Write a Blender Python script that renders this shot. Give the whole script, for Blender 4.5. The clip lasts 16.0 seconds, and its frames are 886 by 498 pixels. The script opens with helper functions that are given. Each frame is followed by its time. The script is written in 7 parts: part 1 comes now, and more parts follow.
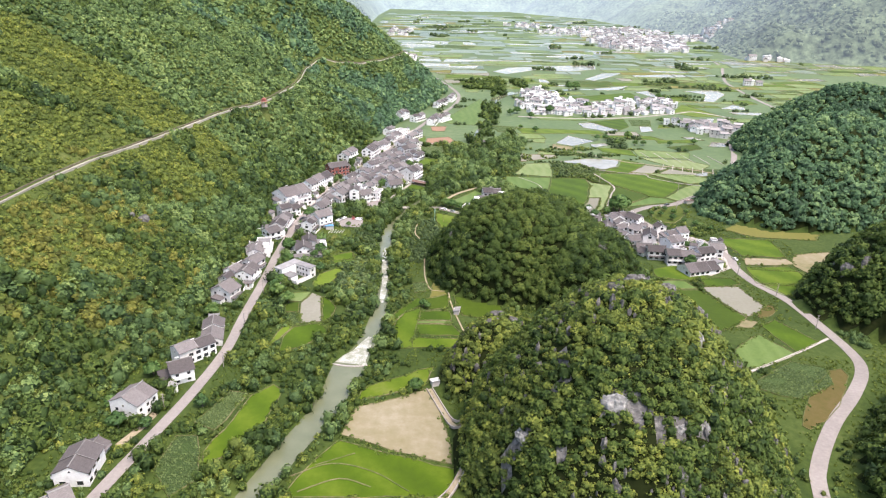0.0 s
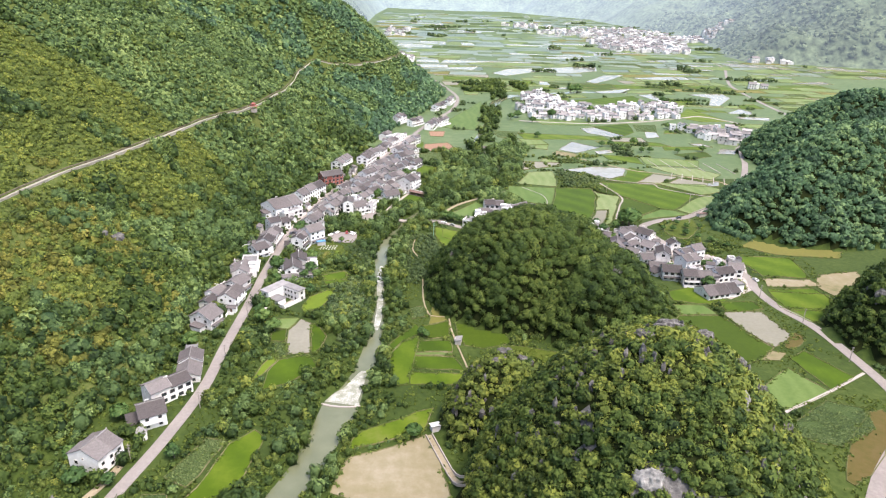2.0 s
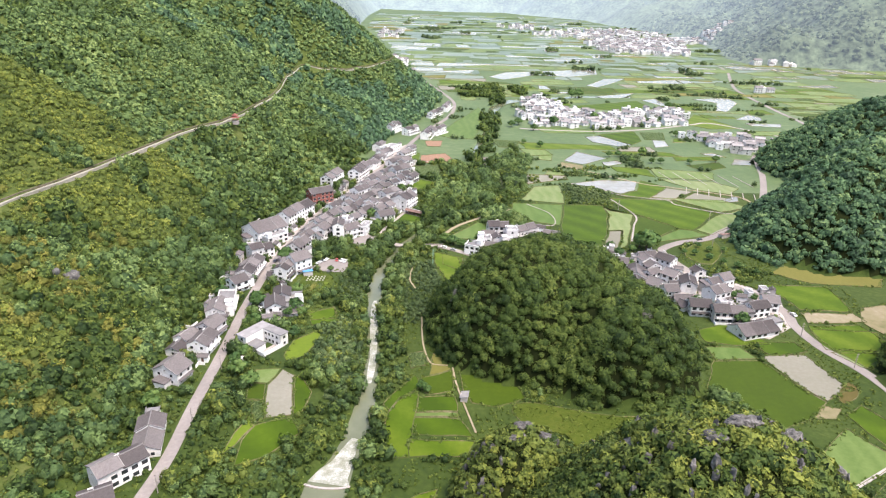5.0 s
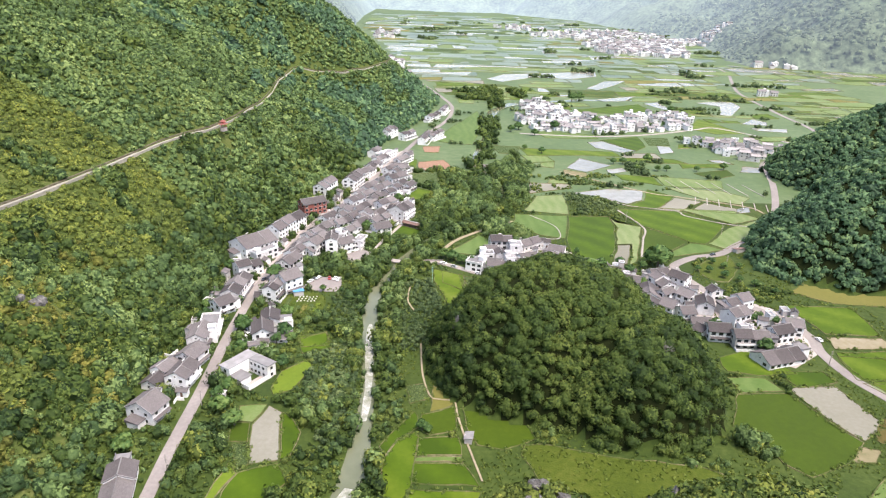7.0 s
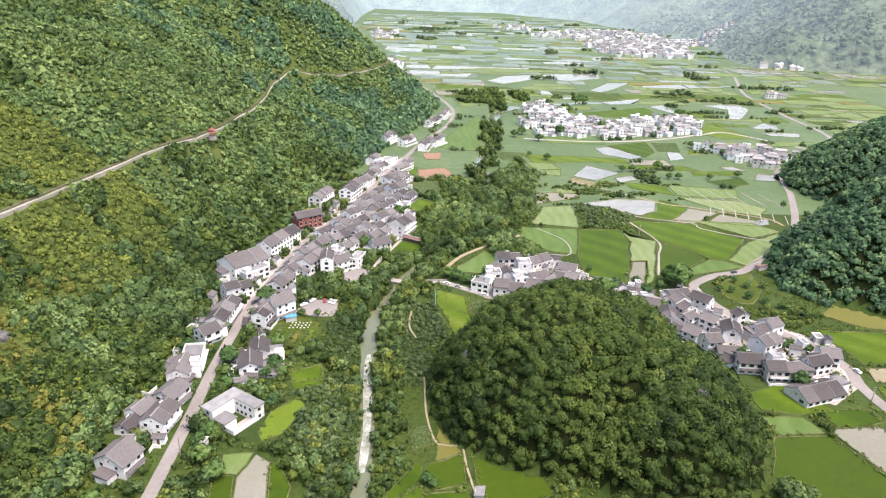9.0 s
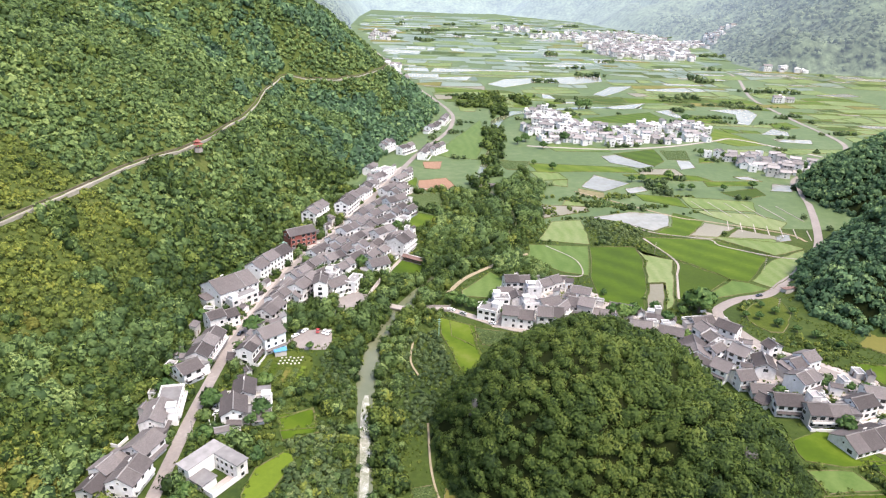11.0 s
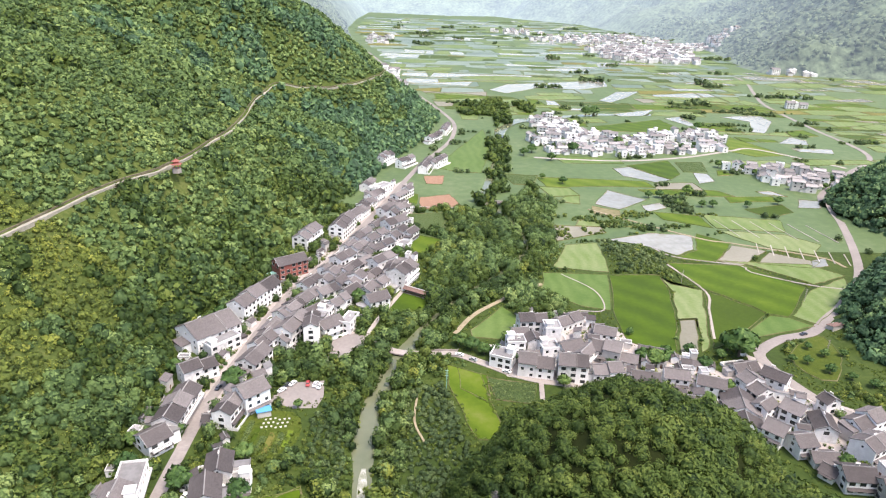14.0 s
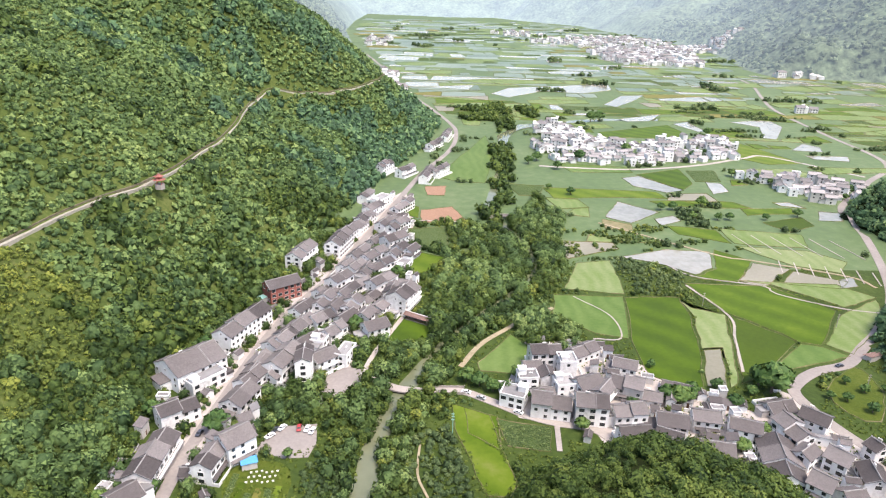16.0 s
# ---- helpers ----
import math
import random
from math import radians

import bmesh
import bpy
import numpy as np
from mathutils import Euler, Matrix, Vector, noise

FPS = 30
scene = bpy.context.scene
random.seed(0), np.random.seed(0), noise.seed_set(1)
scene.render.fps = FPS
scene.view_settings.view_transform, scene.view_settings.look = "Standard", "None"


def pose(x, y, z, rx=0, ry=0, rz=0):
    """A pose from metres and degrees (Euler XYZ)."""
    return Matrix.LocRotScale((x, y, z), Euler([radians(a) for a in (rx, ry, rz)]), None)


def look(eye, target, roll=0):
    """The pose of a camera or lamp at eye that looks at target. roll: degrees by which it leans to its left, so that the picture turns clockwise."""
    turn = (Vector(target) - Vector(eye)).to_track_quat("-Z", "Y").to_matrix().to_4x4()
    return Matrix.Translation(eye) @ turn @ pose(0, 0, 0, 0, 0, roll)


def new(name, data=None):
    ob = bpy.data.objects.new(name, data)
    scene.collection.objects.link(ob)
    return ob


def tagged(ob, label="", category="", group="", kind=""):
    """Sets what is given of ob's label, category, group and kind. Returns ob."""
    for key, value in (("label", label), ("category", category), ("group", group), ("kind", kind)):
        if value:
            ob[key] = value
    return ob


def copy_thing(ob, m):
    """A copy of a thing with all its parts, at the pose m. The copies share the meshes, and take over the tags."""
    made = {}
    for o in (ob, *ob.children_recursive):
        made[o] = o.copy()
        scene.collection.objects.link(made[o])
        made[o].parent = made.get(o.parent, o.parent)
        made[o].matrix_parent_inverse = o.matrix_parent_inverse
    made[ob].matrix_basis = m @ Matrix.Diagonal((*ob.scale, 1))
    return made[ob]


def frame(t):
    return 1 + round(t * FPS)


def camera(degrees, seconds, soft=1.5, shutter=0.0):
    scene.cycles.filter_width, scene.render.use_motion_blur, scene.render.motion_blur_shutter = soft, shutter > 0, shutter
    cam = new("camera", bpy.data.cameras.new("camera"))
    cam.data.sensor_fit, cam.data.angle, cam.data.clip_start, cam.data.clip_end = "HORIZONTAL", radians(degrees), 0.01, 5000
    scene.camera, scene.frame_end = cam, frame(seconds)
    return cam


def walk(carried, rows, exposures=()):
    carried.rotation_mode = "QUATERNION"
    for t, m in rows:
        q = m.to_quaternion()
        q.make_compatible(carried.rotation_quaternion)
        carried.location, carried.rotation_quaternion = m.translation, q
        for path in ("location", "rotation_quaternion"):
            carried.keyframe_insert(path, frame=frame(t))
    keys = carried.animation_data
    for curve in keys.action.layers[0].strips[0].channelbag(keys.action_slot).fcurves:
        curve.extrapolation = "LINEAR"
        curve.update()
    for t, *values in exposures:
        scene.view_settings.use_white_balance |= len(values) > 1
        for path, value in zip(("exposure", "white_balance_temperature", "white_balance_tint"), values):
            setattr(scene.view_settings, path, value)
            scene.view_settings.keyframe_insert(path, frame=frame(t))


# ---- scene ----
import functools

cam = camera(68.4, 16.0, soft=1.15)
PATH = [
    (0, (0.014, -0.014, 169.471), (0.033, 1.836, 168.712), 1.4),
    (0.5, (-0.462, 7.977, 169.469), (-0.44, 9.827, 168.71), 1.5),
    (1, (-0.973, 16.073, 169.485), (-0.948, 17.923, 168.725), 1.5),
    (1.5, (-1.503, 24.248, 169.496), (-1.475, 26.098, 168.735), 1.6),
    (2, (-2.046, 32.573, 169.498), (-2.016, 34.423, 168.737), 1.7),
    (2.5, (-2.605, 40.922, 169.494), (-2.572, 42.771, 168.733), 1.7),
    (3, (-3.16, 49.437, 169.451), (-3.124, 51.287, 168.691), 1.7),
    (3.5, (-3.763, 57.873, 169.39), (-3.725, 59.723, 168.631), 1.8),
    (4, (-4.374, 65.977, 169.312), (-4.334, 67.827, 168.553), 1.7),
    (6.5, (-7.458, 101.723, 169.057), (-7.399, 103.573, 168.299), 1.9),
    (7, (-8.058, 108.784, 169.045), (-7.996, 110.633, 168.287), 1.9),
    (7.5, (-8.686, 115.929, 169.002), (-8.623, 117.779, 168.244), 1.8),
    (8, (-9.314, 123.416, 168.954), (-9.25, 125.265, 168.196), 1.9),
    (8.5, (-9.943, 131.262, 168.936), (-9.878, 133.111, 168.177), 1.9),
    (9, (-10.549, 139.667, 168.933), (-10.482, 141.516, 168.174), 1.9),
    (9.2, (-10.802, 143.043, 168.931), (-10.734, 144.892, 168.171), 2.0),
    (11.5, (-13.917, 180.956, 168.825), (-13.84, 182.806, 168.07), 1.9),
    (12, (-14.484, 188.681, 168.766), (-14.406, 190.532, 168.012), 1.9),
    (12.5, (-15.025, 196.326, 168.7), (-14.946, 198.177, 167.947), 1.9),
    (13, (-15.517, 203.91, 168.647), (-15.438, 205.761, 167.896), 1.8),
    (13.5, (-15.913, 211.264, 168.671), (-15.833, 213.115, 167.919), 1.9),
    (14, (-16.288, 218.819, 168.693), (-16.207, 220.671, 167.942), 1.8),
    (14.5, (-16.725, 226.67, 168.74), (-16.642, 228.522, 167.989), 1.8),
    (15, (-17.298, 234.705, 168.788), (-17.213, 236.558, 168.038), 1.8),
    (15.5, (-17.71, 242.288, 168.844), (-17.624, 244.14, 168.095), 1.8),
    (16, (-17.972, 249.382, 168.836), (-17.888, 251.235, 168.088), 1.8),
]
walk(cam, [(t, look(eye, target, roll)) for t, eye, target, roll in PATH], exposures=[(0, 1.5, 6850, 13.8), (16, 1.5, 6850, 13.8)])

# ---- light ----
SUN_AZ, SUN_EL = 132.0, 66.0      # compass-like angle from +y, clockwise; height over the horizon
world = bpy.data.worlds.new("world")
scene.world = world
world.use_nodes = True
wn = world.node_tree
sky = wn.nodes.new("ShaderNodeTexSky")
sky.sky_type, sky.sun_disc = "NISHITA", False
sky.sun_elevation, sky.sun_rotation = radians(SUN_EL), radians(SUN_AZ)
sky.air_density, sky.dust_density, sky.ozone_density = 1.2, 3.0, 1.5
wn.links.new(sky.outputs[0], wn.nodes["Background"].inputs[0])
wn.nodes["Background"].inputs[1].default_value = 0.135
sun_data = bpy.data.lights.new("sun", "SUN")
sun_data.energy, sun_data.angle, sun_data.color = 1.9, radians(22), (1.0, 0.95, 0.88)
sun = new("sun", sun_data)
_a, _e = radians(SUN_AZ), radians(SUN_EL)
sun.matrix_world = look((math.sin(_a) * math.cos(_e) * 400, math.cos(_a) * math.cos(_e) * 400, math.sin(_e) * 400), (0, 0, 0))

# ---- materials ----
def material(name, ramp, scale=1.0, detail=6.0, rough=0.85, bump=0.0, coarse=0.08, coarse_mix=0.35, spec=0.3, bump_scale=None,
             per_object=0.0, per_island=0.0, attr="", through_light=0.0, metal=0.0, bands=None, sheen=0.0):
    """A surface whose colour runs along a ramp by fine and coarse noise, with relief and some spread from piece to piece."""
    m = bpy.data.materials.new(name)
    m.use_nodes = True
    nt = m.node_tree
    n, l = nt.nodes, nt.links
    bsdf = n["Principled BSDF"]
    co = n.new("ShaderNodeTexCoord")
    fine = n.new("ShaderNodeTexNoise")
    fine.inputs["Scale"].default_value, fine.inputs["Detail"].default_value, fine.inputs["Roughness"].default_value = scale, detail, 0.62
    big = n.new("ShaderNodeTexNoise")
    big.inputs["Scale"].default_value, big.inputs["Detail"].default_value = coarse, 3.0
    l.new(co.outputs["Object"], fine.inputs["Vector"])
    l.new(co.outputs["Object"], big.inputs["Vector"])

    def mixed(a, b, f):
        k = n.new("ShaderNodeMath")
        k.operation = "MULTIPLY_ADD"
        k.inputs[1].default_value = f
        k.inputs[2].default_value = 0.0
        l.new(b, k.inputs[0])
        k2 = n.new("ShaderNodeMath")
        k2.operation = "MULTIPLY_ADD"
        k2.inputs[1].default_value = 1.0 - f
        l.new(a, k2.inputs[0])
        l.new(k.outputs[0], k2.inputs[2])
        return k2.outputs[0]

    value = mixed(fine.outputs["Fac"], big.outputs["Fac"], coarse_mix)
    if bands:
        wave = n.new("ShaderNodeTexWave")
        wave.inputs["Scale"].default_value, wave.inputs["Distortion"].default_value = bands[0], bands[1]
        wave.inputs["Detail"].default_value = 1.0
        wave.bands_direction = bands[3] if len(bands) > 3 else "X"
        l.new(co.outputs["Object"], wave.inputs["Vector"])
        value = mixed(value, wave.outputs["Fac"], bands[2])
    if per_object:
        info = n.new("ShaderNodeObjectInfo")
        value = mixed(value, info.outputs["Random"], per_object)
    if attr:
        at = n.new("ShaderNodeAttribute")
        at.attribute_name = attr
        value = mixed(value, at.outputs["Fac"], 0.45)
    if per_island:
        geo = n.new("ShaderNodeNewGeometry")
        value = mixed(value, geo.outputs["Random Per Island"], per_island)
    cr = n.new("ShaderNodeValToRGB")
    el = cr.color_ramp.elements
    el[0].position, el[0].color = ramp[0][0], (*ramp[0][1], 1)
    el[1].position, el[1].color = ramp[-1][0], (*ramp[-1][1], 1)
    for p, c in ramp[1:-1]:
        e = el.new(p)
        e.color = (*c, 1)
    l.new(value, cr.inputs[0])
    l.new(cr.outputs[0], bsdf.inputs["Base Color"])
    bsdf.inputs["Roughness"].default_value = rough
    bsdf.inputs["Metallic"].default_value = metal
    bsdf.inputs["Specular IOR Level"].default_value = spec
    if sheen:
        bsdf.inputs["Sheen Weight"].default_value = sheen
        bsdf.inputs["Sheen Roughness"].default_value = 0.45
        bsdf.inputs["Sheen Tint"].default_value = (0.86, 0.95, 1.0, 1)
    if bump:
        b = n.new("ShaderNodeBump")
        b.inputs["Strength"].default_value = min(1.0, bump)
        b.inputs["Distance"].default_value = bump
        src = fine.outputs["Fac"]
        if bump_scale:
            f2 = n.new("ShaderNodeTexNoise")
            f2.inputs["Scale"].default_value, f2.inputs["Detail"].default_value = bump_scale, 4.0
            l.new(co.outputs["Object"], f2.inputs["Vector"])
            src = f2.outputs["Fac"]
        if bands:
            src = wave.outputs["Fac"]
        l.new(src, b.inputs["Height"])
        l.new(b.outputs[0], bsdf.inputs["Normal"])
    if through_light:
        tr = n.new("ShaderNodeBsdfTranslucent")
        l.new(cr.outputs[0], tr.inputs["Color"])
        mx = n.new("ShaderNodeMixShader")
        mx.inputs[0].default_value = through_light
        l.new(bsdf.outputs[0], mx.inputs[1])
        l.new(tr.outputs[0], mx.inputs[2])
        l.new(mx.outputs[0], n["Material Output"].inputs[0])
    return m


M = {}
M["ground"] = material("valley_grass", [(0.3, (0.018, 0.034, 0.009)), (0.5, (0.038, 0.059, 0.012)), (0.64, (0.062, 0.084, 0.020)), (0.78, (0.105, 0.088, 0.042))], 0.35, 8, 0.95, 0.4, 0.02, 0.45, spec=0.1, sheen=0.06)
# floor colour sunk further to carry the shade between the crowns
M["undergrowth"] = material("shaded_forest_floor", [(0.3, (0.0072, 0.011, 0.004)), (0.55, (0.0149, 0.0202, 0.0058)), (0.75, (0.0274, 0.0274, 0.0137))], 0.3, 8, 0.95, 0.6, 0.03, 0.3, spec=0.05)
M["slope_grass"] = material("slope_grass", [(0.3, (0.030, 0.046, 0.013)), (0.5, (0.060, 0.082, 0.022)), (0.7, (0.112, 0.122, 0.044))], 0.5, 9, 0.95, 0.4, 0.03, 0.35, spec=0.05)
M["rock"] = material("limestone", [(0.3, (0.035, 0.034, 0.034)), (0.5, (0.105, 0.100, 0.098)), (0.7, (0.260, 0.245, 0.232))], 0.6, 10, 0.9, 0.9, 0.06, 0.3)
M["shrub"] = material("shrub_leaves", [(0.2, (0.0305, 0.0545, 0.0216)), (0.3, (0.0651, 0.0931, 0.0227)), (0.45, (0.1363, 0.1758, 0.0383)), (0.62, (0.2086, 0.2397, 0.0477)), (0.84, (0.3073, 0.297, 0.0716))], 3.2, 8, 0.6, 0.5, 0.012, 0.25, attr="tone", per_island=0.16, through_light=0.25, spec=0.15)
M["shrub_deep"] = material("woodland_leaves", [(0.2, (0.011, 0.0257, 0.0108)), (0.3, (0.0269, 0.0514, 0.015)), (0.45, (0.0632, 0.101, 0.0225)), (0.65, (0.1121, 0.1541, 0.0344)), (0.88, (0.2069, 0.2235, 0.0559))], 3.2, 8, 0.6, 0.5, 0.015, 0.25, attr="tone", per_island=0.16, through_light=0.25, spec=0.15)
M["shrub_dry"] = material("dry_scrub_leaves", [(0.2, (0.040, 0.050, 0.014)), (0.4, (0.120, 0.130, 0.028)), (0.62, (0.205, 0.202, 0.045)), (0.84, (0.310, 0.285, 0.085))], 3.2, 8, 0.7, 0.5, 0.012, 0.25, attr="tone", per_island=0.2, through_light=0.2, spec=0.15)
# dark woods of the far hills, with blue haze mixed into the leaf colour
M["shrub_hazed"] = material("hazed_dark_leaves", [(0.22, (0.03, 0.0588, 0.0363)), (0.5, (0.084, 0.1596, 0.075)), (0.8, (0.2268, 0.3144, 0.1212))], 3.2, 8, 0.6, 0.5, 0.015, 0.25, attr="tone", per_island=0.16, through_light=0.22, spec=0.15)
# evergreen leaf colour, raised and blued to carry haze on the upper mountain
M["shrub_mid"] = material("hazed_evergreen_leaves", [(0.22, (0.0243, 0.0526, 0.0212)), (0.5, (0.1216, 0.1864, 0.0612)), (0.8, (0.2616, 0.3286, 0.1118))], 3.2, 8, 0.6, 0.5, 0.015, 0.25, attr="tone", per_island=0.16, through_light=0.22, spec=0.15)
M["tree_leaf"] = material("tree_leaves", [(0.22, (0.021, 0.049, 0.021)), (0.5, (0.069, 0.132, 0.038)), (0.8, (0.187, 0.259, 0.070))], 0.8, 3, 0.55, 0, 0.1, 0.2, per_object=0.3, per_island=0.2, through_light=0.22, spec=0.15)
M["meadow_tuft"] = material("rough_grass_leaves", [(0.22, (0.030, 0.050, 0.010)), (0.5, (0.070, 0.105, 0.018)), (0.8, (0.150, 0.180, 0.045))], 2.0, 5, 0.8, 0, 0.05, 0.3, attr="tone", per_island=0.2, through_light=0.2, spec=0.1)
M["orchard"] = material("orchard_leaves", [(0.22, (0.028, 0.052, 0.022)), (0.5, (0.094, 0.138, 0.054)), (0.8, (0.209, 0.253, 0.102))], 3.2, 8, 0.6, 0.5, 0.05, 0.2, attr="tone", per_island=0.2, through_light=0.22, spec=0.15)
M["bark"] = material("bark", [(0.3, (0.05, 0.04, 0.03)), (0.7, (0.17, 0.14, 0.11))], 3, 6, 0.95, 0.1)
M["rice"] = material("young_rice", [(0.3, (0.0307, 0.058, 0.0029)), (0.5, (0.0519, 0.09, 0.0038)), (0.66, (0.0848, 0.123, 0.0095)), (0.8, (0.1325, 0.145, 0.038))], 0.3, 10, 0.8, 0.15, 0.045, 0.5, per_object=0.3, bump_scale=3.0, spec=0.1, sheen=0.06, bands=(0.024, 1.5, 0.2, "DIAGONAL"))
M["rice_deep"] = material("dense_rice", [(0.3, (0.0276, 0.048, 0.0029)), (0.55, (0.0424, 0.07, 0.0038)), (0.8, (0.07, 0.096, 0.0076))], 0.35, 8, 0.75, 0.15, 0.03, 0.5, per_object=0.2, bump_scale=3.0, spec=0.1, sheen=0.06)
M["rice_pale"] = material("thin_rice", [(0.3, (0.060, 0.105, 0.018)), (0.5, (0.105, 0.150, 0.040)), (0.75, (0.190, 0.215, 0.105))], 0.5, 8, 0.6, 0.1, 0.03, 0.5, per_object=0.3, bump_scale=3.0, spec=0.2, bands=(0.035, 6.0, 0.12, "X"))
M["rice_yellow"] = material("seedling_bed", [(0.25, (0.0734, 0.1131, 0.0108)), (0.6, (0.1044, 0.149, 0.0135)), (0.85, (0.1346, 0.1794, 0.0306))], 0.6, 8, 0.75, 0.1, 0.05, 0.4, spec=0.1, sheen=0.06)
M["vegetable"] = material("vegetable_rows", [(0.2, (0.024, 0.044, 0.012)), (0.5, (0.047, 0.076, 0.019)), (0.8, (0.102, 0.123, 0.043))], 0.9, 8, 0.85, 0.5, 0.05, 0.2, bands=(0.5, 9.0, 0.28, "DIAGONAL"), per_object=0.15, spec=0.1, sheen=0.06)
M["mud"] = material("grey_fallow", [(0.25, (0.129, 0.1232, 0.0867)), (0.55, (0.1849, 0.176, 0.1377)), (0.8, (0.2494, 0.2376, 0.204))], 0.5, 8, 0.7, 0.1, 0.03, 0.5, per_object=0.2)
M["fallow"] = material("dry_fallow", [(0.32, (0.0986, 0.1044, 0.042)), (0.44, (0.17, 0.1467, 0.079)), (0.56, (0.2014, 0.1719, 0.107)), (0.75, (0.2686, 0.2385, 0.177))], 0.22, 9, 0.9, 0.15, 0.03, 0.45, per_object=0.12)
M["stubble"] = material("stubble", [(0.25, (0.095, 0.095, 0.022)), (0.55, (0.135, 0.125, 0.032)), (0.8, (0.195, 0.17, 0.06))], 0.5, 8, 0.9, 0.15, 0.03, 0.5, per_object=0.15, spec=0.1, sheen=0.06)
M["red_soil"] = material("ploughed_red_soil", [(0.25, (0.18, 0.10, 0.065)), (0.6, (0.26, 0.155, 0.105)), (0.85, (0.32, 0.22, 0.16))], 0.5, 8, 0.95, 0.3, 0.05, 0.3, bands=(0.4, 1.5, 0.3, "X"))
M["dry_grass"] = material("dry_grass", [(0.25, (0.054, 0.056, 0.011)), (0.55, (0.090, 0.071, 0.023)), (0.8, (0.122, 0.086, 0.042))], 0.3, 8, 0.95, 0.3, 0.04, 0.5, spec=0.1, sheen=0.06)
M["meadow"] = material("meadow_grass", [(0.25, (0.0297, 0.048, 0.0057)), (0.5, (0.0541, 0.075, 0.0085)), (0.75, (0.089, 0.1, 0.0199))], 0.4, 9, 0.9, 0.5, 0.05, 0.4, bump_scale=1.2, spec=0.1, sheen=0.06)
M["flooded"] = material("flooded_paddy", [(0.25, (0.13, 0.125, 0.095)), (0.5, (0.22, 0.21, 0.175)), (0.75, (0.32, 0.31, 0.27))], 0.2, 6, 0.18, 0.0, 0.03, 0.5, spec=0.6, per_object=0.2)
M["bund"] = material("field_bund", [(0.32, (0.040, 0.060, 0.014)), (0.48, (0.085, 0.098, 0.030)), (0.58, (0.150, 0.130, 0.070)), (0.72, (0.260, 0.235, 0.150))], 0.35, 6, 0.95, 0.1, 0.03, 0.5)
M["path"] = material("trodden_earth", [(0.3, (0.18, 0.145, 0.09)), (0.7, (0.33, 0.28, 0.20))], 0.8, 6, 0.95, 0.1, 0.06, 0.4)
M["concrete"] = material("pale_concrete", [(0.3, (0.222, 0.194, 0.178)), (0.55, (0.324, 0.288, 0.267)), (0.8, (0.426, 0.387, 0.365))], 0.9, 8, 0.85, 0.05, 0.06, 0.5, per_object=0.15)
M["road"] = material("worn_concrete_road", [(0.3, (0.1602, 0.1411, 0.1316)), (0.55, (0.2295, 0.2029, 0.1895)), (0.8, (0.306, 0.2794, 0.2631))], 0.7, 8, 0.85, 0.04, 0.05, 0.5)
M["cut_bank"] = material("raw_earth_bank", [(0.3, (0.0562, 0.048, 0.0288)), (0.5, (0.1072, 0.0928, 0.0608)), (0.7, (0.1688, 0.16, 0.1152))], 0.5, 8, 0.95, 0.4, 0.04, 0.4)
M["lane"] = material("stained_lane_concrete", [(0.3, (0.17, 0.155, 0.13)), (0.55, (0.28, 0.26, 0.22)), (0.8, (0.40, 0.37, 0.33))], 0.7, 8, 0.9, 0.04, 0.03, 0.5)
# wet far paddies, their colour greyed and blued to stand for haze
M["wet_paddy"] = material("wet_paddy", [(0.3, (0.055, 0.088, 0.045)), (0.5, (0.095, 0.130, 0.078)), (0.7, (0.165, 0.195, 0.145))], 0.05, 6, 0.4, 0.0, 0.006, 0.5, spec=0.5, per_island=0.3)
M["white_wall"] = material("whitewashed_wall", [(0.26, (0.40, 0.375, 0.36)), (0.40, (0.64, 0.62, 0.61)), (0.58, (0.79, 0.78, 0.77))], 0.7, 10, 0.8, 0.02, 0.14, 0.4, per_object=0.25)
M["mortar"] = material("weathered_mortar", [(0.3, (0.13, 0.12, 0.118)), (0.7, (0.30, 0.285, 0.28))], 1.5, 5, 0.85, per_object=0.35)
M["grey_wall"] = material("bare_render_wall", [(0.25, (0.36, 0.33, 0.31)), (0.7, (0.56, 0.53, 0.51))], 0.5, 8, 0.9, 0.03, 0.1, 0.4, per_object=0.25)
M["brick"] = material("red_brick_facing", [(0.25, (0.17, 0.055, 0.045)), (0.7, (0.30, 0.10, 0.08))], 1.2, 8, 0.9, 0.03, 0.1, 0.3)
M["roof"] = material("grey_clay_tile", [(0.2, (0.0344, 0.0291, 0.0293)), (0.45, (0.0793, 0.0688, 0.0685)), (0.62, (0.1256, 0.1111, 0.1096)), (0.8, (0.1984, 0.1798, 0.1762))], 1.1, 10, 0.85, 0.10, 0.12, 0.35, per_object=0.4, bands=(1.6, 0.3, 0.22, "X"))
# lighter tile for the villages further up the valley
M["pale_tile"] = material("pale_clay_tile", [(0.2, (0.134, 0.125, 0.125)), (0.5, (0.237, 0.220, 0.220)), (0.8, (0.391, 0.365, 0.360))], 0.5, 8, 0.85, 0.0, 0.12, 0.35, per_object=0.5)
M["roof_deck"] = material("roof_screed", [(0.25, (0.12, 0.115, 0.115)), (0.5, (0.20, 0.192, 0.192)), (0.7, (0.30, 0.29, 0.29))], 0.4, 8, 0.85, 0.03, 0.1, 0.4, per_object=0.3)
M["cap"] = material("pale_mortar", [(0.3, (0.50, 0.47, 0.45)), (0.7, (0.68, 0.66, 0.64))], 1.5, 5, 0.85)
M["glass"] = material("dark_window_glass", [(0.3, (0.015, 0.018, 0.02)), (0.7, (0.04, 0.045, 0.05))], 0.8, 3, 0.12, 0, spec=0.6, per_object=0.2)
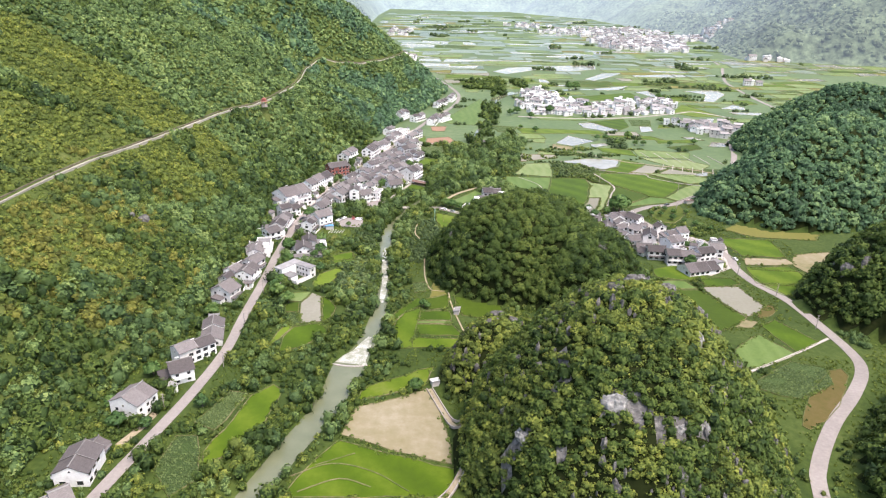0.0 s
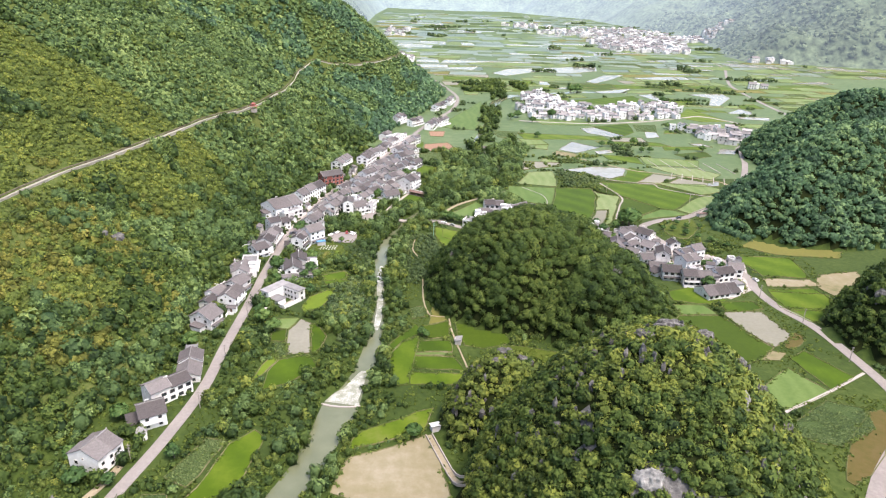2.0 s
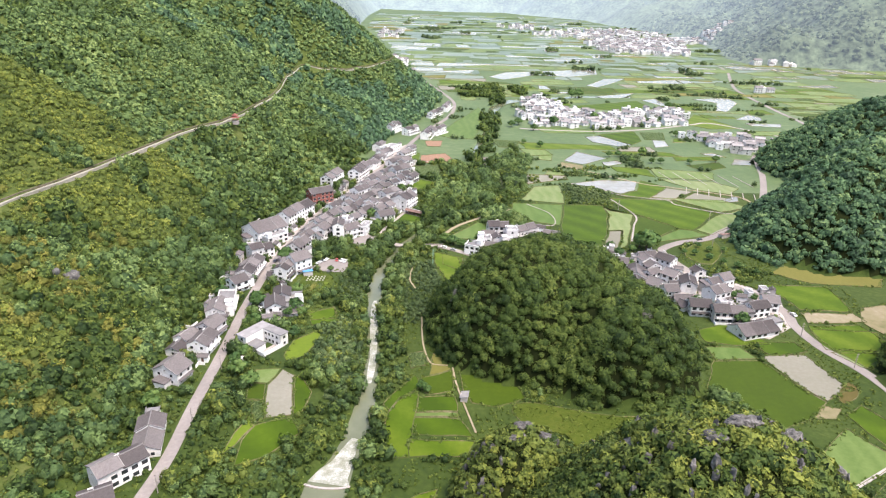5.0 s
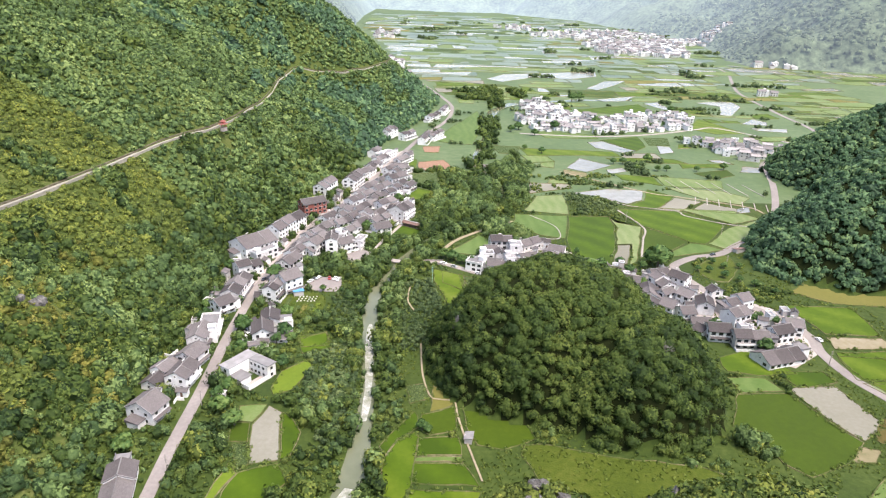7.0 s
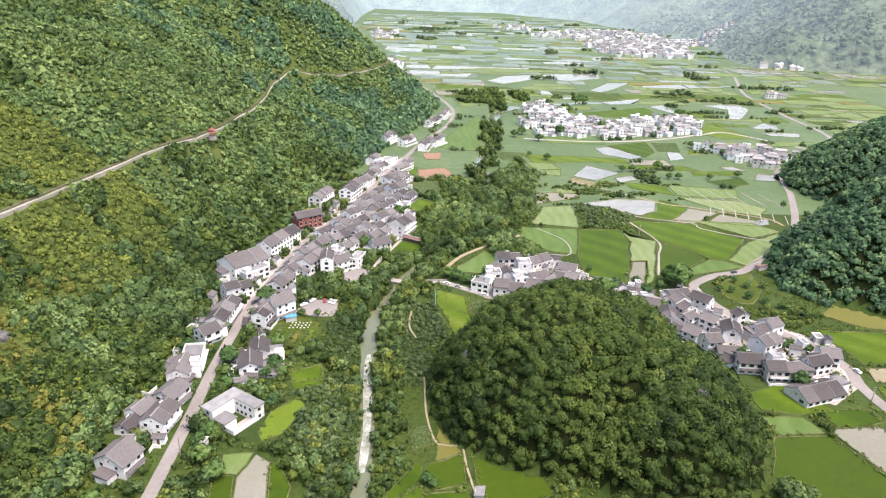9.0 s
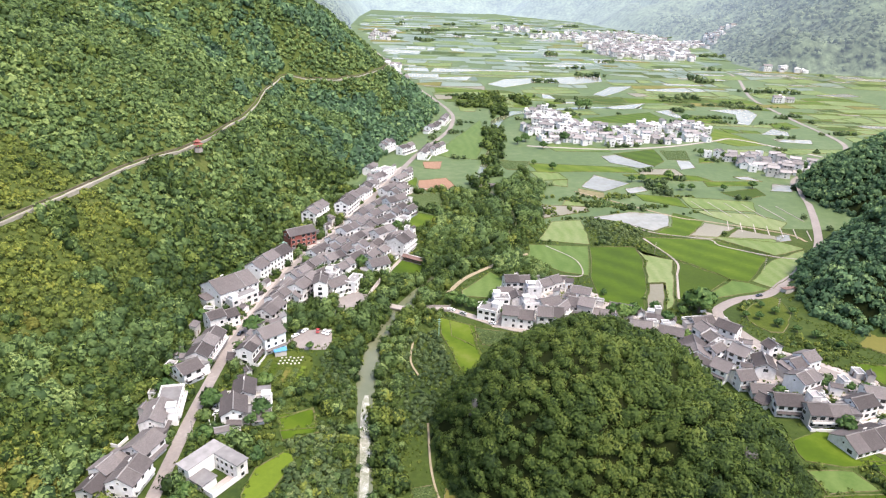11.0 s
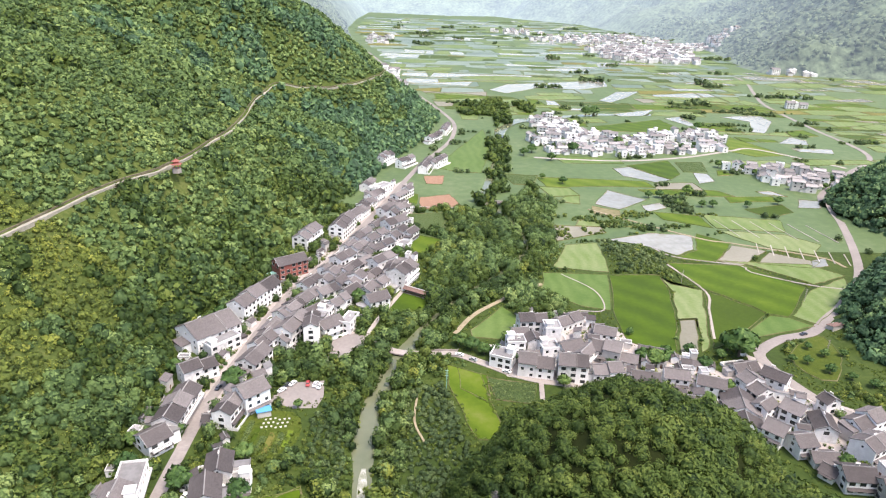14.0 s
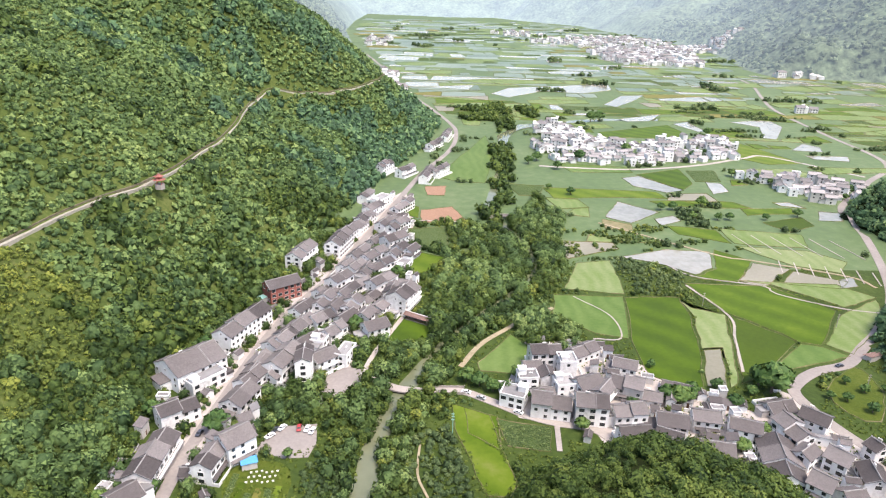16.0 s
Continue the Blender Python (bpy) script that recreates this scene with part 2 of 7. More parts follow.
M["timber"] = material("dark_timber", [(0.3, (0.10, 0.055, 0.04)), (0.7, (0.20, 0.12, 0.09))], 2.0, 6, 0.8, 0.04)
M["red_paint"] = material("faded_red_paint", [(0.3, (0.36, 0.06, 0.045)), (0.7, (0.52, 0.12, 0.09))], 1.5, 6, 0.7)
M["blue_sheet"] = material("blue_sheet_roof", [(0.3, (0.05, 0.22, 0.45)), (0.7, (0.10, 0.33, 0.60))], 1.5, 5, 0.5)
M["green_sheet"] = material("green_sheet_roof", [(0.3, (0.20, 0.40, 0.34)), (0.7, (0.36, 0.55, 0.48))], 1.5, 5, 0.5)
M["foam"] = material("broken_white_water", [(0.40, (0.17, 0.18, 0.12)), (0.53, (0.30, 0.30, 0.26)), (0.68, (0.62, 0.62, 0.60))], 2.2, 10, 0.5, 0.5, 0.35, 0.45)
M["water"] = material("silty_river_water", [(0.3, (0.096, 0.107, 0.060)), (0.6, (0.138, 0.147, 0.090)), (0.8, (0.184, 0.188, 0.132))], 0.12, 5, 0.12, 0.05, 0.02, 0.5, spec=0.5, bump_scale=1.5)


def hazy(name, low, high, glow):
    """Distant ranges behind the whole valley; the haze of miles of bright air is painted in as glow that grows with y.
    """
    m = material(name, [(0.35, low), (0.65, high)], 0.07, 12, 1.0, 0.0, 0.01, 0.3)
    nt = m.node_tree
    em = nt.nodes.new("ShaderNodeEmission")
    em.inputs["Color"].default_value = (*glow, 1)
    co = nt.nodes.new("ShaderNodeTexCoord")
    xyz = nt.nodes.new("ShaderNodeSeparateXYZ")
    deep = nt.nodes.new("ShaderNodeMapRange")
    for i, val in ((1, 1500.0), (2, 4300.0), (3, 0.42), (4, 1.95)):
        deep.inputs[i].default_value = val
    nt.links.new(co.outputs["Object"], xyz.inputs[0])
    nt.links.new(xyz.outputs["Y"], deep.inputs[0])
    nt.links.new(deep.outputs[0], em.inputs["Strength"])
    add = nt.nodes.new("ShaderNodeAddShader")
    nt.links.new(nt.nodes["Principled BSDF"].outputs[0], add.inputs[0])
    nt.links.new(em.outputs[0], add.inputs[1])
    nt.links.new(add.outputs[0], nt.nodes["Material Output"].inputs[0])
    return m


M["far_range"] = hazy("hazed_distant_range", (0.0, 0.004, 0.0), (0.12, 0.155, 0.085), (0.082, 0.104, 0.136))
# grass of the upper plain, paled so that haze sits in its colour
M["far_grass"] = material("hazed_plain_grass", [(0.3, (0.042, 0.074, 0.024)), (0.5, (0.068, 0.108, 0.033)), (0.7, (0.120, 0.150, 0.068))], 0.12, 9, 0.7, 0.3, 0.012, 0.45, spec=0.5)

# ---- lie of the land ----
@functools.lru_cache(None)
def noise_table(seed):
    return np.random.RandomState(seed).rand(64, 64)


def vnoise(x, y, size, seed=0):
    """Smooth value noise over the plan, 0 to 1."""
    table = noise_table(seed)
    u, v = np.asarray(x) / size, np.asarray(y) / size
    i, j = np.floor(u).astype(int), np.floor(v).astype(int)
    a, b = u - i, v - j
    a, b = a * a * (3 - 2 * a), b * b * (3 - 2 * b)
    i0, j0, i1, j1 = i % 64, j % 64, (i + 1) % 64, (j + 1) % 64
    return (table[i0, j0] * (1 - a) + table[i1, j0] * a) * (1 - b) + (table[i0, j1] * (1 - a) + table[i1, j1] * a) * b


# foot of the long western mountain, and the level path at 62 m on it: y, x
FOOT = [(-200, -150), (214, -148), (242, -140), (290, -127), (330, -128), (390, -134), (450, -132), (525, -131), (600, -116), (694, -88), (768, -64),
        (857, -43), (964, -10), (1060, 6), (1110, 12), (1180, -12), (1300, -45), (1627, -95), (2270, -215), (2870, -300), (3600, -330), (5200, -330)]
LEDGE = [(-200, -230), (300, -220), (378, -217), (437, -206), (510, -193), (565, -183), (615, -167), (680, -161), (750, -160), (885, -170),
         (935, -138), (966, -103), (1040, -70), (1100, -60), (1180, -110), (1300, -150), (1627, -200), (2270, -320), (5200, -430)]
TRAIL_Z = 62.0
EAST = [(-200, 9000), (1500, 1500), (1650, 1100), (1760, 780), (1900, 800), (2300, 900), (2600, 930), (3350, 830), (3700, 800), (4200, 520), (4700, 300), (5200, 200)]
# karst hills: x, y, half width, half depth, turn, height, fullness
HILLS = [(69.5, 198, 59, 72, 0, 75, 1.75), (30, 256, 27, 26, 0, 29, 2.0), (55, 380, 59, 53, 0, 46.5, 2.8), (84, 350, 40, 37, 0, 40, 2.7),
         (345, 553, 142, 72, 28, 73, 1.55), (450, 716, 118, 85, 0, 76, 1.6), (282, 335, 68, 50, 0, 56, 2.2), (214, 195, 75, 42, 48, 34, 2.0)]
RIVER = [(-76, 120, 8), (-65, 178, 8), (-57, 203, 8.5), (-49, 225, 9.5), (-43.5, 246, 11), (-40.5, 266, 14), (-36.5, 280, 8), (-33, 294, 7.5), (-31.5, 315, 6.5),
         (-31.4, 338, 5), (-31.2, 359, 4), (-33.6, 390, 4.5), (-35, 411, 5), (-36, 428, 7), (-34.5, 456, 6), (-30, 474, 6), (-21, 502, 6), (-7, 532, 5), (12, 562, 5),
         (36, 592, 5), (58, 627, 5), (60, 670, 5), (50, 717, 6), (41, 752, 7), (57, 842, 5), (76, 930, 6), (88, 1045, 13), (125, 1115, 18), (240, 1170, 16), (330, 1180, 12)]
rv = np.array(RIVER, float)


def line_distance(x, y, pts):
    """Distance over the plan to a chain of points, and the place along it (0 to n-1)."""
    best, along = np.full(np.shape(x), 1e9), np.zeros(np.shape(x))
    for k in range(len(pts) - 1):
        ax, ay, bx, by = pts[k][0], pts[k][1], pts[k + 1][0], pts[k + 1][1]
        t = np.clip(((x - ax) * (bx - ax) + (y - ay) * (by - ay)) / max(1e-9, (bx - ax) ** 2 + (by - ay) ** 2), 0, 1)
        d = np.hypot(x - ax - t * (bx - ax), y - ay - t * (by - ay))
        near = d < best
        best, along = np.where(near, d, best), np.where(near, k + t, along)
    return best, along


def profile(rows, y):
    return np.interp(y, [r[0] for r in rows], [r[1] for r in rows])


def height(x, y):
    """The ground's height over the plan."""
    x, y = np.asarray(x, float), np.asarray(y, float)
    wob = (vnoise(x, y, 60, 3) - 0.5) * 10 + (vnoise(x, y, 24, 4) - 0.5) * 4
    x0, x1 = profile(FOOT, y), profile(LEDGE, y)
    d = x0 - x
    lower = TRAIL_Z * np.clip(d / (x0 - x1), 0, 1)
    upper = np.interp(y, [0, 850, 980, 1200], [0.70, 0.70, 0.98, 0.98]) * np.clip(x1 - x, 0, None)
    upper = 240 * (1 - np.exp(-upper / 240))
    z = lower + upper
    ledge = np.clip(np.abs(x - x1) / 14, 0, 1)
    z = z + wob * np.clip(d / 40, 0, 1) * ledge
    ridge = np.abs(vnoise(x, y, 420, 12) - 0.5) * 2 + 0.6 * np.abs(vnoise(x, y, 190, 13) - 0.5) * 2 + 0.35 * np.abs(vnoise(x, y, 90, 14) - 0.5) * 2
    e = x - profile(EAST, y)
    z = np.maximum(z, np.where(e > 0, (120 + 260 * ridge) * (1 - np.exp(-np.clip(e, 0, None) * 0.55 / 260)) + wob * 2 * np.clip(e / 60, 0, 1), 0))
    back = np.clip((y - 4300 - 0.35 * np.abs(x - 150)) * 0.35, 0, 420) * (0.55 + 0.6 * ridge)
    z = np.maximum(z, back)
    for hx, hy, rx, ry, turn, top, full in HILLS:
        c, s = math.cos(radians(turn)), math.sin(radians(turn))
        u, v = ((x - hx) * c + (y - hy) * s) / rx, (-(x - hx) * s + (y - hy) * c) / ry
        r = np.hypot(u, v) * (1 + 0.10 * (vnoise(x, y, 30, 7) - 0.5) + 0.06 * (vnoise(x, y, 11, 8) - 0.5))
        bump = top * np.clip(1 - r ** full, 0, 1) ** 0.85
        z = np.maximum(z, bump + (wob * 0.35) * np.clip(bump / 20, 0, 1))
    return z


def channel(x, y):
    """How deep the river has cut in."""
    d, k = line_distance(x, y, rv)
    w = np.interp(k, range(len(rv)), rv[:, 2]) / 2
    return 2.2 * np.clip((w + 3.0 - d) / 3.5, 0, 1)


def ground_z(x, y):
    return height(x, y) - channel(x, y)


def mesh_from(name, verts, faces, mats, mat_index=None, smooth=False):
    """A mesh out of arrays; faces all of one size."""
    verts, faces = np.asarray(verts, np.float32), np.asarray(faces, np.int32)
    me = bpy.data.meshes.new(name)
    n, k = faces.shape
    me.vertices.add(len(verts))
    me.vertices.foreach_set("co", verts.ravel())
    me.loops.add(n * k)
    me.loops.foreach_set("vertex_index", faces.ravel())
    me.polygons.add(n)
    me.polygons.foreach_set("loop_start", np.arange(0, n * k, k, dtype=np.int32))
    if mat_index is not None:
        me.polygons.foreach_set("material_index", np.asarray(mat_index, np.int32))
    me.polygons.foreach_set("use_smooth", np.broadcast_to(smooth, (n,)).copy())
    for m in mats:
        me.materials.append(m)
    me.update()
    me.validate()
    return me


def sheet(xs, ys):
    gx, gy = np.meshgrid(xs, ys)
    nx, ny = len(xs), len(ys)
    idx = np.arange(nx * ny).reshape(ny, nx)
    f = np.stack([idx[:-1, :-1], idx[:-1, 1:], idx[1:, 1:], idx[1:, :-1]], -1).reshape(-1, 4)
    return gx.ravel(), gy.ravel(), f


# limestone faces on the near hill: x, y, height, width, how tall
CLIFFS = ((55, 163.5, 52, 8, 8), (60.5, 160.5, 50, 5.5, 6.5), (72.5, 156.8, 48.5, 5, 5), (80, 158.5, 48.5, 5, 4.5), (29.5, 174, 32.5, 6, 3.5), (87, 175, 59, 3.5, 6), (85, 182, 65, 3.5, 5.5), (90.5, 170, 53, 3, 6), (66, 157, 48.5, 3, 3), (40.5, 161.5, 37, 3, 2.5))

xs = np.concatenate([np.arange(-1500, -400, 50), np.arange(-400, -160, 6), np.arange(-160, 160, 3.0), np.arange(160, 520, 6), np.arange(520, 900, 20), np.arange(900, 2600, 34)])
ys = np.concatenate([np.arange(-300, 120, 20), np.arange(120, 640, 3.0), np.arange(640, 1200, 7), np.arange(1200, 2000, 20), np.arange(2000, 5000, 34)])
gx, gy, gf = sheet(xs, ys)
gz = ground_z(gx, gy)
fz, fx, fy = gz[gf].mean(1), gx[gf].mean(1), gy[gf].mean(1)
lift = gz[gf].max(1) - gz[gf].min(1)
# bare limestone breaks through on the small steep hills
near_hill = np.zeros(len(gf), bool)
for hx, hy, rx, ry, _, _, _ in (HILLS[0], HILLS[1], HILLS[6], HILLS[7]):
    near_hill |= np.hypot((fx - hx) / rx, (fy - hy) / ry) < 1.0
rocky = near_hill & (vnoise(fx, fy, 7, 21) + 0.5 * vnoise(fx, fy, 4, 22) > 1.17) & (fz > 8)
for cx, cy, _, wide, _ in CLIFFS:
    rocky |= np.hypot((fx - cx) / (wide * 0.62), (fy - cy) / 3.6) < 1
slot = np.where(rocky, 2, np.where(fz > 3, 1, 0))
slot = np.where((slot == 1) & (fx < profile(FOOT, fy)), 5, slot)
# valley floor beyond 640 m: grass with the haze painted in
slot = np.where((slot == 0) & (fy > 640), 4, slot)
# slopes beyond 1500 m take the material that glows in place of haze
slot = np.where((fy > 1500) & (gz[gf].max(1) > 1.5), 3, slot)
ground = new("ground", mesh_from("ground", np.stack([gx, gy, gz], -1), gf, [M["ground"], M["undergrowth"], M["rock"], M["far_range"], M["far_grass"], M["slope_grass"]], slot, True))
tagged(ground, "green valley floor rising into wooded karst slopes and far ranges", "ground", kind="structure")

OCC = np.zeros((1500, 900), bool)     # what is taken, 1 m cells: y from 100, x from -300


def occupy(x, y):
    i, j = (np.asarray(y) - 100).astype(int), (np.asarray(x) + 300).astype(int)
    ok = (i >= 0) & (i < 1500) & (j >= 0) & (j < 900)
    OCC[i[ok], j[ok]] = True


def taken(x, y):
    i, j = (np.asarray(y) - 100).astype(int), (np.asarray(x) + 300).astype(int)
    ok = (i >= 0) & (i < 1500) & (j >= 0) & (j < 900)
    res = np.zeros(np.shape(x), bool)
    res[ok] = OCC[i[ok], j[ok]]
    return res


def inside(x, y, poly):
    """Which points lie in a polygon."""
    x, y = np.asarray(x, float), np.asarray(y, float)
    res = np.zeros(x.shape, bool)
    for (ax, ay), (bx, by) in zip(poly, list(poly[1:]) + [poly[0]]):
        cross = (ay > y) != (by > y)
        res ^= cross & (x < (bx - ax) * (y - ay) / (by - ay + 1e-12) + ax)
    return res


def occupy_poly(poly, grow=0.0):
    px, py = [p[0] for p in poly], [p[1] for p in poly]
    cx, cy = sum(px) / len(px), sum(py) / len(py)
    big = [(cx + (x - cx) * (1 + grow / (1 + math.hypot(x - cx, y - cy))), cy + (y - cy) * (1 + grow / (1 + math.hypot(x - cx, y - cy)))) for x, y in poly]
    ax, ay = np.meshgrid(np.arange(min(px) - 3, max(px) + 4), np.arange(min(py) - 3, max(py) + 4))
    k = inside(ax, ay, big)
    occupy(ax[k], ay[k])


def smooth_line(pts, step=3.0):
    """A rounded chain through points (x, y, ...)."""
    p = np.array(pts, float)
    p = np.vstack([2 * p[0] - p[1], p, 2 * p[-1] - p[-2]])
    res = []
    for k in range(1, len(p) - 2):
        n = max(2, int(np.linalg.norm(p[k + 1][:2] - p[k][:2]) / step))
        for t in np.linspace(0, 1, n, endpoint=False):
            res.append(0.5 * (2 * p[k] + (p[k + 1] - p[k - 1]) * t + (2 * p[k - 1] - 5 * p[k] + 4 * p[k + 1] - p[k + 2]) * t * t
                              + (3 * p[k] - p[k - 1] - 3 * p[k + 1] + p[k + 2]) * t ** 3))
    res.append(p[-2])
    return np.array(res)


def ribbon(pts, width, mat, name, lift=0.15, thick=0.5, step=3.0, level=None, taken_margin=2.4):
    """A strip of even thickness along a chain, lying on the ground (or at a level). Rows may bring their own width as a third value."""
    c = smooth_line(pts, step)
    d = np.gradient(c[:, :2], axis=0)
    d /= np.linalg.norm(d, axis=1)[:, None] + 1e-9
    nrm = np.stack([-d[:, 1], d[:, 0]], -1)
    w = (c[:, 2] if c.shape[1] > 2 else np.full(len(c), width)) / 2
    a, b = c[:, :2] + nrm * w[:, None], c[:, :2] - nrm * w[:, None]
    if level is None:
        z = ground_z(c[:, 0], c[:, 1])
        z = np.convolve(np.pad(z, 2, mode="edge"), np.ones(5) / 5, "valid") + lift
    else:
        z = np.full(len(c), level)
    n = len(c)
    top_a, top_b = np.column_stack([a, z]), np.column_stack([b, z])
    low_a, low_b = np.column_stack([a, z - thick]), np.column_stack([b, z - thick])
    v = np.vstack([top_a, top_b, low_a, low_b])
    i = np.arange(n - 1)
    f = np.vstack([np.stack([i + n, i + n + 1, i + 1, i], -1), np.stack([i, i + 1, i + 1 + 2 * n, i + 2 * n], -1),
                   np.stack([i + n, i + 3 * n, i + 1 + 3 * n, i + n + 1], -1)])
    for t in (0, 0.25, 0.5, 0.75):
        cc, ww, nn = c[:-1, :2] * (1 - t) + c[1:, :2] * t, w[:-1] + taken_margin, nrm[:-1]
        for s in np.linspace(-1, 1, 3 + int((w.max() + taken_margin) * 2.6)):
            occupy(cc[:, 0] + nn[:, 0] * ww * s, cc[:, 1] + nn[:, 1] * ww * s)
    return new(name, mesh_from(name, v, f, [mat], smooth=False))


water = ribbon([(x, y, w + 3) for x, y, w in RIVER], 8, M["water"], "water", level=-1.15, thick=0.6, step=4.0, taken_margin=-1.4)
tagged(water, "silty green river winding through the valley", "water", kind="structure")
STREET = [(-122, 150), (-118, 177.5), (-111, 213.8), (-105.7, 243), (-102.2, 277), (-103.4, 312), (-104, 355), (-105.5, 398), (-105.2, 440), (-103.4, 466), (-99.8, 493), (-96.5, 520), (-92.5, 546), (-85, 577), (-73, 610),
          (-64, 645), (-56.5, 677), (-49, 708), (-35, 768), (-14, 857), (19, 964), (30, 1050), (26, 1110), (5, 1210), (-40, 1400), (-76, 1625), (-150, 2000)]
tagged(ribbon(STREET, 5.1, M["road"], "road", 0.18, taken_margin=0.9), "pale worn concrete village street", "road", kind="structure")
EAST_ROAD = [(120, 120), (141, 183.5), (150, 202), (169.5, 227), (190, 248), (206, 268), (211, 285), (210, 318), (207, 345), (198, 369), (196, 392), (199, 408), (192, 430), (180, 444), (168, 456), (160, 476), (157, 496), (163, 505), (178, 515), (198, 522), (216, 538), (250, 569), (285, 618),
             (326, 705), (345, 765), (372, 800), (430, 860), (505, 945), (526, 1107), (553, 1283), (600, 1420), (662, 1592), (675, 1729), (640, 1900), (600, 2050)]
tagged(ribbon(EAST_ROAD, 5.8, M["road"], "road", 0.18, taken_margin=1.1), "pale concrete road curving round the karst hills", "road", kind="structure")
TRAIL = [(LEDGE[k][1], LEDGE[k][0]) for k in range(1, 14)]
trail = ribbon(TRAIL, 2.2, M["lane"], "road", 0.25, 2.5, taken_margin=0.2)
bank = ribbon([(px - 1.5, py) for px, py in TRAIL], 0.7, M["cut_bank"], "trim", 0.5, 2.5, taken_margin=0.2)
tagged(bank, "raw brown earth bank cut above the lane", "bank", kind="structure")
tagged(trail, "narrow concrete lane cut into the wooded mountainside", "lane", kind="structure")

# ---- makers ----
def part(name, bm, mat, parent=None, label="", at=None):
    """Links a bmesh as one mesh object, under a thing or a part."""
    me = bpy.data.meshes.new(name)
    bm.to_mesh(me)
    bm.free()
    for m in (mat if isinstance(mat, (list, tuple)) else [mat]):
        me.materials.append(m)
    return place(name, me, parent, label, at)


def place(name, me, parent=None, label="", at=None):
    ob = new(name, me)
    if parent is not None:
        ob.parent = parent
    if at is not None:
        ob.matrix_basis = at
    if label:
        ob["label"] = label
    return ob


def box(bm, x0, x1, y0, y1, z0, z1, mat=0):
    v = [bm.verts.new(p) for p in ((x0, y0, z0), (x1, y0, z0), (x1, y1, z0), (x0, y1, z0), (x0, y0, z1), (x1, y0, z1), (x1, y1, z1), (x0, y1, z1))]
    for q in ((3, 2, 1, 0), (4, 5, 6, 7), (0, 1, 5, 4), (1, 2, 6, 5), (2, 3, 7, 6), (3, 0, 4, 7)):
        bm.faces.new([v[i] for i in q]).material_index = mat
    return v


def prism(bm, profile_yz, x0, x1, mat=0):
    """A closed outline in y, z drawn out along x."""
    a = [bm.verts.new((x0, y, z)) for y, z in profile_yz]
    b = [bm.verts.new((x1, y, z)) for y, z in profile_yz]
    n = len(a)
    bm.faces.new(a[::-1]).material_index = mat
    bm.faces.new(b).material_index = mat
    for i in range(n):
        bm.faces.new((a[i], a[(i + 1) % n], b[(i + 1) % n], b[i])).material_index = mat


def tube(bm, p, q, r0, r1, n=6, mat=0):
    p, q = Vector(p), Vector(q)
    axis = (q - p).normalized()
    side = axis.orthogonal().normalized()
    other = axis.cross(side)
    rings = []
    for c, r in ((p, r0), (q, r1)):
        rings.append([bm.verts.new(c + (side * math.cos(k * math.tau / n) + other * math.sin(k * math.tau / n)) * r) for k in range(n)])
    for k in range(n):
        bm.faces.new((rings[0][k], rings[0][(k + 1) % n], rings[1][(k + 1) % n], rings[1][k])).material_index = mat
    bm.faces.new(rings[1]).material_index = mat
    bm.faces.new(rings[0][::-1]).material_index = mat


def empty(name, x, y, z, rot=0.0):
    ob = new(name)
    ob.empty_display_size = 0.5
    ob.matrix_basis = pose(x, y, z, 0, 0, rot)
    return ob


FIELD_LABELS = {"rice": "bright green field of young rice between low bunds", "rice_deep": "deep green dense rice field edged by bunds", "rice_pale": "pale thinly planted rice paddy",
                "rice_yellow": "yellow-green rice seedling bed", "vegetable": "vegetable plot planted in dark rows", "mud": "grey drained paddy of bare mud", "fallow": "dry tan fallow field",
                "stubble": "olive brown stubble field", "red_soil": "ploughed red earth plot", "dry_grass": "patch of dry orange grass", "meadow": "rough bright green meadow", "flooded": "flooded paddy with still pale water"}
fields, plots = [], []


def winding(poly, soft):
    """The outline of a plot as men dug it: rounded where it is soft, and never quite straight."""
    if soft:
        p = list(poly)
        poly = [tuple(0.125 * (p[i - 1][k] + p[(i + 1) % len(p)][k]) + 0.75 * p[i][k] for k in (0, 1)) if j == 0 else tuple(0.5 * (p[i][k] + p[(i + 1) % len(p)][k]) for k in (0, 1))
                for i in range(len(p)) for j in (0, 1)]
    res = []
    for (ax, ay), (bx, by) in zip(poly, list(poly[1:]) + [poly[0]]):
        n = max(1, min(8, int(math.hypot(bx - ax, by - ay) / 5)))
        for i in range(n):
            x, y = ax + (bx - ax) * i / n, ay + (by - ay) * i / n
            res.append((x + 1.7 * (float(vnoise(x, y, 7, 301)) - 0.5), y + 1.7 * (float(vnoise(x, y, 7, 302)) - 0.5)))
    return res


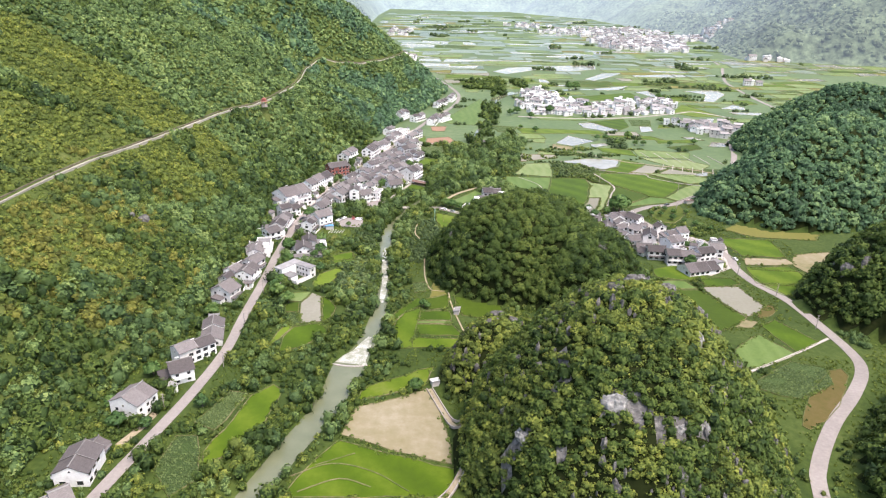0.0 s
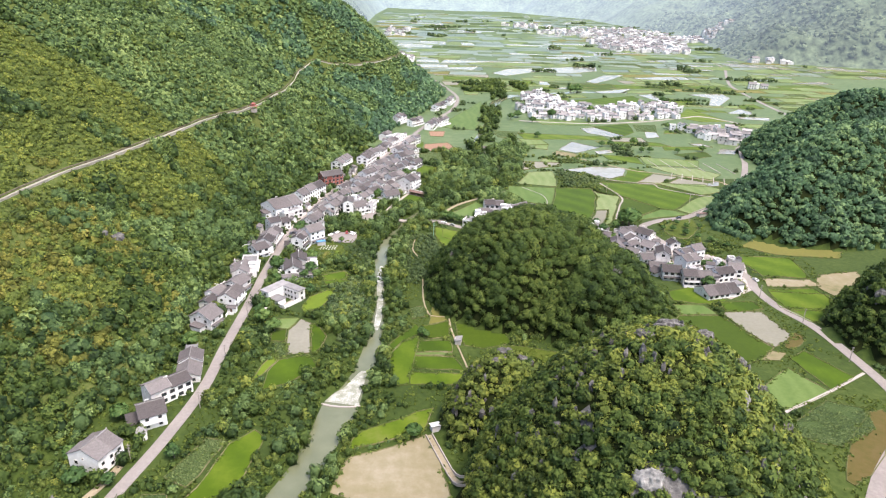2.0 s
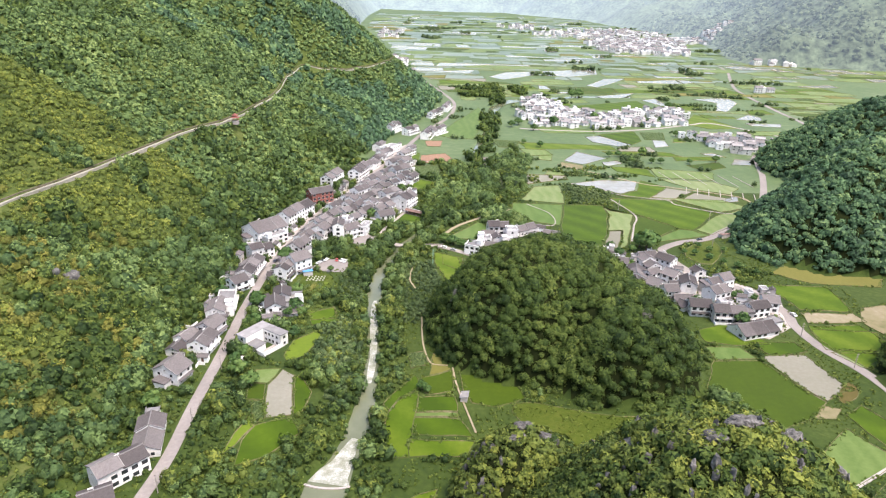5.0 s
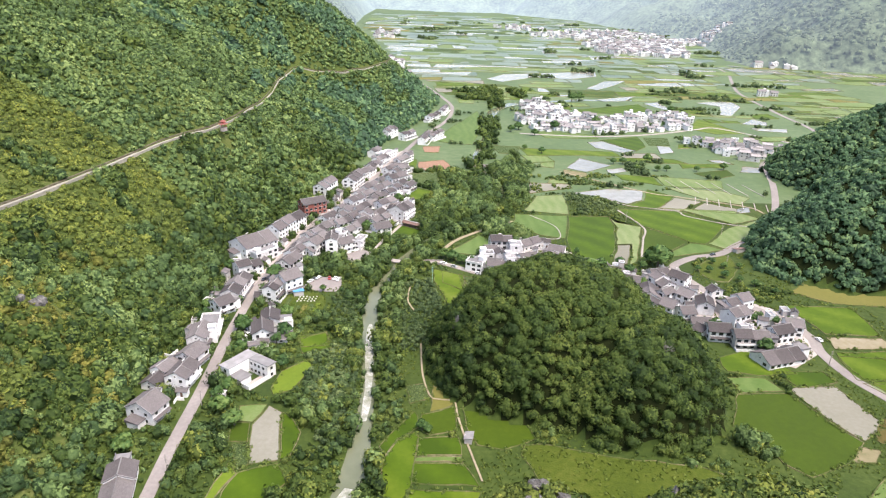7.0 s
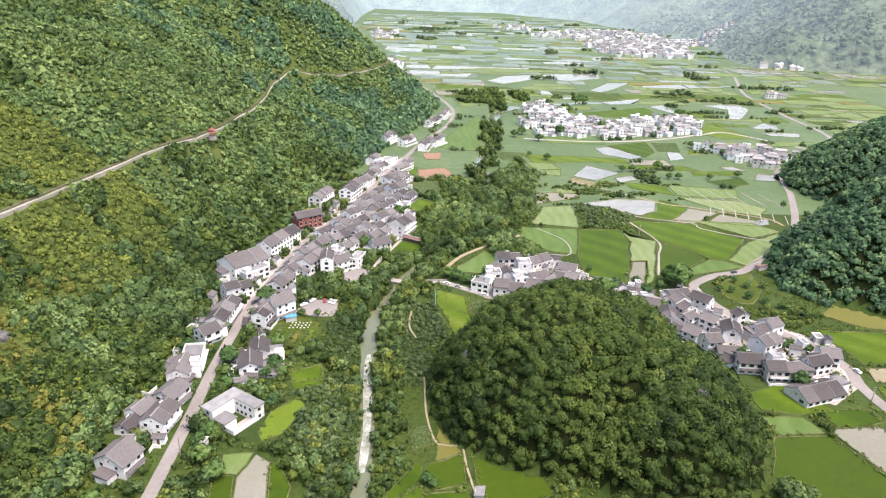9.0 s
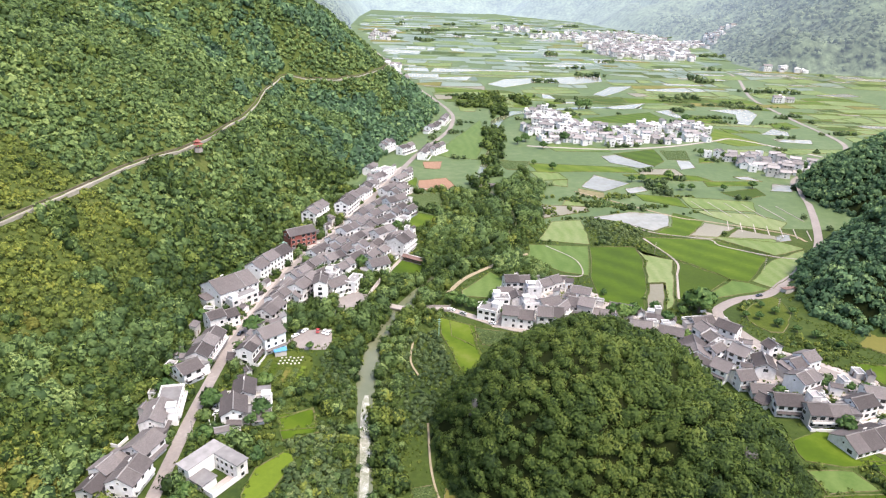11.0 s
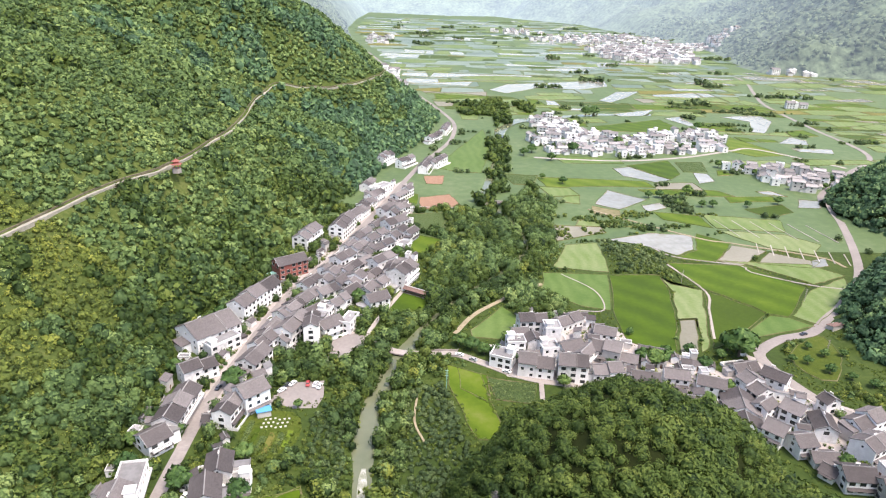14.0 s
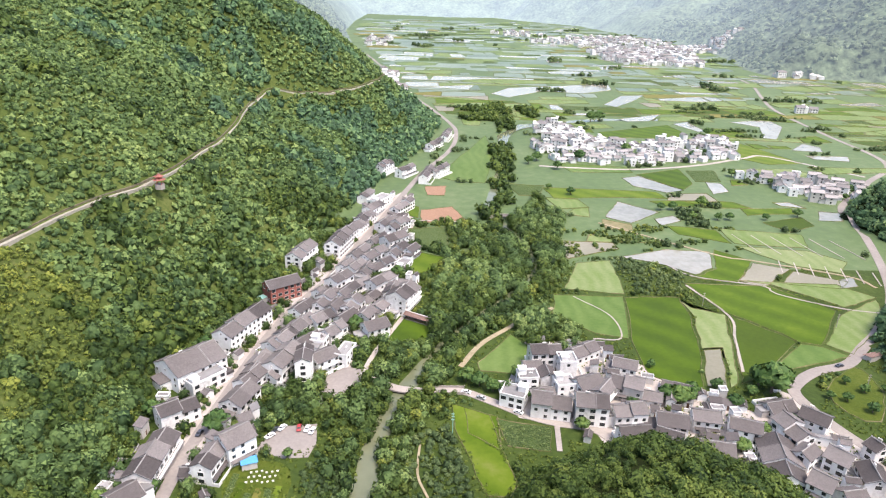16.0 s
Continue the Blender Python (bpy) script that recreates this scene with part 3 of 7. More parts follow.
def field(kind, poly, bund=True, lift=0.14):
    """A field: a slab with its crop, and a bund of earth along its edge."""
    top = lift + 0.03 * random.random()
    poly = winding(poly, kind in ("meadow", "dry_grass"))
    bm = bmesh.new()
    if sum(a[0] * b[1] - b[0] * a[1] for a, b in zip(poly, poly[1:] + poly[:1])) < 0:
        poly = poly[::-1]
    up = [bm.verts.new((x, y, top)) for x, y in poly]
    low = [bm.verts.new((x, y, -0.3)) for x, y in poly]
    bm.faces.new(up)
    n = len(poly)
    for i in range(n):
        bm.faces.new((low[i], low[(i + 1) % n], up[(i + 1) % n], up[i]))
    bmesh.ops.triangulate(bm, faces=[f for f in bm.faces if len(f.verts) > 4])
    ob = part("field", bm, M[kind])
    tagged(ob, FIELD_LABELS[kind], "field", "fields on the valley floor", "structure")
    fields.append(poly)
    plots.append((kind, poly))
    occupy_poly(poly, 1.5)
    if bund:
        bm = bmesh.new()
        cx, cy = sum(p[0] for p in poly) / n, sum(p[1] for p in poly) / n
        rings = []
        for off, z in ((0.26, 0.0), (0.11, top + 0.22), (-0.11, top + 0.22), (-0.26, top - 0.05)):
            ring = []
            for i in range(n):
                a, b, c = Vector(poly[i - 1]), Vector(poly[i]), Vector(poly[(i + 1) % n])
                e1, e2 = (b - a).normalized(), (c - b).normalized()
                nrm = Vector((e1.y + e2.y, -e1.x - e2.x))
                nrm = nrm.normalized() if nrm.length > 1e-6 else Vector((e1.y, -e1.x))
                ring.append(bm.verts.new((b.x + nrm.x * off, b.y + nrm.y * off, z)))
            rings.append(ring)
        for r0, r1 in zip(rings, rings[1:]):
            for i in range(n):
                bm.faces.new((r0[i], r0[(i + 1) % n], r1[(i + 1) % n], r1[i]))
        part("bund", bm, M["bund"], ob)
    return ob


MESHES = {}


def cached(key, make):
    if key not in MESHES:
        bm, mats = make()
        me = bpy.data.meshes.new(key if isinstance(key, str) else key[0])
        bm.to_mesh(me)
        bm.free()
        for m in mats:
            me.materials.append(m)
        MESHES[key] = me
    return MESHES[key]


def window_mesh(w, h):
    """One window: a raised surround, sunk at the front to the dark panes."""
    def make():
        bm = bmesh.new()
        t = 0.1
        box(bm, -w / 2 - t, w / 2 + t, -0.03, 0.12, -t, h + t)
        bm.normal_update()
        front = [f for f in bm.faces if f.normal.y > 0.5]
        bmesh.ops.inset_region(bm, faces=front, thickness=t, depth=-0.09)
        for f in front:
            f.material_index = 1
        return bm, [M["cap"], M["glass"]]
    return cached(("window", w, h), make)


def door_mesh(w):
    def make():
        bm = bmesh.new()
        box(bm, -w / 2 - 0.12, w / 2 + 0.12, -0.03, 0.12, 0, 2.55)
        bm.normal_update()
        front = [f for f in bm.faces if f.normal.y > 0.5]
        bmesh.ops.inset_region(bm, faces=front, thickness=0.12, depth=-0.07)
        for f in front:
            f.material_index = 1
        return bm, [M["cap"], M["timber"]]
    return cached(("door", w), make)


def wall_bm(L, W, h, rise):
    bm = bmesh.new()
    prism(bm, [(-W / 2, -2.5), (W / 2, -2.5), (W / 2, h), (0, h + rise), (-W / 2, h)], -L / 2, L / 2)
    return bm


def roof_bm(L, W, h, rise, over, sag=0.18, end=None):
    """Two slopes of a tiled roof with sagging courses, thick edges and a slight upturn at the eaves."""
    bm = bmesh.new()
    nx, ny, th = 6, 4, 0.22
    end = over if end is None else end
    for side in (1, -1):
        top, low = [], []
        for i in range(nx + 1):
            x = -L / 2 - end + (L + 2 * end) * i / nx
            rt, rl = [], []
            for j in range(ny + 1):
                t = j / ny
                y = side * (W / 2 + over) * t
                z = h + rise + 0.15 - (rise / (W / 2)) * (W / 2 + over) * t - sag * math.sin(math.pi * t) - 0.06 * math.sin(math.pi * i / nx)
                rt.append(bm.verts.new((x, y, z + th)))
                rl.append(bm.verts.new((x, y, z)))
            top.append(rt)
            low.append(rl)
        for i in range(nx):
            for j in range(ny):
                q = (top[i][j], top[i + 1][j], top[i + 1][j + 1], top[i][j + 1])
                bm.faces.new(q if side < 0 else q[::-1])
                q = (low[i][j], low[i][j + 1], low[i + 1][j + 1], low[i + 1][j])
                bm.faces.new(q if side < 0 else q[::-1])
        for i in range(nx):
            bm.faces.new((top[i][ny], top[i + 1][ny], low[i + 1][ny], low[i][ny]))
        for j in range(ny):
            for e in (0, nx):
                bm.faces.new((top[e][j], top[e][j + 1], low[e][j + 1], low[e][j]))
    bmesh.ops.recalc_face_normals(bm, faces=bm.faces[:])
    return bm


def cap_bm(L, h, rise, over):
    bm = bmesh.new()
    top = h + rise + 0.32
    prism(bm, [(-0.22, top), (0.22, top), (0.14, top + 0.3), (-0.14, top + 0.3)], -L / 2 - over - 0.05, L / 2 + over + 0.05)
    for e in (-1, 1):
        x = e * (L / 2 + over - 0.1)
        box(bm, x - 0.25, x + 0.25, -0.13, 0.13, top + 0.3, top + 0.55)
    return bm


def verge_bm(L, W, h, rise, over, end):
    """White-washed band along one gable edge of the roof."""
    bm = bmesh.new()
    x = L / 2 + end - 0.14
    for s in (1, -1):
        a = [(0, h + rise + 0.32), (0, h + rise + 0.48), (s * (W / 2 + over), h + 0.48 - rise / (W / 2) * over), (s * (W / 2 + over), h + 0.32 - rise / (W / 2) * over)]
        prism(bm, a, x, x + 0.22)
    bmesh.ops.recalc_face_normals(bm, faces=bm.faces[:])
    return bm


HOUSE_LABELS = {"gable": "whitewashed village house with a grey tiled gable roof", "flat": "white concrete house with a flat parapet roof",
                "brick": "red brick three-storey building with a pitched grey roof", "bare": "unpainted grey village house with a tiled roof"}
house_spots = []


def house(x, y, L, W, rot, storeys, roof="gable", group="village houses", gap=3.4, sides=(1, -1), z=None, rich=True):
    """A village house: walls, roof, ridge, windows, door; flat roofs have a parapet and a stair head."""
    rnd = random.Random(int(x * 13 + y * 7))
    if L < 5.5:
        L = 5.5
    if rich:
        # houses stand back from the street
        line = smooth_line(STREET[:20], 6.0)
        gaps = np.hypot(line[:, 0] - x, line[:, 1] - y)
        k = int(gaps.argmin())
        along = line[min(k + 1, len(line) - 1)] - line[max(k - 1, 0)]
        nx, ny = along[1] / np.hypot(*along), -along[0] / np.hypot(*along)
        off = (x - line[k][0]) * nx + (y - line[k][1]) * ny
        turn = math.cos(radians(rot)) * nx + math.sin(radians(rot)) * ny
        need = 3.3 + abs(turn) * L / 2 + math.sqrt(max(0, 1 - turn * turn)) * W / 2
        if abs(off) < need:
            push = (need - abs(off)) * (1 if off > 0 else -1)
            x, y = round(float(x + nx * push), 1), round(float(y + ny * push), 1)
    corners = [(x + a * L / 2 * math.cos(radians(rot)) - b * W / 2 * math.sin(radians(rot)), y + a * L / 2 * math.sin(radians(rot)) + b * W / 2 * math.cos(radians(rot))) for a, b in ((1, 1), (-1, 1), (-1, -1), (1, -1))]
    base = float(np.max(height([p[0] for p in corners] + [x], [p[1] for p in corners] + [y]))) if z is None else z
    base = max(0.0, min(base, float(height(x, y)) + 2.0)) if z is None else z
    occupy_poly(corners, 2.0)
    house_spots.append((x, y, max(L, W)))
    h = 3.05 * storeys
    kind = roof
    if roof == "gable" and rnd.random() < 0.08:
        kind = "bare"
    top = empty("house", x, y, base, rot)
    tagged(top, ("%s-storey " % ("one", "two", "three", "four")[storeys - 1]) + HOUSE_LABELS[kind], "house", group)
    skin = {"brick": M["brick"], "bare": M["grey_wall"]}.get(kind, M["white_wall"])
    if roof == "flat":
        bm = bmesh.new()
        box(bm, -L / 2, L / 2, -W / 2, W / 2, -2.5, h)
        part("wall", bm, skin, top)
        bm = bmesh.new()
        box(bm, -L / 2 + 0.25, L / 2 - 0.25, -W / 2 + 0.25, W / 2 - 0.25, h, h + 0.06)
        part("roof", bm, M["roof_deck"], top, "grey screed roof deck")
        bm = bmesh.new()
        for a in ((-L / 2 - 0.15, L / 2 + 0.15, -W / 2 - 0.15, -W / 2 + 0.2), (-L / 2 - 0.15, L / 2 + 0.15, W / 2 - 0.2, W / 2 + 0.15), (-L / 2 - 0.15, -L / 2 + 0.2, -W / 2 + 0.2, W / 2 - 0.2), (L / 2 - 0.2, L / 2 + 0.15, -W / 2 + 0.2, W / 2 - 0.2)):
            box(bm, *a, h + 0.004, h + 0.95)
        part("parapet", bm, M["white_wall"], top)
        if rich and W > 6:
            bm = bmesh.new()
            a, b = rnd.choice((-1, 1)) * (L / 2 - 2.2), rnd.choice((-1, 1)) * (W / 2 - 2.2)
            box(bm, a - 1.7, a + 1.7, b - 1.7, b + 1.7, h + 0.06, h + 2.7)
            box(bm, a - 2.0, a + 2.0, b - 2.0, b + 2.0, h + 2.7, h + 2.9)
            part("stair_head", bm, M["white_wall"], top)
    else:
        # a long row is several houses under roofs that step up and down
        rise, over = W * rnd.uniform(0.23, 0.28), 0.6
        n_seg = 1 if not rich or L < 12.5 or roof == "brick" else (2 if L < 21 else 3)
        x0, share = -L / 2, [rnd.uniform(0.8, 1.25) for _ in range(n_seg)]
        for k in range(n_seg):
            li = L * share[k] / sum(share)
            dh = 0.0 if n_seg == 1 else rnd.choice((-0.25, 0.0, 0.55, 0.95, 1.5))
            end = over if n_seg == 1 else 0.22
            at = pose(x0 + li / 2, 0, 0)
            part("wall", wall_bm(li - 0.008, W, h + dh, rise), skin, top, at=at)
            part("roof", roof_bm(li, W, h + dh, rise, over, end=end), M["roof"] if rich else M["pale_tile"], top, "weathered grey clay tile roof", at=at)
            part("ridge_cap", cap_bm(li, h + dh, rise, end), M["mortar"], top, at=at)
            if rich and rnd.random() < 0.35:
                for e in (0, 180):
                    part("verge", verge_bm(li, W, h + dh, rise, over, end), M["mortar"], top, at=at @ pose(0, 0, 0, 0, 0, e))
            x0 += li
        if rich:
            for e in (1, -1):
                place("vent", window_mesh(0.7, 0.7), top, "", pose(e * (L / 2 - 0.004), 0, h + 0.25, 0, 0, -90 * e))
            if rnd.random() < 0.5:
                # tiled canopy over the ground floor
                bm = bmesh.new()
                prism(bm, [(W / 2, 3.0), (W / 2 + 1.5, 2.55), (W / 2 + 1.5, 2.68), (W / 2, 3.16)], -L / 2 + 0.3, L / 2 - 0.3)
                part("canopy", bm, M["roof"], top, at=pose(0, 0, 0, 0, 0, 0 if rnd.random() < 0.5 else 180))
    ww, wh = ((1.3, 1.35) if rnd.random() < 0.6 else (2.1, 1.6)) if rich else (1.5, 1.4)
    spots = []
    for k in range(storeys):
        n = max(1, int(L // gap))
        for side in sides:
            for i in range(n):
                if rnd.random() < 0.1:
                    continue
                wx = -L / 2 + L * (i + 0.5) / n
                if k == 0 and i == n // 2 and side == sides[0]:
                    if rich:
                        place("door", door_mesh(1.7), top, "", pose(wx, side * W / 2, 0, 0, 0, 0 if side > 0 else 180))
                    continue
                spots.append((wx, side * W / 2, 0.95 + 3.05 * k, 0 if side > 0 else 180))
        m = max(1, int(W // (gap + 1.2)))
        for e in (1, -1):
            for i in range(m):
                if rnd.random() < (0.25 if rich else 0.6):
                    continue
                spots.append((e * L / 2, -W / 2 + W * (i + 0.5) / m, 0.95 + 3.05 * k, -90 * e))
    if rich:
        for wx, wy, wz, turn in spots:
            place("window", window_mesh(ww, wh), top, "", pose(wx, wy, wz, 0, 0, turn))
    elif spots:
        bm = bmesh.new()
        for wx, wy, wz, turn in spots:
            m4 = pose(wx, wy, wz, 0, 0, turn)
            for v in box(bm, -ww / 2, ww / 2, -0.02, 0.06, 0, wh):
                v.co = m4 @ v.co
        tagged(part("glazing", bm, M["glass"], top), kind="stuff")
    if rich and roof != "brick" and rnd.random() < 0.55:
        # lower lean-to against a gable end or the back
        al, aw, ah = rnd.uniform(3.0, 5.0), min(W - 1, rnd.uniform(4.5, 7)), rnd.choice((2.8, 2.8, 5.4))
        e = rnd.choice((1, -1))
        bm = bmesh.new()
        box(bm, L / 2, L / 2 + al, -aw / 2, aw / 2, -2.5, ah)
        part("annex", bm, skin if rnd.random() < 0.6 else M["grey_wall"], top, at=pose(0, 0, 0, 0, 0, 0 if e > 0 else 180))
        bm = bmesh.new()
        if rnd.random() < 0.5:
            prism(bm, [(-aw / 2 - 0.4, ah + 0.004), (aw / 2 + 0.4, ah + 0.004), (aw / 2 + 0.4, ah + 0.25), (-aw / 2 - 0.4, ah + 1.3)], L / 2 + 0.01, L / 2 + al + 0.4)
            part("annex_roof", bm, M["roof"], top, at=pose(0, 0, 0, 0, 0, 0 if e > 0 else 180))
        else:
            box(bm, L / 2 + 0.01, L / 2 + al + 0.25, -aw / 2 - 0.25, aw / 2 + 0.25, ah + 0.004, ah + 0.22)
            for q in (-aw / 2 - 0.25, aw / 2 + 0.05):
                box(bm, L / 2 + 0.01, L / 2 + al + 0.25, q, q + 0.2, ah + 0.224, ah + 0.9)
            part("annex_roof", bm, M["roof_deck"], top, at=pose(0, 0, 0, 0, 0, 0 if e > 0 else 180))
        ang = radians(rot) + (0 if e > 0 else math.pi)
        ex, ey = x + math.cos(ang) * (L / 2 + al / 2), y + math.sin(ang) * (L / 2 + al / 2)
        occupy_poly([(ex - 3, ey - 3), (ex + 3, ey - 3), (ex + 3, ey + 3), (ex - 3, ey + 3)])
    if rich and rnd.random() < 0.4:
        # low yard wall in front
        side = rnd.choice((1, -1))
        bm = bmesh.new()
        y0, y1 = W / 2, W / 2 + rnd.uniform(2.5, 4.0)
        box(bm, -L / 2, L / 2, y1 - 0.24, y1, -1.5, 1.5)
        for q in (-L / 2, L / 2 - 0.24):
            box(bm, q, q + 0.24, y0, y1 - 0.24, -1.5, 1.5)
        part("yard_wall", bm, M["white_wall"], top, at=pose(0, 0, 0, 0, 0, 0 if side > 0 else 180))
    if rich and rnd.random() < 0.3:
        # tank and panel of a solar heater on the roof
        bm = bmesh.new()
        hx_, top_z = rnd.uniform(-L / 4, L / 4), (h + 0.1 if roof == "flat" else h + W * 0.27 + 0.55)
        tube(bm, (hx_ - 0.9, 0, top_z + 0.9), (hx_ + 0.9, 0, top_z + 0.9), 0.28, 0.28, 8)
        for q in (-0.8, 0.8):
            box(bm, hx_ + q - 0.05, hx_ + q + 0.05, -0.05, 0.05, top_z - 0.5, top_z + 0.7)
        part("water_heater", bm, M["cap"], top)
    if rich and storeys >= 2 and L > 9 and roof != "brick" and rnd.random() < 0.5:
        side = rnd.choice((1, -1))
        for k in range(1, storeys):
            bm = bmesh.new()
            y0, y1 = (W / 2, W / 2 + 1.3)
            box(bm, -L / 2 + 1, L / 2 - 1, y0, y1, 3.05 * k - 0.16, 3.05 * k)
            box(bm, -L / 2 + 1, L / 2 - 1, y1 - 0.1, y1, 3.05 * k, 3.05 * k + 0.9)
            for e in (-1, 1):
                box(bm, e * (L / 2 - 1) - 0.05, e * (L / 2 - 1) + 0.05, y0, y1 - 0.1, 3.05 * k, 3.05 * k + 0.9)
            part("balcony", bm, M["white_wall"], top, at=pose(0, 0, 0, 0, 0, 0 if side > 0 else 180))
    return top


# ---- foliage ----
def leaf_cloud(cx, cy, cz, rad, tall, count, leaf, seed, tone=None, spread=0.38, low=-0.25, core=True):
    """Crowns: a lumpy leafy body with loose leaf clumps standing off it. Arrays of crown centres, radii and heights; count of clumps each;
    clump size as a share of the radius."""
    rs = np.random.RandomState(seed)
    cx, cy, cz, rad, tall = (np.asarray(a, float) for a in (cx, cy, cz, rad, tall))
    n = len(cx)
    tone = rs.rand(n) if tone is None else tone
    own = np.repeat(np.arange(n), count)
    m = len(own)
    turn = rs.rand(n) * math.tau

    def lump(ang, up, who):
        flat_ = np.sqrt(np.clip(1 - up * up, 0, 1))
        return 1 + 0.20 * np.sin(3 * ang + turn[who]) * flat_ + 0.13 * np.sin(5 * ang - 4 * up + 2 * turn[who]) * flat_

    ang, up = rs.rand(m) * math.tau, low + (1 - low) * rs.rand(m) ** 0.8
    flat = np.sqrt(np.clip(1 - up * up, 0, 1))
    way = np.stack([np.cos(ang) * flat, np.sin(ang) * flat, up], -1)
    depth = (0.86 + 0.28 * rs.rand(m)) * lump(ang, up, own)
    r, t = rad[own], tall[own]
    pos = np.stack([cx[own] + way[:, 0] * r * depth, cy[own] + way[:, 1] * r * depth, cz[own] + way[:, 2] * t * depth], -1)
    nrm = way + spread * rs.randn(m, 3)
    nrm /= np.linalg.norm(nrm, axis=1)[:, None]
    side = np.cross(nrm, rs.randn(m, 3))
    side /= np.linalg.norm(side, axis=1)[:, None] + 1e-9
    other = np.cross(nrm, side)
    size = (r * leaf * (0.6 + 0.8 * rs.rand(m)))[:, None]
    k1, k2 = 0.5 + 0.6 * rs.rand(m, 1), 0.4 + 0.6 * rs.rand(m, 1)
    size = size * 1.3
    v = np.stack([pos - side * size, pos - other * size * k2 + side * size * 0.75, pos + other * size * k1 + side * size * 0.45], 1).reshape(-1, 3)
    f = np.arange(3 * m).reshape(m, 3)
    # leaves are lit as part of the crown they clothe
    round_ = np.stack([way[:, 0] / r, way[:, 1] / r, way[:, 2] / t], -1) * r[:, None]
    facing = np.where((nrm * round_).sum(1, keepdims=True) < 0, -nrm, nrm)
    vn = np.repeat(round_ * 0.75 + facing * 0.5 + np.array([0, 0, 0.15]), 3, axis=0)
    # leaf tone falls off below the crest: crown shading put into the colour
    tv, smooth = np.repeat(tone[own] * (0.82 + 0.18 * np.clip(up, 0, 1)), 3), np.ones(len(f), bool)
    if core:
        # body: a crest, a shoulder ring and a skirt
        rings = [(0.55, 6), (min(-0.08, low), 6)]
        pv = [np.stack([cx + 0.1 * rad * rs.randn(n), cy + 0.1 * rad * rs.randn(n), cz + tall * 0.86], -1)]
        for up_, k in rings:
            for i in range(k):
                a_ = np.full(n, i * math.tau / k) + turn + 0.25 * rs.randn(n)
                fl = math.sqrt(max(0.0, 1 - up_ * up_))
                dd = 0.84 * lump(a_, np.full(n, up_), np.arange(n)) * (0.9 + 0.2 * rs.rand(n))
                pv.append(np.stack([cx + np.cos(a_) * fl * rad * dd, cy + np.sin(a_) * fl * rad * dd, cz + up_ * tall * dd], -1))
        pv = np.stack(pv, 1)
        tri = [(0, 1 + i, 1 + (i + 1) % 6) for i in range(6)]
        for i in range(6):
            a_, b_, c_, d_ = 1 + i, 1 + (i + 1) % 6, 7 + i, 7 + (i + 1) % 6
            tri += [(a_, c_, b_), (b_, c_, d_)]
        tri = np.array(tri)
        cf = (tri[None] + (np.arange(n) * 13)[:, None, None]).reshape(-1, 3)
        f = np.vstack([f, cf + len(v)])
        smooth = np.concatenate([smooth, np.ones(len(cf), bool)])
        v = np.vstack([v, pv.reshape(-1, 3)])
        # body at the dark end of the ramp, painting shaded gaps between leaves
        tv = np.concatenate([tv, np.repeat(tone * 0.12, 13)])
        mid = np.stack([cx, cy, cz], -1)[:, None]
        vn = np.vstack([vn, ((pv - mid) / (np.stack([rad, rad, tall], -1) ** 2)[:, None] * rad[:, None, None]).reshape(-1, 3)])
    vn /= np.linalg.norm(vn, axis=1)[:, None] + 1e-9
    return v, f, tv, smooth, vn


def foliage(name, clouds, mat):
    off, vs, fs, ts, sm, ns = 0, [], [], [], [], []
    for v, f, t, s_, vn in clouds:
        ns.append(vn)
        vs.append(v)
        fs.append(f + off)
        ts.append(t)
        sm.append(s_)
        off += len(v)
    me = mesh_from(name, np.vstack(vs), np.vstack(fs), [mat], smooth=np.concatenate(sm))
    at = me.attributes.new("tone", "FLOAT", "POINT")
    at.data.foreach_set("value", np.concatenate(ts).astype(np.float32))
    cn = me.attributes.new("custom_normal", "FLOAT_VECTOR", "POINT")
    cn.data.foreach_set("vector", np.vstack(ns).astype(np.float32).ravel())
    me.update()
    return new(name, me)


def jitter_grid(x0, x1, y0, y1, step, seed):
    rs = np.random.RandomState(seed)
    ax, ay = np.meshgrid(np.arange(x0, x1, step), np.arange(y0, y1, step))
    return ax.ravel() + (rs.rand(ax.size) - 0.5) * step * 1.2, ay.ravel() + (rs.rand(ax.size) - 0.5) * step * 1.2


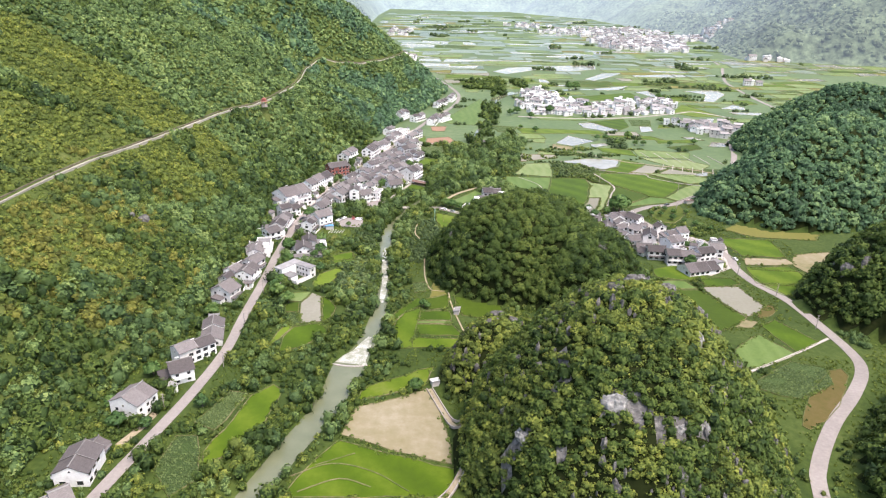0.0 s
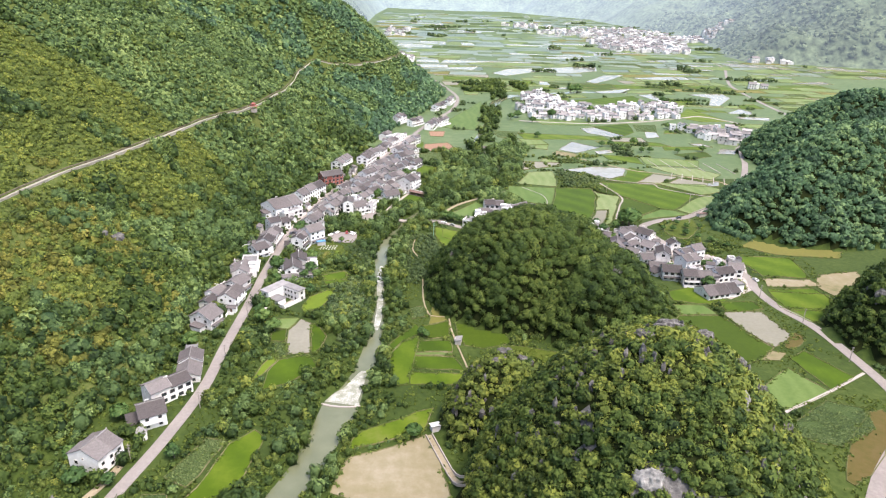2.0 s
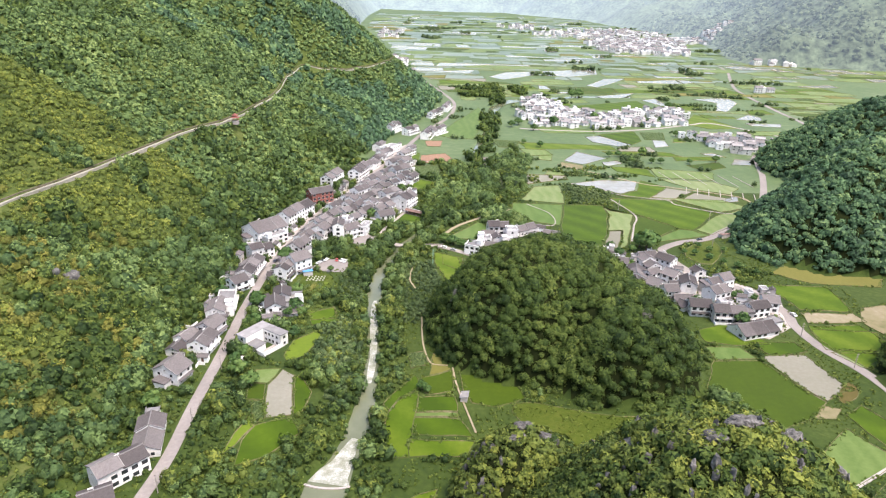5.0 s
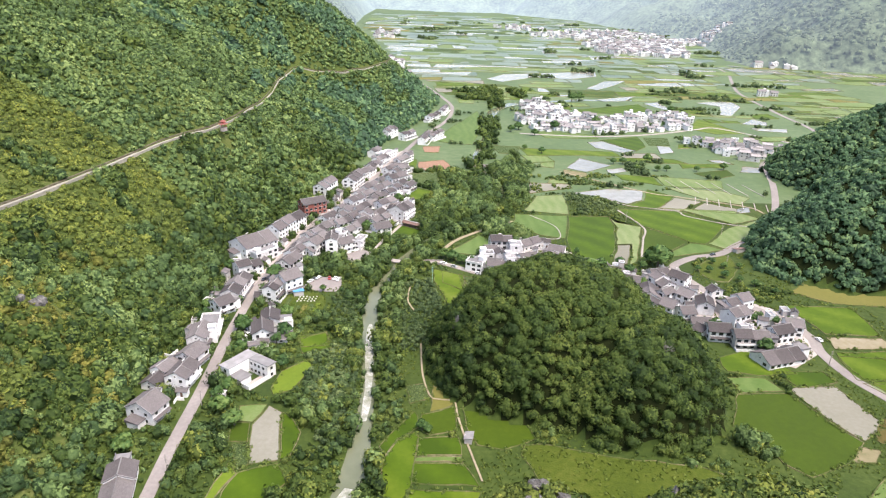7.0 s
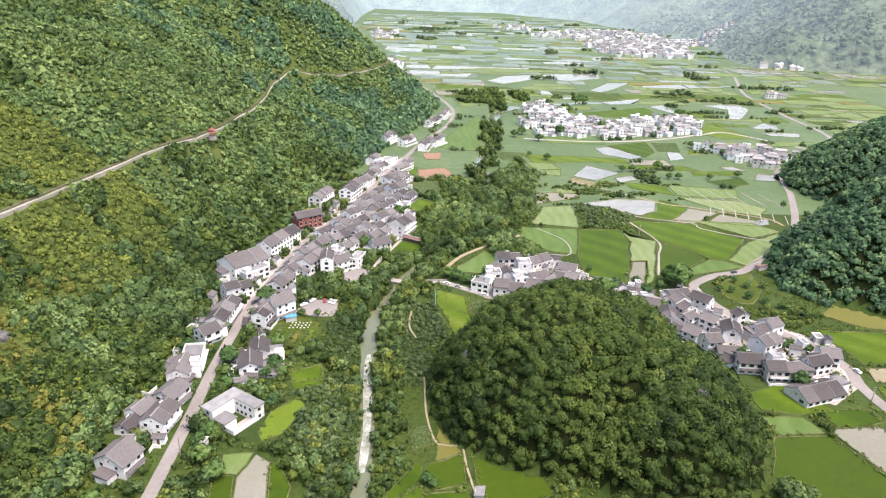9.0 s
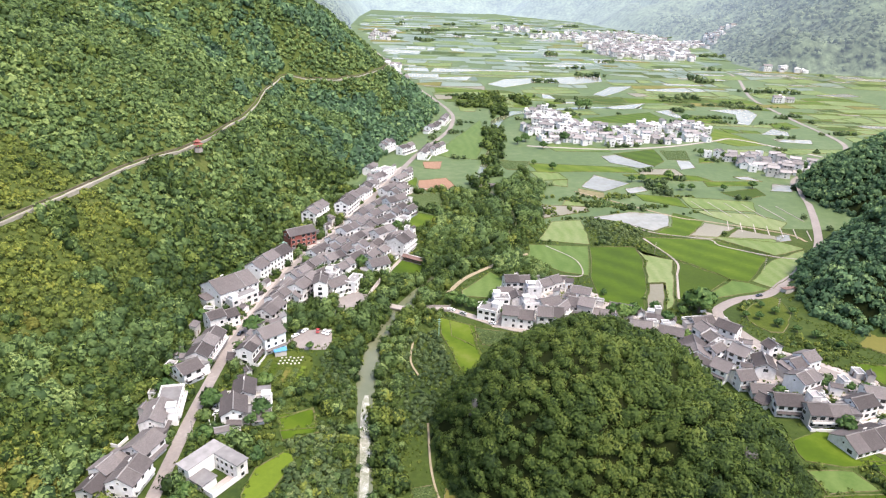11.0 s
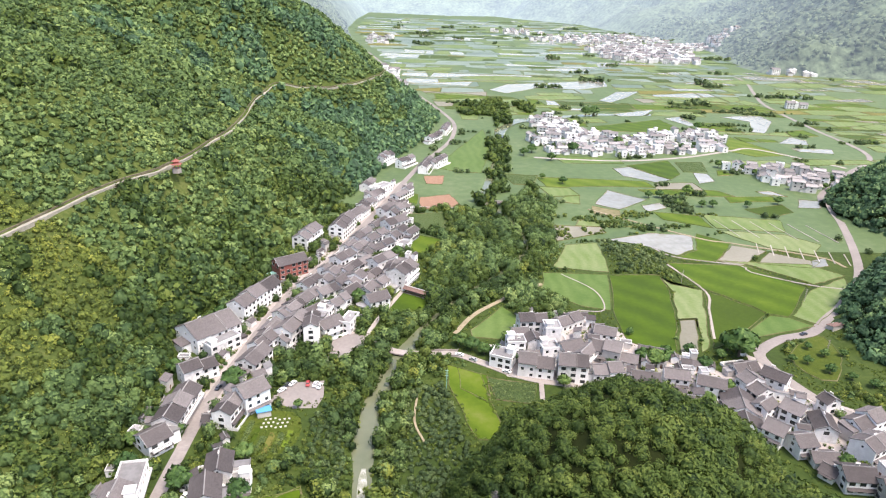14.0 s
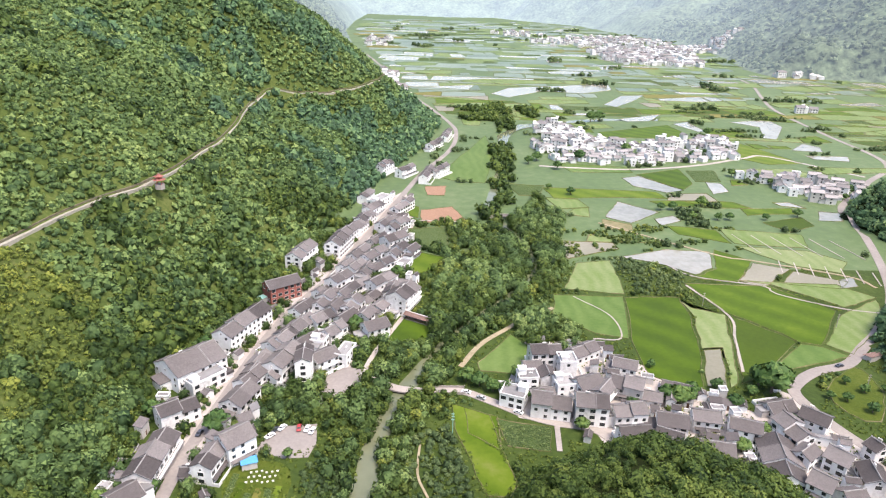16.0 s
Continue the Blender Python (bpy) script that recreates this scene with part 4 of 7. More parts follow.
def tree_proto(name, tall, rad, leaves, seed, crown_share=0.62, flat=1.0, label="", leaf=0.16):
    """A broadleaf tree: tapered trunk with limbs, and a crown of several leafy lobes."""
    rnd = random.Random(seed)
    top = empty(name, 0, 0, -60)
    bm = bmesh.new()
    split = tall * (1 - crown_share)
    lean = Vector((rnd.uniform(-0.4, 0.4), rnd.uniform(-0.4, 0.4), 0))
    tube(bm, (0, 0, -0.6), Vector((0, 0, split)) + lean, rad * 0.10, rad * 0.065, 7)
    lobes = []
    for k in range(7):
        a = k * math.tau / 6 + rnd.uniform(-0.4, 0.4)
        reach = rad * (rnd.uniform(0.4, 0.62) if k < 6 else 0.05)
        zz = split + tall * crown_share * (rnd.uniform(0.18, 0.6) if k < 6 else 0.62)
        tip = Vector((math.cos(a) * reach, math.sin(a) * reach, zz)) + lean
        tube(bm, Vector((0, 0, split - 0.3)) + lean, tip, rad * 0.045, rad * 0.015, 5)
        lobes.append((tip, rad * rnd.uniform(0.42, 0.6)))
    part("trunk", bm, M["bark"], top)
    clouds = leaf_cloud(np.array([p.x for p, _ in lobes]), np.array([p.y for p, _ in lobes]), np.array([p.z for p, _ in lobes]), np.array([r for _, r in lobes]),
                        np.array([r * 0.85 * flat for _, r in lobes]), leaves // 7, leaf * 2, seed, low=-0.7)
    crown = foliage("crown", [clouds], M["tree_leaf"])
    crown.parent = top
    tagged(top, label, "tree")
    return top

# ---- fields on the valley floor ----
field("fallow", ((-36.6, 214.1), (-32.7, 232.2), (-16.7, 239.2), (-2.8, 246.5), (1.9, 234.1), (5.5, 218.8), (7.5, 197.6), (-14.4, 204.4)))
field("rice", ((-37.2, 210.6), (-14.3, 202.8), (10.6, 194), (5.2, 180.9), (-52.6, 179.6), (-47.5, 194.1)))
field("rice", ((-33.6, 236.2), (-19.4, 242.5), (-4.1, 250), (-1, 265.1), (-7.6, 262.4), (-20.3, 254), (-28.9, 249.2), (-32, 243.4)))
field("rice", ((-16.9, 319.7), (-9.5, 325.4), (-7.5, 322.8), (-9.6, 310.1), (-10.3, 295), (-11.6, 282.1), (-17.6, 282), (-22.2, 296.3), (-21.3, 309.2)))
field("rice_deep", ((-6.5, 336), (6.4, 342.9), (6.8, 325.8), (-3.6, 322.9), (-7.1, 326.6)))
field("rice", ((-8, 321), (7.6, 322.4), (8.5, 311.4), (-9.2, 311.1)))
field("rice_pale", ((-9.4, 310.1), (8.5, 310.4), (9.2, 307.4), (-9.5, 307.7)))
field("rice", ((-10, 306.7), (9.6, 306.4), (14.3, 294.5), (-10.3, 295.9)))
field("stubble", ((-1.8, 357.8), (7.3, 348.1), (6.4, 343.8), (-3.6, 338.5)))
field("rice_deep", ((10.1, 343), (18.8, 341.6), (36.7, 330.2), (39.1, 321.6), (25.9, 314.2), (15.8, 316.8), (11.1, 327.8)))
field("vegetable", ((-14.8, 356.5), (-5.7, 358.6), (-4.1, 347.8), (-12.3, 343.3)))
field("rice", ((-11.1, 292.6), (14.7, 291.5), (10.9, 282.4), (-11.2, 282.1)))
field("meadow", ((28.3, 315.3), (40.5, 320.2), (63.9, 310.7), (103.2, 306.4), (110.4, 296.9), (98.4, 283.5), (44.9, 282.8)))
field("rice", ((-23.6, 316), (-17.8, 327.1), (-9.7, 338.4), (-8, 335.2), (-8.8, 328.1), (-17, 320.8), (-21, 310.9)))
field("rice_pale", ((-84, 341.3), (-73.2, 341.6), (-76.1, 330.6), (-83.9, 330.4)))
field("rice_deep", ((-84.3, 328.9), (-76.8, 330.1), (-74.9, 317.7), (-82, 317.5)))
field("mud", ((-75.5, 329.2), (-72.2, 340.7), (-65.5, 336.8), (-61.1, 307.8), (-70.9, 304.6), (-73.9, 315.5)))
field("rice", ((-64.7, 336.9), (-59.8, 332.1), (-55.2, 323.7), (-56.5, 309.6), (-60.3, 307.4)))
field("vegetable", ((-80.4, 316.2), (-74.9, 316.4), (-71.4, 304.6), (-75, 301.7)))
field("rice_yellow", ((-78.8, 306.9), (-75.1, 300.1), (-78.9, 287.5), (-83, 282.1), (-80.9, 294.9)))
field("rice", ((-74.5, 300.5), (-60.7, 305.7), (-55.2, 295.5), (-66.1, 281.7), (-75.8, 276.1), (-76.9, 290.5)))
field("rice", ((-88.8, 202.5), (-83.7, 216.3), (-79.8, 239.8), (-71.8, 247.8), (-67.1, 243.6), (-70.1, 216.7), (-79.4, 202.1), (-85.2, 193.8)))
field("vegetable", ((-97.6, 220.3), (-89.9, 242.9), (-81.4, 241), (-85.4, 221.8), (-88.2, 216.2)))
field("vegetable", ((-102.6, 191.2), (-102, 211.6), (-93.5, 211.8), (-84.6, 187.2), (-92, 178.6)))
field("rice_yellow", ((-74.4, 353.6), (-71.9, 367.6), (-62.2, 379), (-58.5, 371.8), (-64.3, 353), (-71.9, 349.5)))
field("rice", ((-70.7, 397.4), (-56.2, 405), (-51.8, 388.7), (-65.4, 383.2)))
field("rice", ((-70.7, 400), (-56.2, 403.7), (-53.2, 391.6), (-67.3, 389.1)))
field("meadow", ((-86.8, 451.1), (-65.3, 451), (-60, 438.3), (-64.7, 420.3), (-79.6, 420.1), (-86.4, 433.7)), False)
for gx0, gy0, gl, gw, crop in ((-84.5, 429, 2.2, 14, "vegetable"), (-81.2, 428, 2.4, 10, "rice_deep"), (-78, 424, 2.2, 9, "vegetable"), (-74.6, 423, 2.4, 12, "stubble"), (-71, 424, 2.2, 11, "vegetable"), (-67.8, 427, 2.0, 9, "rice_yellow")):
    field(crop, ((gx0, gy0), (gx0 + gl, gy0 - 0.5), (gx0 + gl + 1.2, gy0 + gw), (gx0 + 1, gy0 + gw + 0.6)), False, 0.24)
field("rice_deep", ((136.6, 354.6), (160, 356.1), (165.2, 342.1), (173.1, 321.4), (161, 309.1), (141.1, 301.2), (133.7, 308.6), (133.8, 328.5), (123.8, 331)))
field("mud", ((162.4, 359.9), (185.1, 362.4), (190.7, 331.7), (174.1, 322.1), (166.3, 341.7)))
field("rice", ((163.5, 373.2), (185.9, 373.8), (187.9, 364.9), (167.4, 360)))
field("rice_pale", ((136.6, 367.4), (154.8, 367.9), (159.5, 358), (138.5, 356)))
field("rice", ((140.3, 385.2), (161.5, 394.8), (173.3, 371.4), (153, 369.9), (139, 373)))
field("fallow", ((170.3, 319.1), (177.7, 316.4), (170.8, 309.3), (161.5, 309.1)))
field("rice_pale", ((152, 286.1), (171, 302.8), (181.7, 283.3), (155.4, 268), (145.3, 270.1)))
field("rice", ((177.4, 312.3), (187.7, 319.1), (199.8, 295.7), (182.8, 284.5)))
field("vegetable", ((146.8, 254.9), (175.9, 276.3), (190.2, 270.7), (186.5, 257.1), (164.9, 244), (155.8, 246.3)))
field("dry_grass", ((194.4, 274.4), (200.2, 266.1), (180.1, 239.4), (153.6, 217.5), (157.1, 232.7)))
field("dry_grass", ((194.1, 342.4), (195.3, 330.1), (184.3, 320.5), (177.6, 320.3)))
field("rice", ((202.9, 388.8), (237.9, 386.1), (229.2, 363.6), (210.9, 348), (202.5, 368.9)))
field("fallow", ((246.8, 414.9), (276.9, 421.6), (268.2, 398.6), (240.8, 384.4), (236.7, 397)))
field("stubble", ((216.8, 462.5), (235.5, 478.8), (276.7, 467.4), (288.6, 458.7), (277, 443.2), (235.3, 447.3)))
field("rice", ((202.7, 445.8), (243.3, 441.7), (238.2, 409.3), (209.9, 411.8)))
field("fallow", ((207.9, 408.1), (236.9, 407.1), (240.1, 397.4), (204.7, 395.3)))
field("rice", ((203.5, 391.9), (233.4, 394.4), (237.1, 374.6), (230.2, 366), (199.2, 367.3)))
field("rice_pale", ((200.3, 365), (228.7, 363.7), (220.3, 345.8), (207.5, 350.7)))
field("meadow", ((171, 499.7), (194.6, 516.8), (202.7, 520.5), (202.3, 500), (182.2, 470.6), (171.8, 480.4)))
field("rice", ((107.3, 594.5), (139.4, 595.3), (137.7, 571.6), (127.9, 534.5), (115.2, 500.1), (102.5, 503.6), (94.1, 510.7), (94.9, 539.6)))
field("rice_pale", ((139.4, 590.8), (141.8, 582.1), (158.3, 574.1), (151.2, 552.5), (141.3, 523.9), (134.4, 504), (129.4, 500.2), (135, 516), (140.8, 537.2), (129.8, 535.6), (139.7, 571.6)))
field("mud", ((130, 534), (139, 535.3), (133, 516), (127.5, 501), (117.9, 501.9)))
field("rice_deep", ((159.3, 573.4), (178.9, 551.7), (184.3, 542.8), (148, 511.3), (136.3, 504), (153.4, 552.5)))
field("rice", ((151, 615), (204, 613), (226.8, 579.1), (195.2, 539.5), (185.2, 543.4), (180.2, 553), (159.9, 576.9)))
field("rice_pale", ((186, 621), (206, 616), (235.1, 584.3), (262.9, 597.7), (249, 616)))
field("rice_pale", ((195.1, 537.8), (185.1, 540.5), (147.8, 509.8), (203.5, 529.5)))
field("rice_pale", ((228, 575.6), (260.9, 594.6), (252.2, 574), (206.6, 531.2), (198, 540.7)))
field("flooded", ((119, 656), (160, 673), (190, 669), (180, 641), (163, 629), (150, 644), (134, 653)))
field("rice", ((194, 673), (213, 654), (187, 618), (160, 624), (182, 640)))
field("rice_pale", ((89, 645), (113, 651), (111, 618), (108.4, 599.1), (73, 605)))
field("rice_pale", ((64.8, 597.2), (106.2, 595.3), (94.6, 545.4), (77.1, 551.1), (59.5, 569.9)))
field("mud", ((212, 650), (232, 640), (201, 612), (189, 620)))
field("mud", ((233, 637), (259, 620), (249, 610), (215, 617)))
field("rice_pale", ((217, 718), (277, 706), (267, 679), (215, 686)))
field("rice_pale", ((213, 681), (263, 673), (280, 653), (264, 634), (237, 647)))
field("rice", ((178, 723), (213, 715), (213, 686), (180, 704)))
field("flooded", ((156, 783), (183, 756), (152, 727), (134, 741)))
field("fallow", ((130, 736), (151, 724), (148, 711), (127, 714)))
field("flooded", ((174, 739), (192, 748), (194, 734), (174, 723)))
field("flooded", ((182, 860), (201, 868), (229, 820), (210, 812), (185, 832)))
field("rice", ((200, 872), (252, 897), (247, 845), (229, 822), (204, 868)))
field("vegetable", ((258, 891), (289, 893), (278, 853), (252, 851)))
field("flooded", ((261, 850), (275, 847), (271, 819), (252, 809)))
field("rice", ((98, 822), (200, 814), (204, 794), (153, 795), (102, 788)))
field("rice_deep", ((260, 733), (301, 749), (299, 728), (272, 712)))
field("flooded", ((324, 765), (343, 761), (330, 739), (310, 740)))
field("flooded", ((255, 623), (270, 630), (262, 614), (249, 610)))
field("rice", ((-31, 643), (-16, 661), (3, 652), (0, 637), (-14, 624)))
field("rice", ((-28, 765), (-15, 759), (-16, 732), (-28, 739)))
field("red_soil", ((-14, 751), (12, 761), (21, 728), (-14, 719)))
field("red_soil", ((-10, 819), (9, 820), (6, 792), (-9, 792)))
field("rice_pale", ((0, 854), (18, 902), (66, 1043), (63, 929), (46, 832), (15, 839)))
field("vegetable", ((-25, 707), (5, 712), (5, 669), (-12, 668)))
field("rice", ((-27.5, 568), (-21.6, 566.8), (-8.5, 556.9), (-10.2, 543.6), (-27.3, 534.9), (-30.5, 543.3)))
field("rice", ((-1.1, 487), (14.9, 479), (16.5, 459.2), (21.1, 437.7), (17.6, 431.4), (8.8, 431.4), (-0.8, 469.8)))
field("vegetable", ((17.5, 476.7), (39.3, 471.1), (36.4, 455.9), (20.1, 459.2)))
field("rice_pale", ((12.8, 521.1), (33, 549.1), (39.3, 537.6), (37, 522.5), (26.8, 512.3), (13.6, 514.1)))
field("rice", ((3.6, 484.4), (18.3, 478.2), (16.5, 456.5), (5, 467.7)))
field("flooded", ((107, 1383), (147, 1456), (261, 1505), (356, 1553), (338, 1460), (271, 1409), (204, 1425), (133, 1345)))
field("flooded", ((279, 1293), (336, 1394), (382, 1407), (339, 1335), (294, 1274)))
field("flooded", ((269, 1173), (346, 1218), (310, 1161), (275, 1153)))
field("flooded", ((427, 1167), (497, 1192), (490, 1138), (438, 1054), (424, 1062), (456, 1134)))
field("flooded", ((426, 995), (460, 1034), (472, 1016), (460, 989)))
field("flooded", ((428, 970), (477, 969), (465, 945), (427, 952)))
field("flooded", ((336, 1144), (364, 1163), (365, 1098), (352, 1093)))
field("rice", ((215, 1075), (325, 1135), (331, 1070), (294, 1046), (216, 1048)))
field("rice_pale", ((308, 901), (377, 907), (389, 885), (343, 865)))
field("rice_pale", ((128, 911), (200, 900), (200, 880), (136, 878)))
field("rice", ((378, 1026), (404, 932), (362, 924), (337, 952)))

# ---- village along the street and village by the hill ----
house(-126.3, 174.9, 5.2, 10, 43, 1)
house(-128.4, 189.8, 14.4, 12, 94, 2)
house(-128.6, 200.2, 7.3, 8, 85, 1)
house(-124.8, 227.5, 12.6, 13, 75, 2)
house(-112.8, 252.7, 9.7, 11, 31, 2)
house(-113.3, 269.9, 18.2, 9, 48, 2)
house(-112.6, 290, 20.9, 10, 104, 1)
house(-119.3, 333.6, 9.9, 13, 71, 2)
house(-113.5, 358.5, 13.3, 10, 81, 2)
house(-111.5, 374.2, 11, 10, 72, 2)
house(-116.8, 392.2, 15, 9, 94, 2)
house(-111.6, 401.3, 19.5, 9, 100, 2, "flat")
house(-115.3, 426.2, 9.4, 10, 49, 2)
house(-123.3, 366.2, 13.5, 8, 70, 1)
house(-124.9, 356.2, 9.8, 8, 77, 1)
house(-87.5, 397.5, 11.5, 10, 104, 2, "gable", sides=(-1, 1))
house(-86.5, 410.5, 11, 9, 100, 2)
house(-77.6, 405.5, 8, 7, 100, 1, "flat")
house(-76.4, 396.5, 7, 6.5, 10, 1)
house(-92.1, 444.4, 13.9, 8, 79, 2)
house(-85.2, 453.8, 11.5, 11, 44, 3)
house(-111.7, 445.8, 26.6, 10, 87, 2)
house(-111.6, 474.7, 15.8, 9, 40, 2)
house(-101.2, 441.7, 8.9, 5, 1, 1)
house(-119.3, 508.8, 24.8, 19, 50, 2)
house(-100.5, 544.3, 34.5, 11, 68, 3)
house(-110.5, 499.3, 16.8, 8, 50, 2, "flat")
house(-91.4, 589.4, 18.8, 11, 37, 3, "brick")
house(-90.9, 638.7, 23.2, 11, 71, 3)
house(-64.6, 660.4, 25.8, 11, 75, 3)
house(-59.1, 695.3, 26.1, 10, 71, 2)
house(-51.1, 713.9, 22.3, 9, 72, 2)
house(-43.4, 737.3, 22.1, 9, 67, 2)
house(-43.4, 761.6, 22.5, 10, 59, 2, "flat")
house(-91.2, 484.6, 15.8, 10, 72, 2)
house(-89.9, 496.6, 12.9, 9, 66, 2)
house(-95.1, 513.2, 11.8, 8, 76, 2)
house(-77.9, 510.1, 19.6, 10, 70, 3)
house(-67.7, 506.8, 17.2, 7, 95, 4)
house(-88.1, 533.2, 16.7, 9, 62, 2)
house(-60.8, 517.1, 12.2, 10, 43, 2)
house(-50.8, 522.1, 12.2, 6, 73, 2, "flat")
house(-38.3, 547.1, 12.1, 10, 31, 2)
house(-52.5, 570.2, 13.5, 10, 69, 2)
house(-24.5, 579.7, 21.6, 12, 68, 3)
house(-67, 577.8, 22.5, 9, 69, 2)
house(-62.1, 596.5, 16.7, 9, 61, 3)
house(-67.2, 556, 13.2, 9, 48, 2)
house(-76.4, 548.1, 17.4, 9, 67, 2)
house(-81.6, 535.2, 15.3, 8, 69, 2)
house(-58.9, 541.9, 12.5, 8, 54, 2)
house(-38.6, 600.9, 18.3, 9, 54, 2)
house(-40, 625.6, 18.1, 8, 50, 2)
house(-44.9, 642.2, 19.4, 9, 55, 2)
house(-30.2, 649.1, 17.7, 9, 60, 2)
house(-32.6, 664.9, 18.8, 10, 46, 3)
house(-31.2, 702.1, 23.2, 9, 62, 2)
house(-54.9, 620.6, 14.9, 8, 64, 2)
house(-56.6, 586.7, 16.9, 7, 64, 2)
house(-44.2, 584.8, 15.1, 8, 62, 1)
house(-27, 633.3, 15.6, 8, 64, 1, "flat")
house(-44.4, 670.1, 18.9, 8, 63, 2)
house(-32.1, 746.7, 26.1, 8, 61, 2)
house(-64.2, 624.8, 14.3, 8, 72, 2)
house(-64.2, 534.5, 11.6, 7, 77, 2, "flat")
house(-88.9, 506.6, 17.2, 8, 77, 2)
house(-57.6, 645.3, 19.5, 8, 67, 2)
house(-50.1, 598.6, 12.3, 8, 53, 2)
house(-42.4, 705.4, 21.5, 8, 64, 2)
house(-70, 587.6, 13.1, 8, 61, 2)
house(-54, 556.8, 11.7, 8, 57, 2)
house(-43.9, 560.2, 10.6, 8, 69, 2)
house(-70.1, 532.5, 11, 8, 51, 2)
house(-76, 522.9, 11.7, 8, 66, 2)
house(-80, 503, 10.4, 8, 65, 2)
house(-30.8, 590.7, 15.6, 8, 80, 2)
house(-36.2, 570.5, 11.9, 8, 62, 2)
house(-48.2, 616.5, 13.8, 8, 72, 2)
house(-21, 652.6, 11.7, 8, 62, 2)
house(-60.7, 569.9, 11.5, 8, 65, 2)
house(-80.2, 567.8, 15.3, 8, 64, 2)
house(-28.7, 856.3, 25.5, 8, 59, 2)
house(-48.8, 853.8, 23.6, 9, 66, 2)
house(3.8, 858.8, 26.3, 8, 57, 2)
house(8.4, 968.4, 32.7, 9, 66, 2)
house(20, 1019.3, 40.4, 8, 78, 2)
house(-15.2, 847.5, 42.1, 8, 79, 2)
house(-60.2, 776.2, 25.2, 8, 78, 1)
house(44.5, 518.5, 15, 9, 6, 3)
house(53.5, 511, 8.5, 8, 92, 3, "flat")
house(37, 510, 8, 7, 6, 2)
house(33.8, 501.5, 9, 7.5, 4, 2, "flat")
house(43, 503.5, 7.5, 7, 95, 2)
house(40.8, 480.9, 16.6, 10, -12, 2)
house(56.9, 477, 13.5, 11, -8, 3)
house(25.9, 488.1, 10.7, 9, -23, 2, "flat")
house(49.5, 496.5, 8.5, 8, 9, 2, "flat")
house(40.5, 492.8, 7, 6, 9, 1)
house(60, 496, 11.8, 10, 23, 2)
house(65.5, 527.3, 15.3, 9, 31, 1)
house(81.8, 511.4, 10.4, 9, -22, 2)
house(77.9, 494.9, 14.6, 11, -25, 2)
house(87.2, 489.9, 9.1, 8, -19, 1)
house(101.3, 496.5, 13.2, 9, -24, 1)
house(72.1, 474.4, 13.9, 9, 4, 2)
house(70.5, 461, 12.3, 8, 5, 2)
house(88.6, 468.6, 11.8, 10, -13, 2)
house(104, 471.5, 10.5, 9, -12, 2)
house(118, 465.2, 11.7, 9, -22, 2)
house(99.9, 450.9, 11.8, 9, -13, 2)
house(87.3, 450.2, 10.1, 9, -32, 2)
house(123.8, 446.9, 24.8, 14, -104, 1)
house(141.2, 482.2, 12.7, 10, 12, 1)
house(136.9, 462.8, 13.7, 10, -74, 2)
house(150.8, 471.1, 10.9, 10, -46, 2)
house(146, 446.1, 8.4, 10, -51, 2)
house(152.3, 435.7, 10.9, 9, -105, 2)
house(110, 442.4, 6.9, 8, -89, 1)
house(131.3, 432.5, 7.9, 10, -48, 2)
house(84.2, 459, 9.7, 8, -28, 2)
house(78.3, 455, 6.5, 7, -31, 1)
house(137.4, 424.8, 7.9, 9, 8, 2)
house(164.6, 452, 5.3, 8, -73, 2)
house(66.6, 491.4, 11.3, 7, 52, 2)
house(134.3, 448.8, 8.8, 7, 34, 2)
house(143.2, 418.5, 10, 8, -5, 1)
house(147.7, 406, 11.3, 10, -6, 2)
house(160.9, 398.5, 17.8, 9, -2, 2)
house(179.9, 405, 11.8, 9, 17, 2)
house(190.8, 412.2, 8.4, 10, -13, 2)
house(169.1, 384.2, 23.3, 13, 19, 1)
house(164.4, 422.9, 13.1, 10, 27, 2)
house(171.3, 437.7, 17, 9, 23, 2)
house(141.1, 410.6, 4.4, 7, -54, 1)

# ---- yards, lanes and paths ----
def yard(poly, lift=0.08, mat="concrete", label="pale concrete yards between the houses"):
    bm = bmesh.new()
    if sum(a[0] * b[1] - b[0] * a[1] for a, b in zip(poly, poly[1:] + poly[:1])) < 0:
        poly = poly[::-1]
    up, low = [bm.verts.new((x, y, lift)) for x, y in poly], [bm.verts.new((x, y, lift - 0.4)) for x, y in poly]
    bm.faces.new(up)
    for i in range(len(poly)):
        j = (i + 1) % len(poly)
        bm.faces.new((low[i], low[j], up[j], up[i]))
    bmesh.ops.triangulate(bm, faces=[f for f in bm.faces if len(f.verts) > 4])
    return tagged(part("pavement", bm, M[mat]), label, "yard", kind="structure")


yard([(-109, 440), (-108, 470), (-112, 520), (-101, 556), (-91, 585), (-75, 656), (-58, 752), (-30, 800), (-20, 780), (-20, 668), (-16, 597), (-30, 568), (-46, 549), (-48, 512), (-69, 516), (-82, 493), (-94, 456)])
yard([(21, 492), (39, 541), (65, 545), (76, 536), (93, 520), (113, 502), (133, 480), (153, 490), (160, 470), (172, 450), (163, 425), (150, 430), (125, 434), (104, 443), (90, 446), (60, 456), (57, 470), (27, 477.5)], 0.07)
yard([(150, 500), (158, 492), (166, 462), (186, 447), (206, 430), (193, 390), (175, 377), (160, 385), (154, 402), (144, 412), (146, 436)], 0.06)
yard([(-79.4, 457.3), (-73.2, 471), (-57.5, 473), (-56, 460.7), (-58, 452.4), (-67.5, 451.7)], 0.1, "road", "worn pinkish car park by the trees")
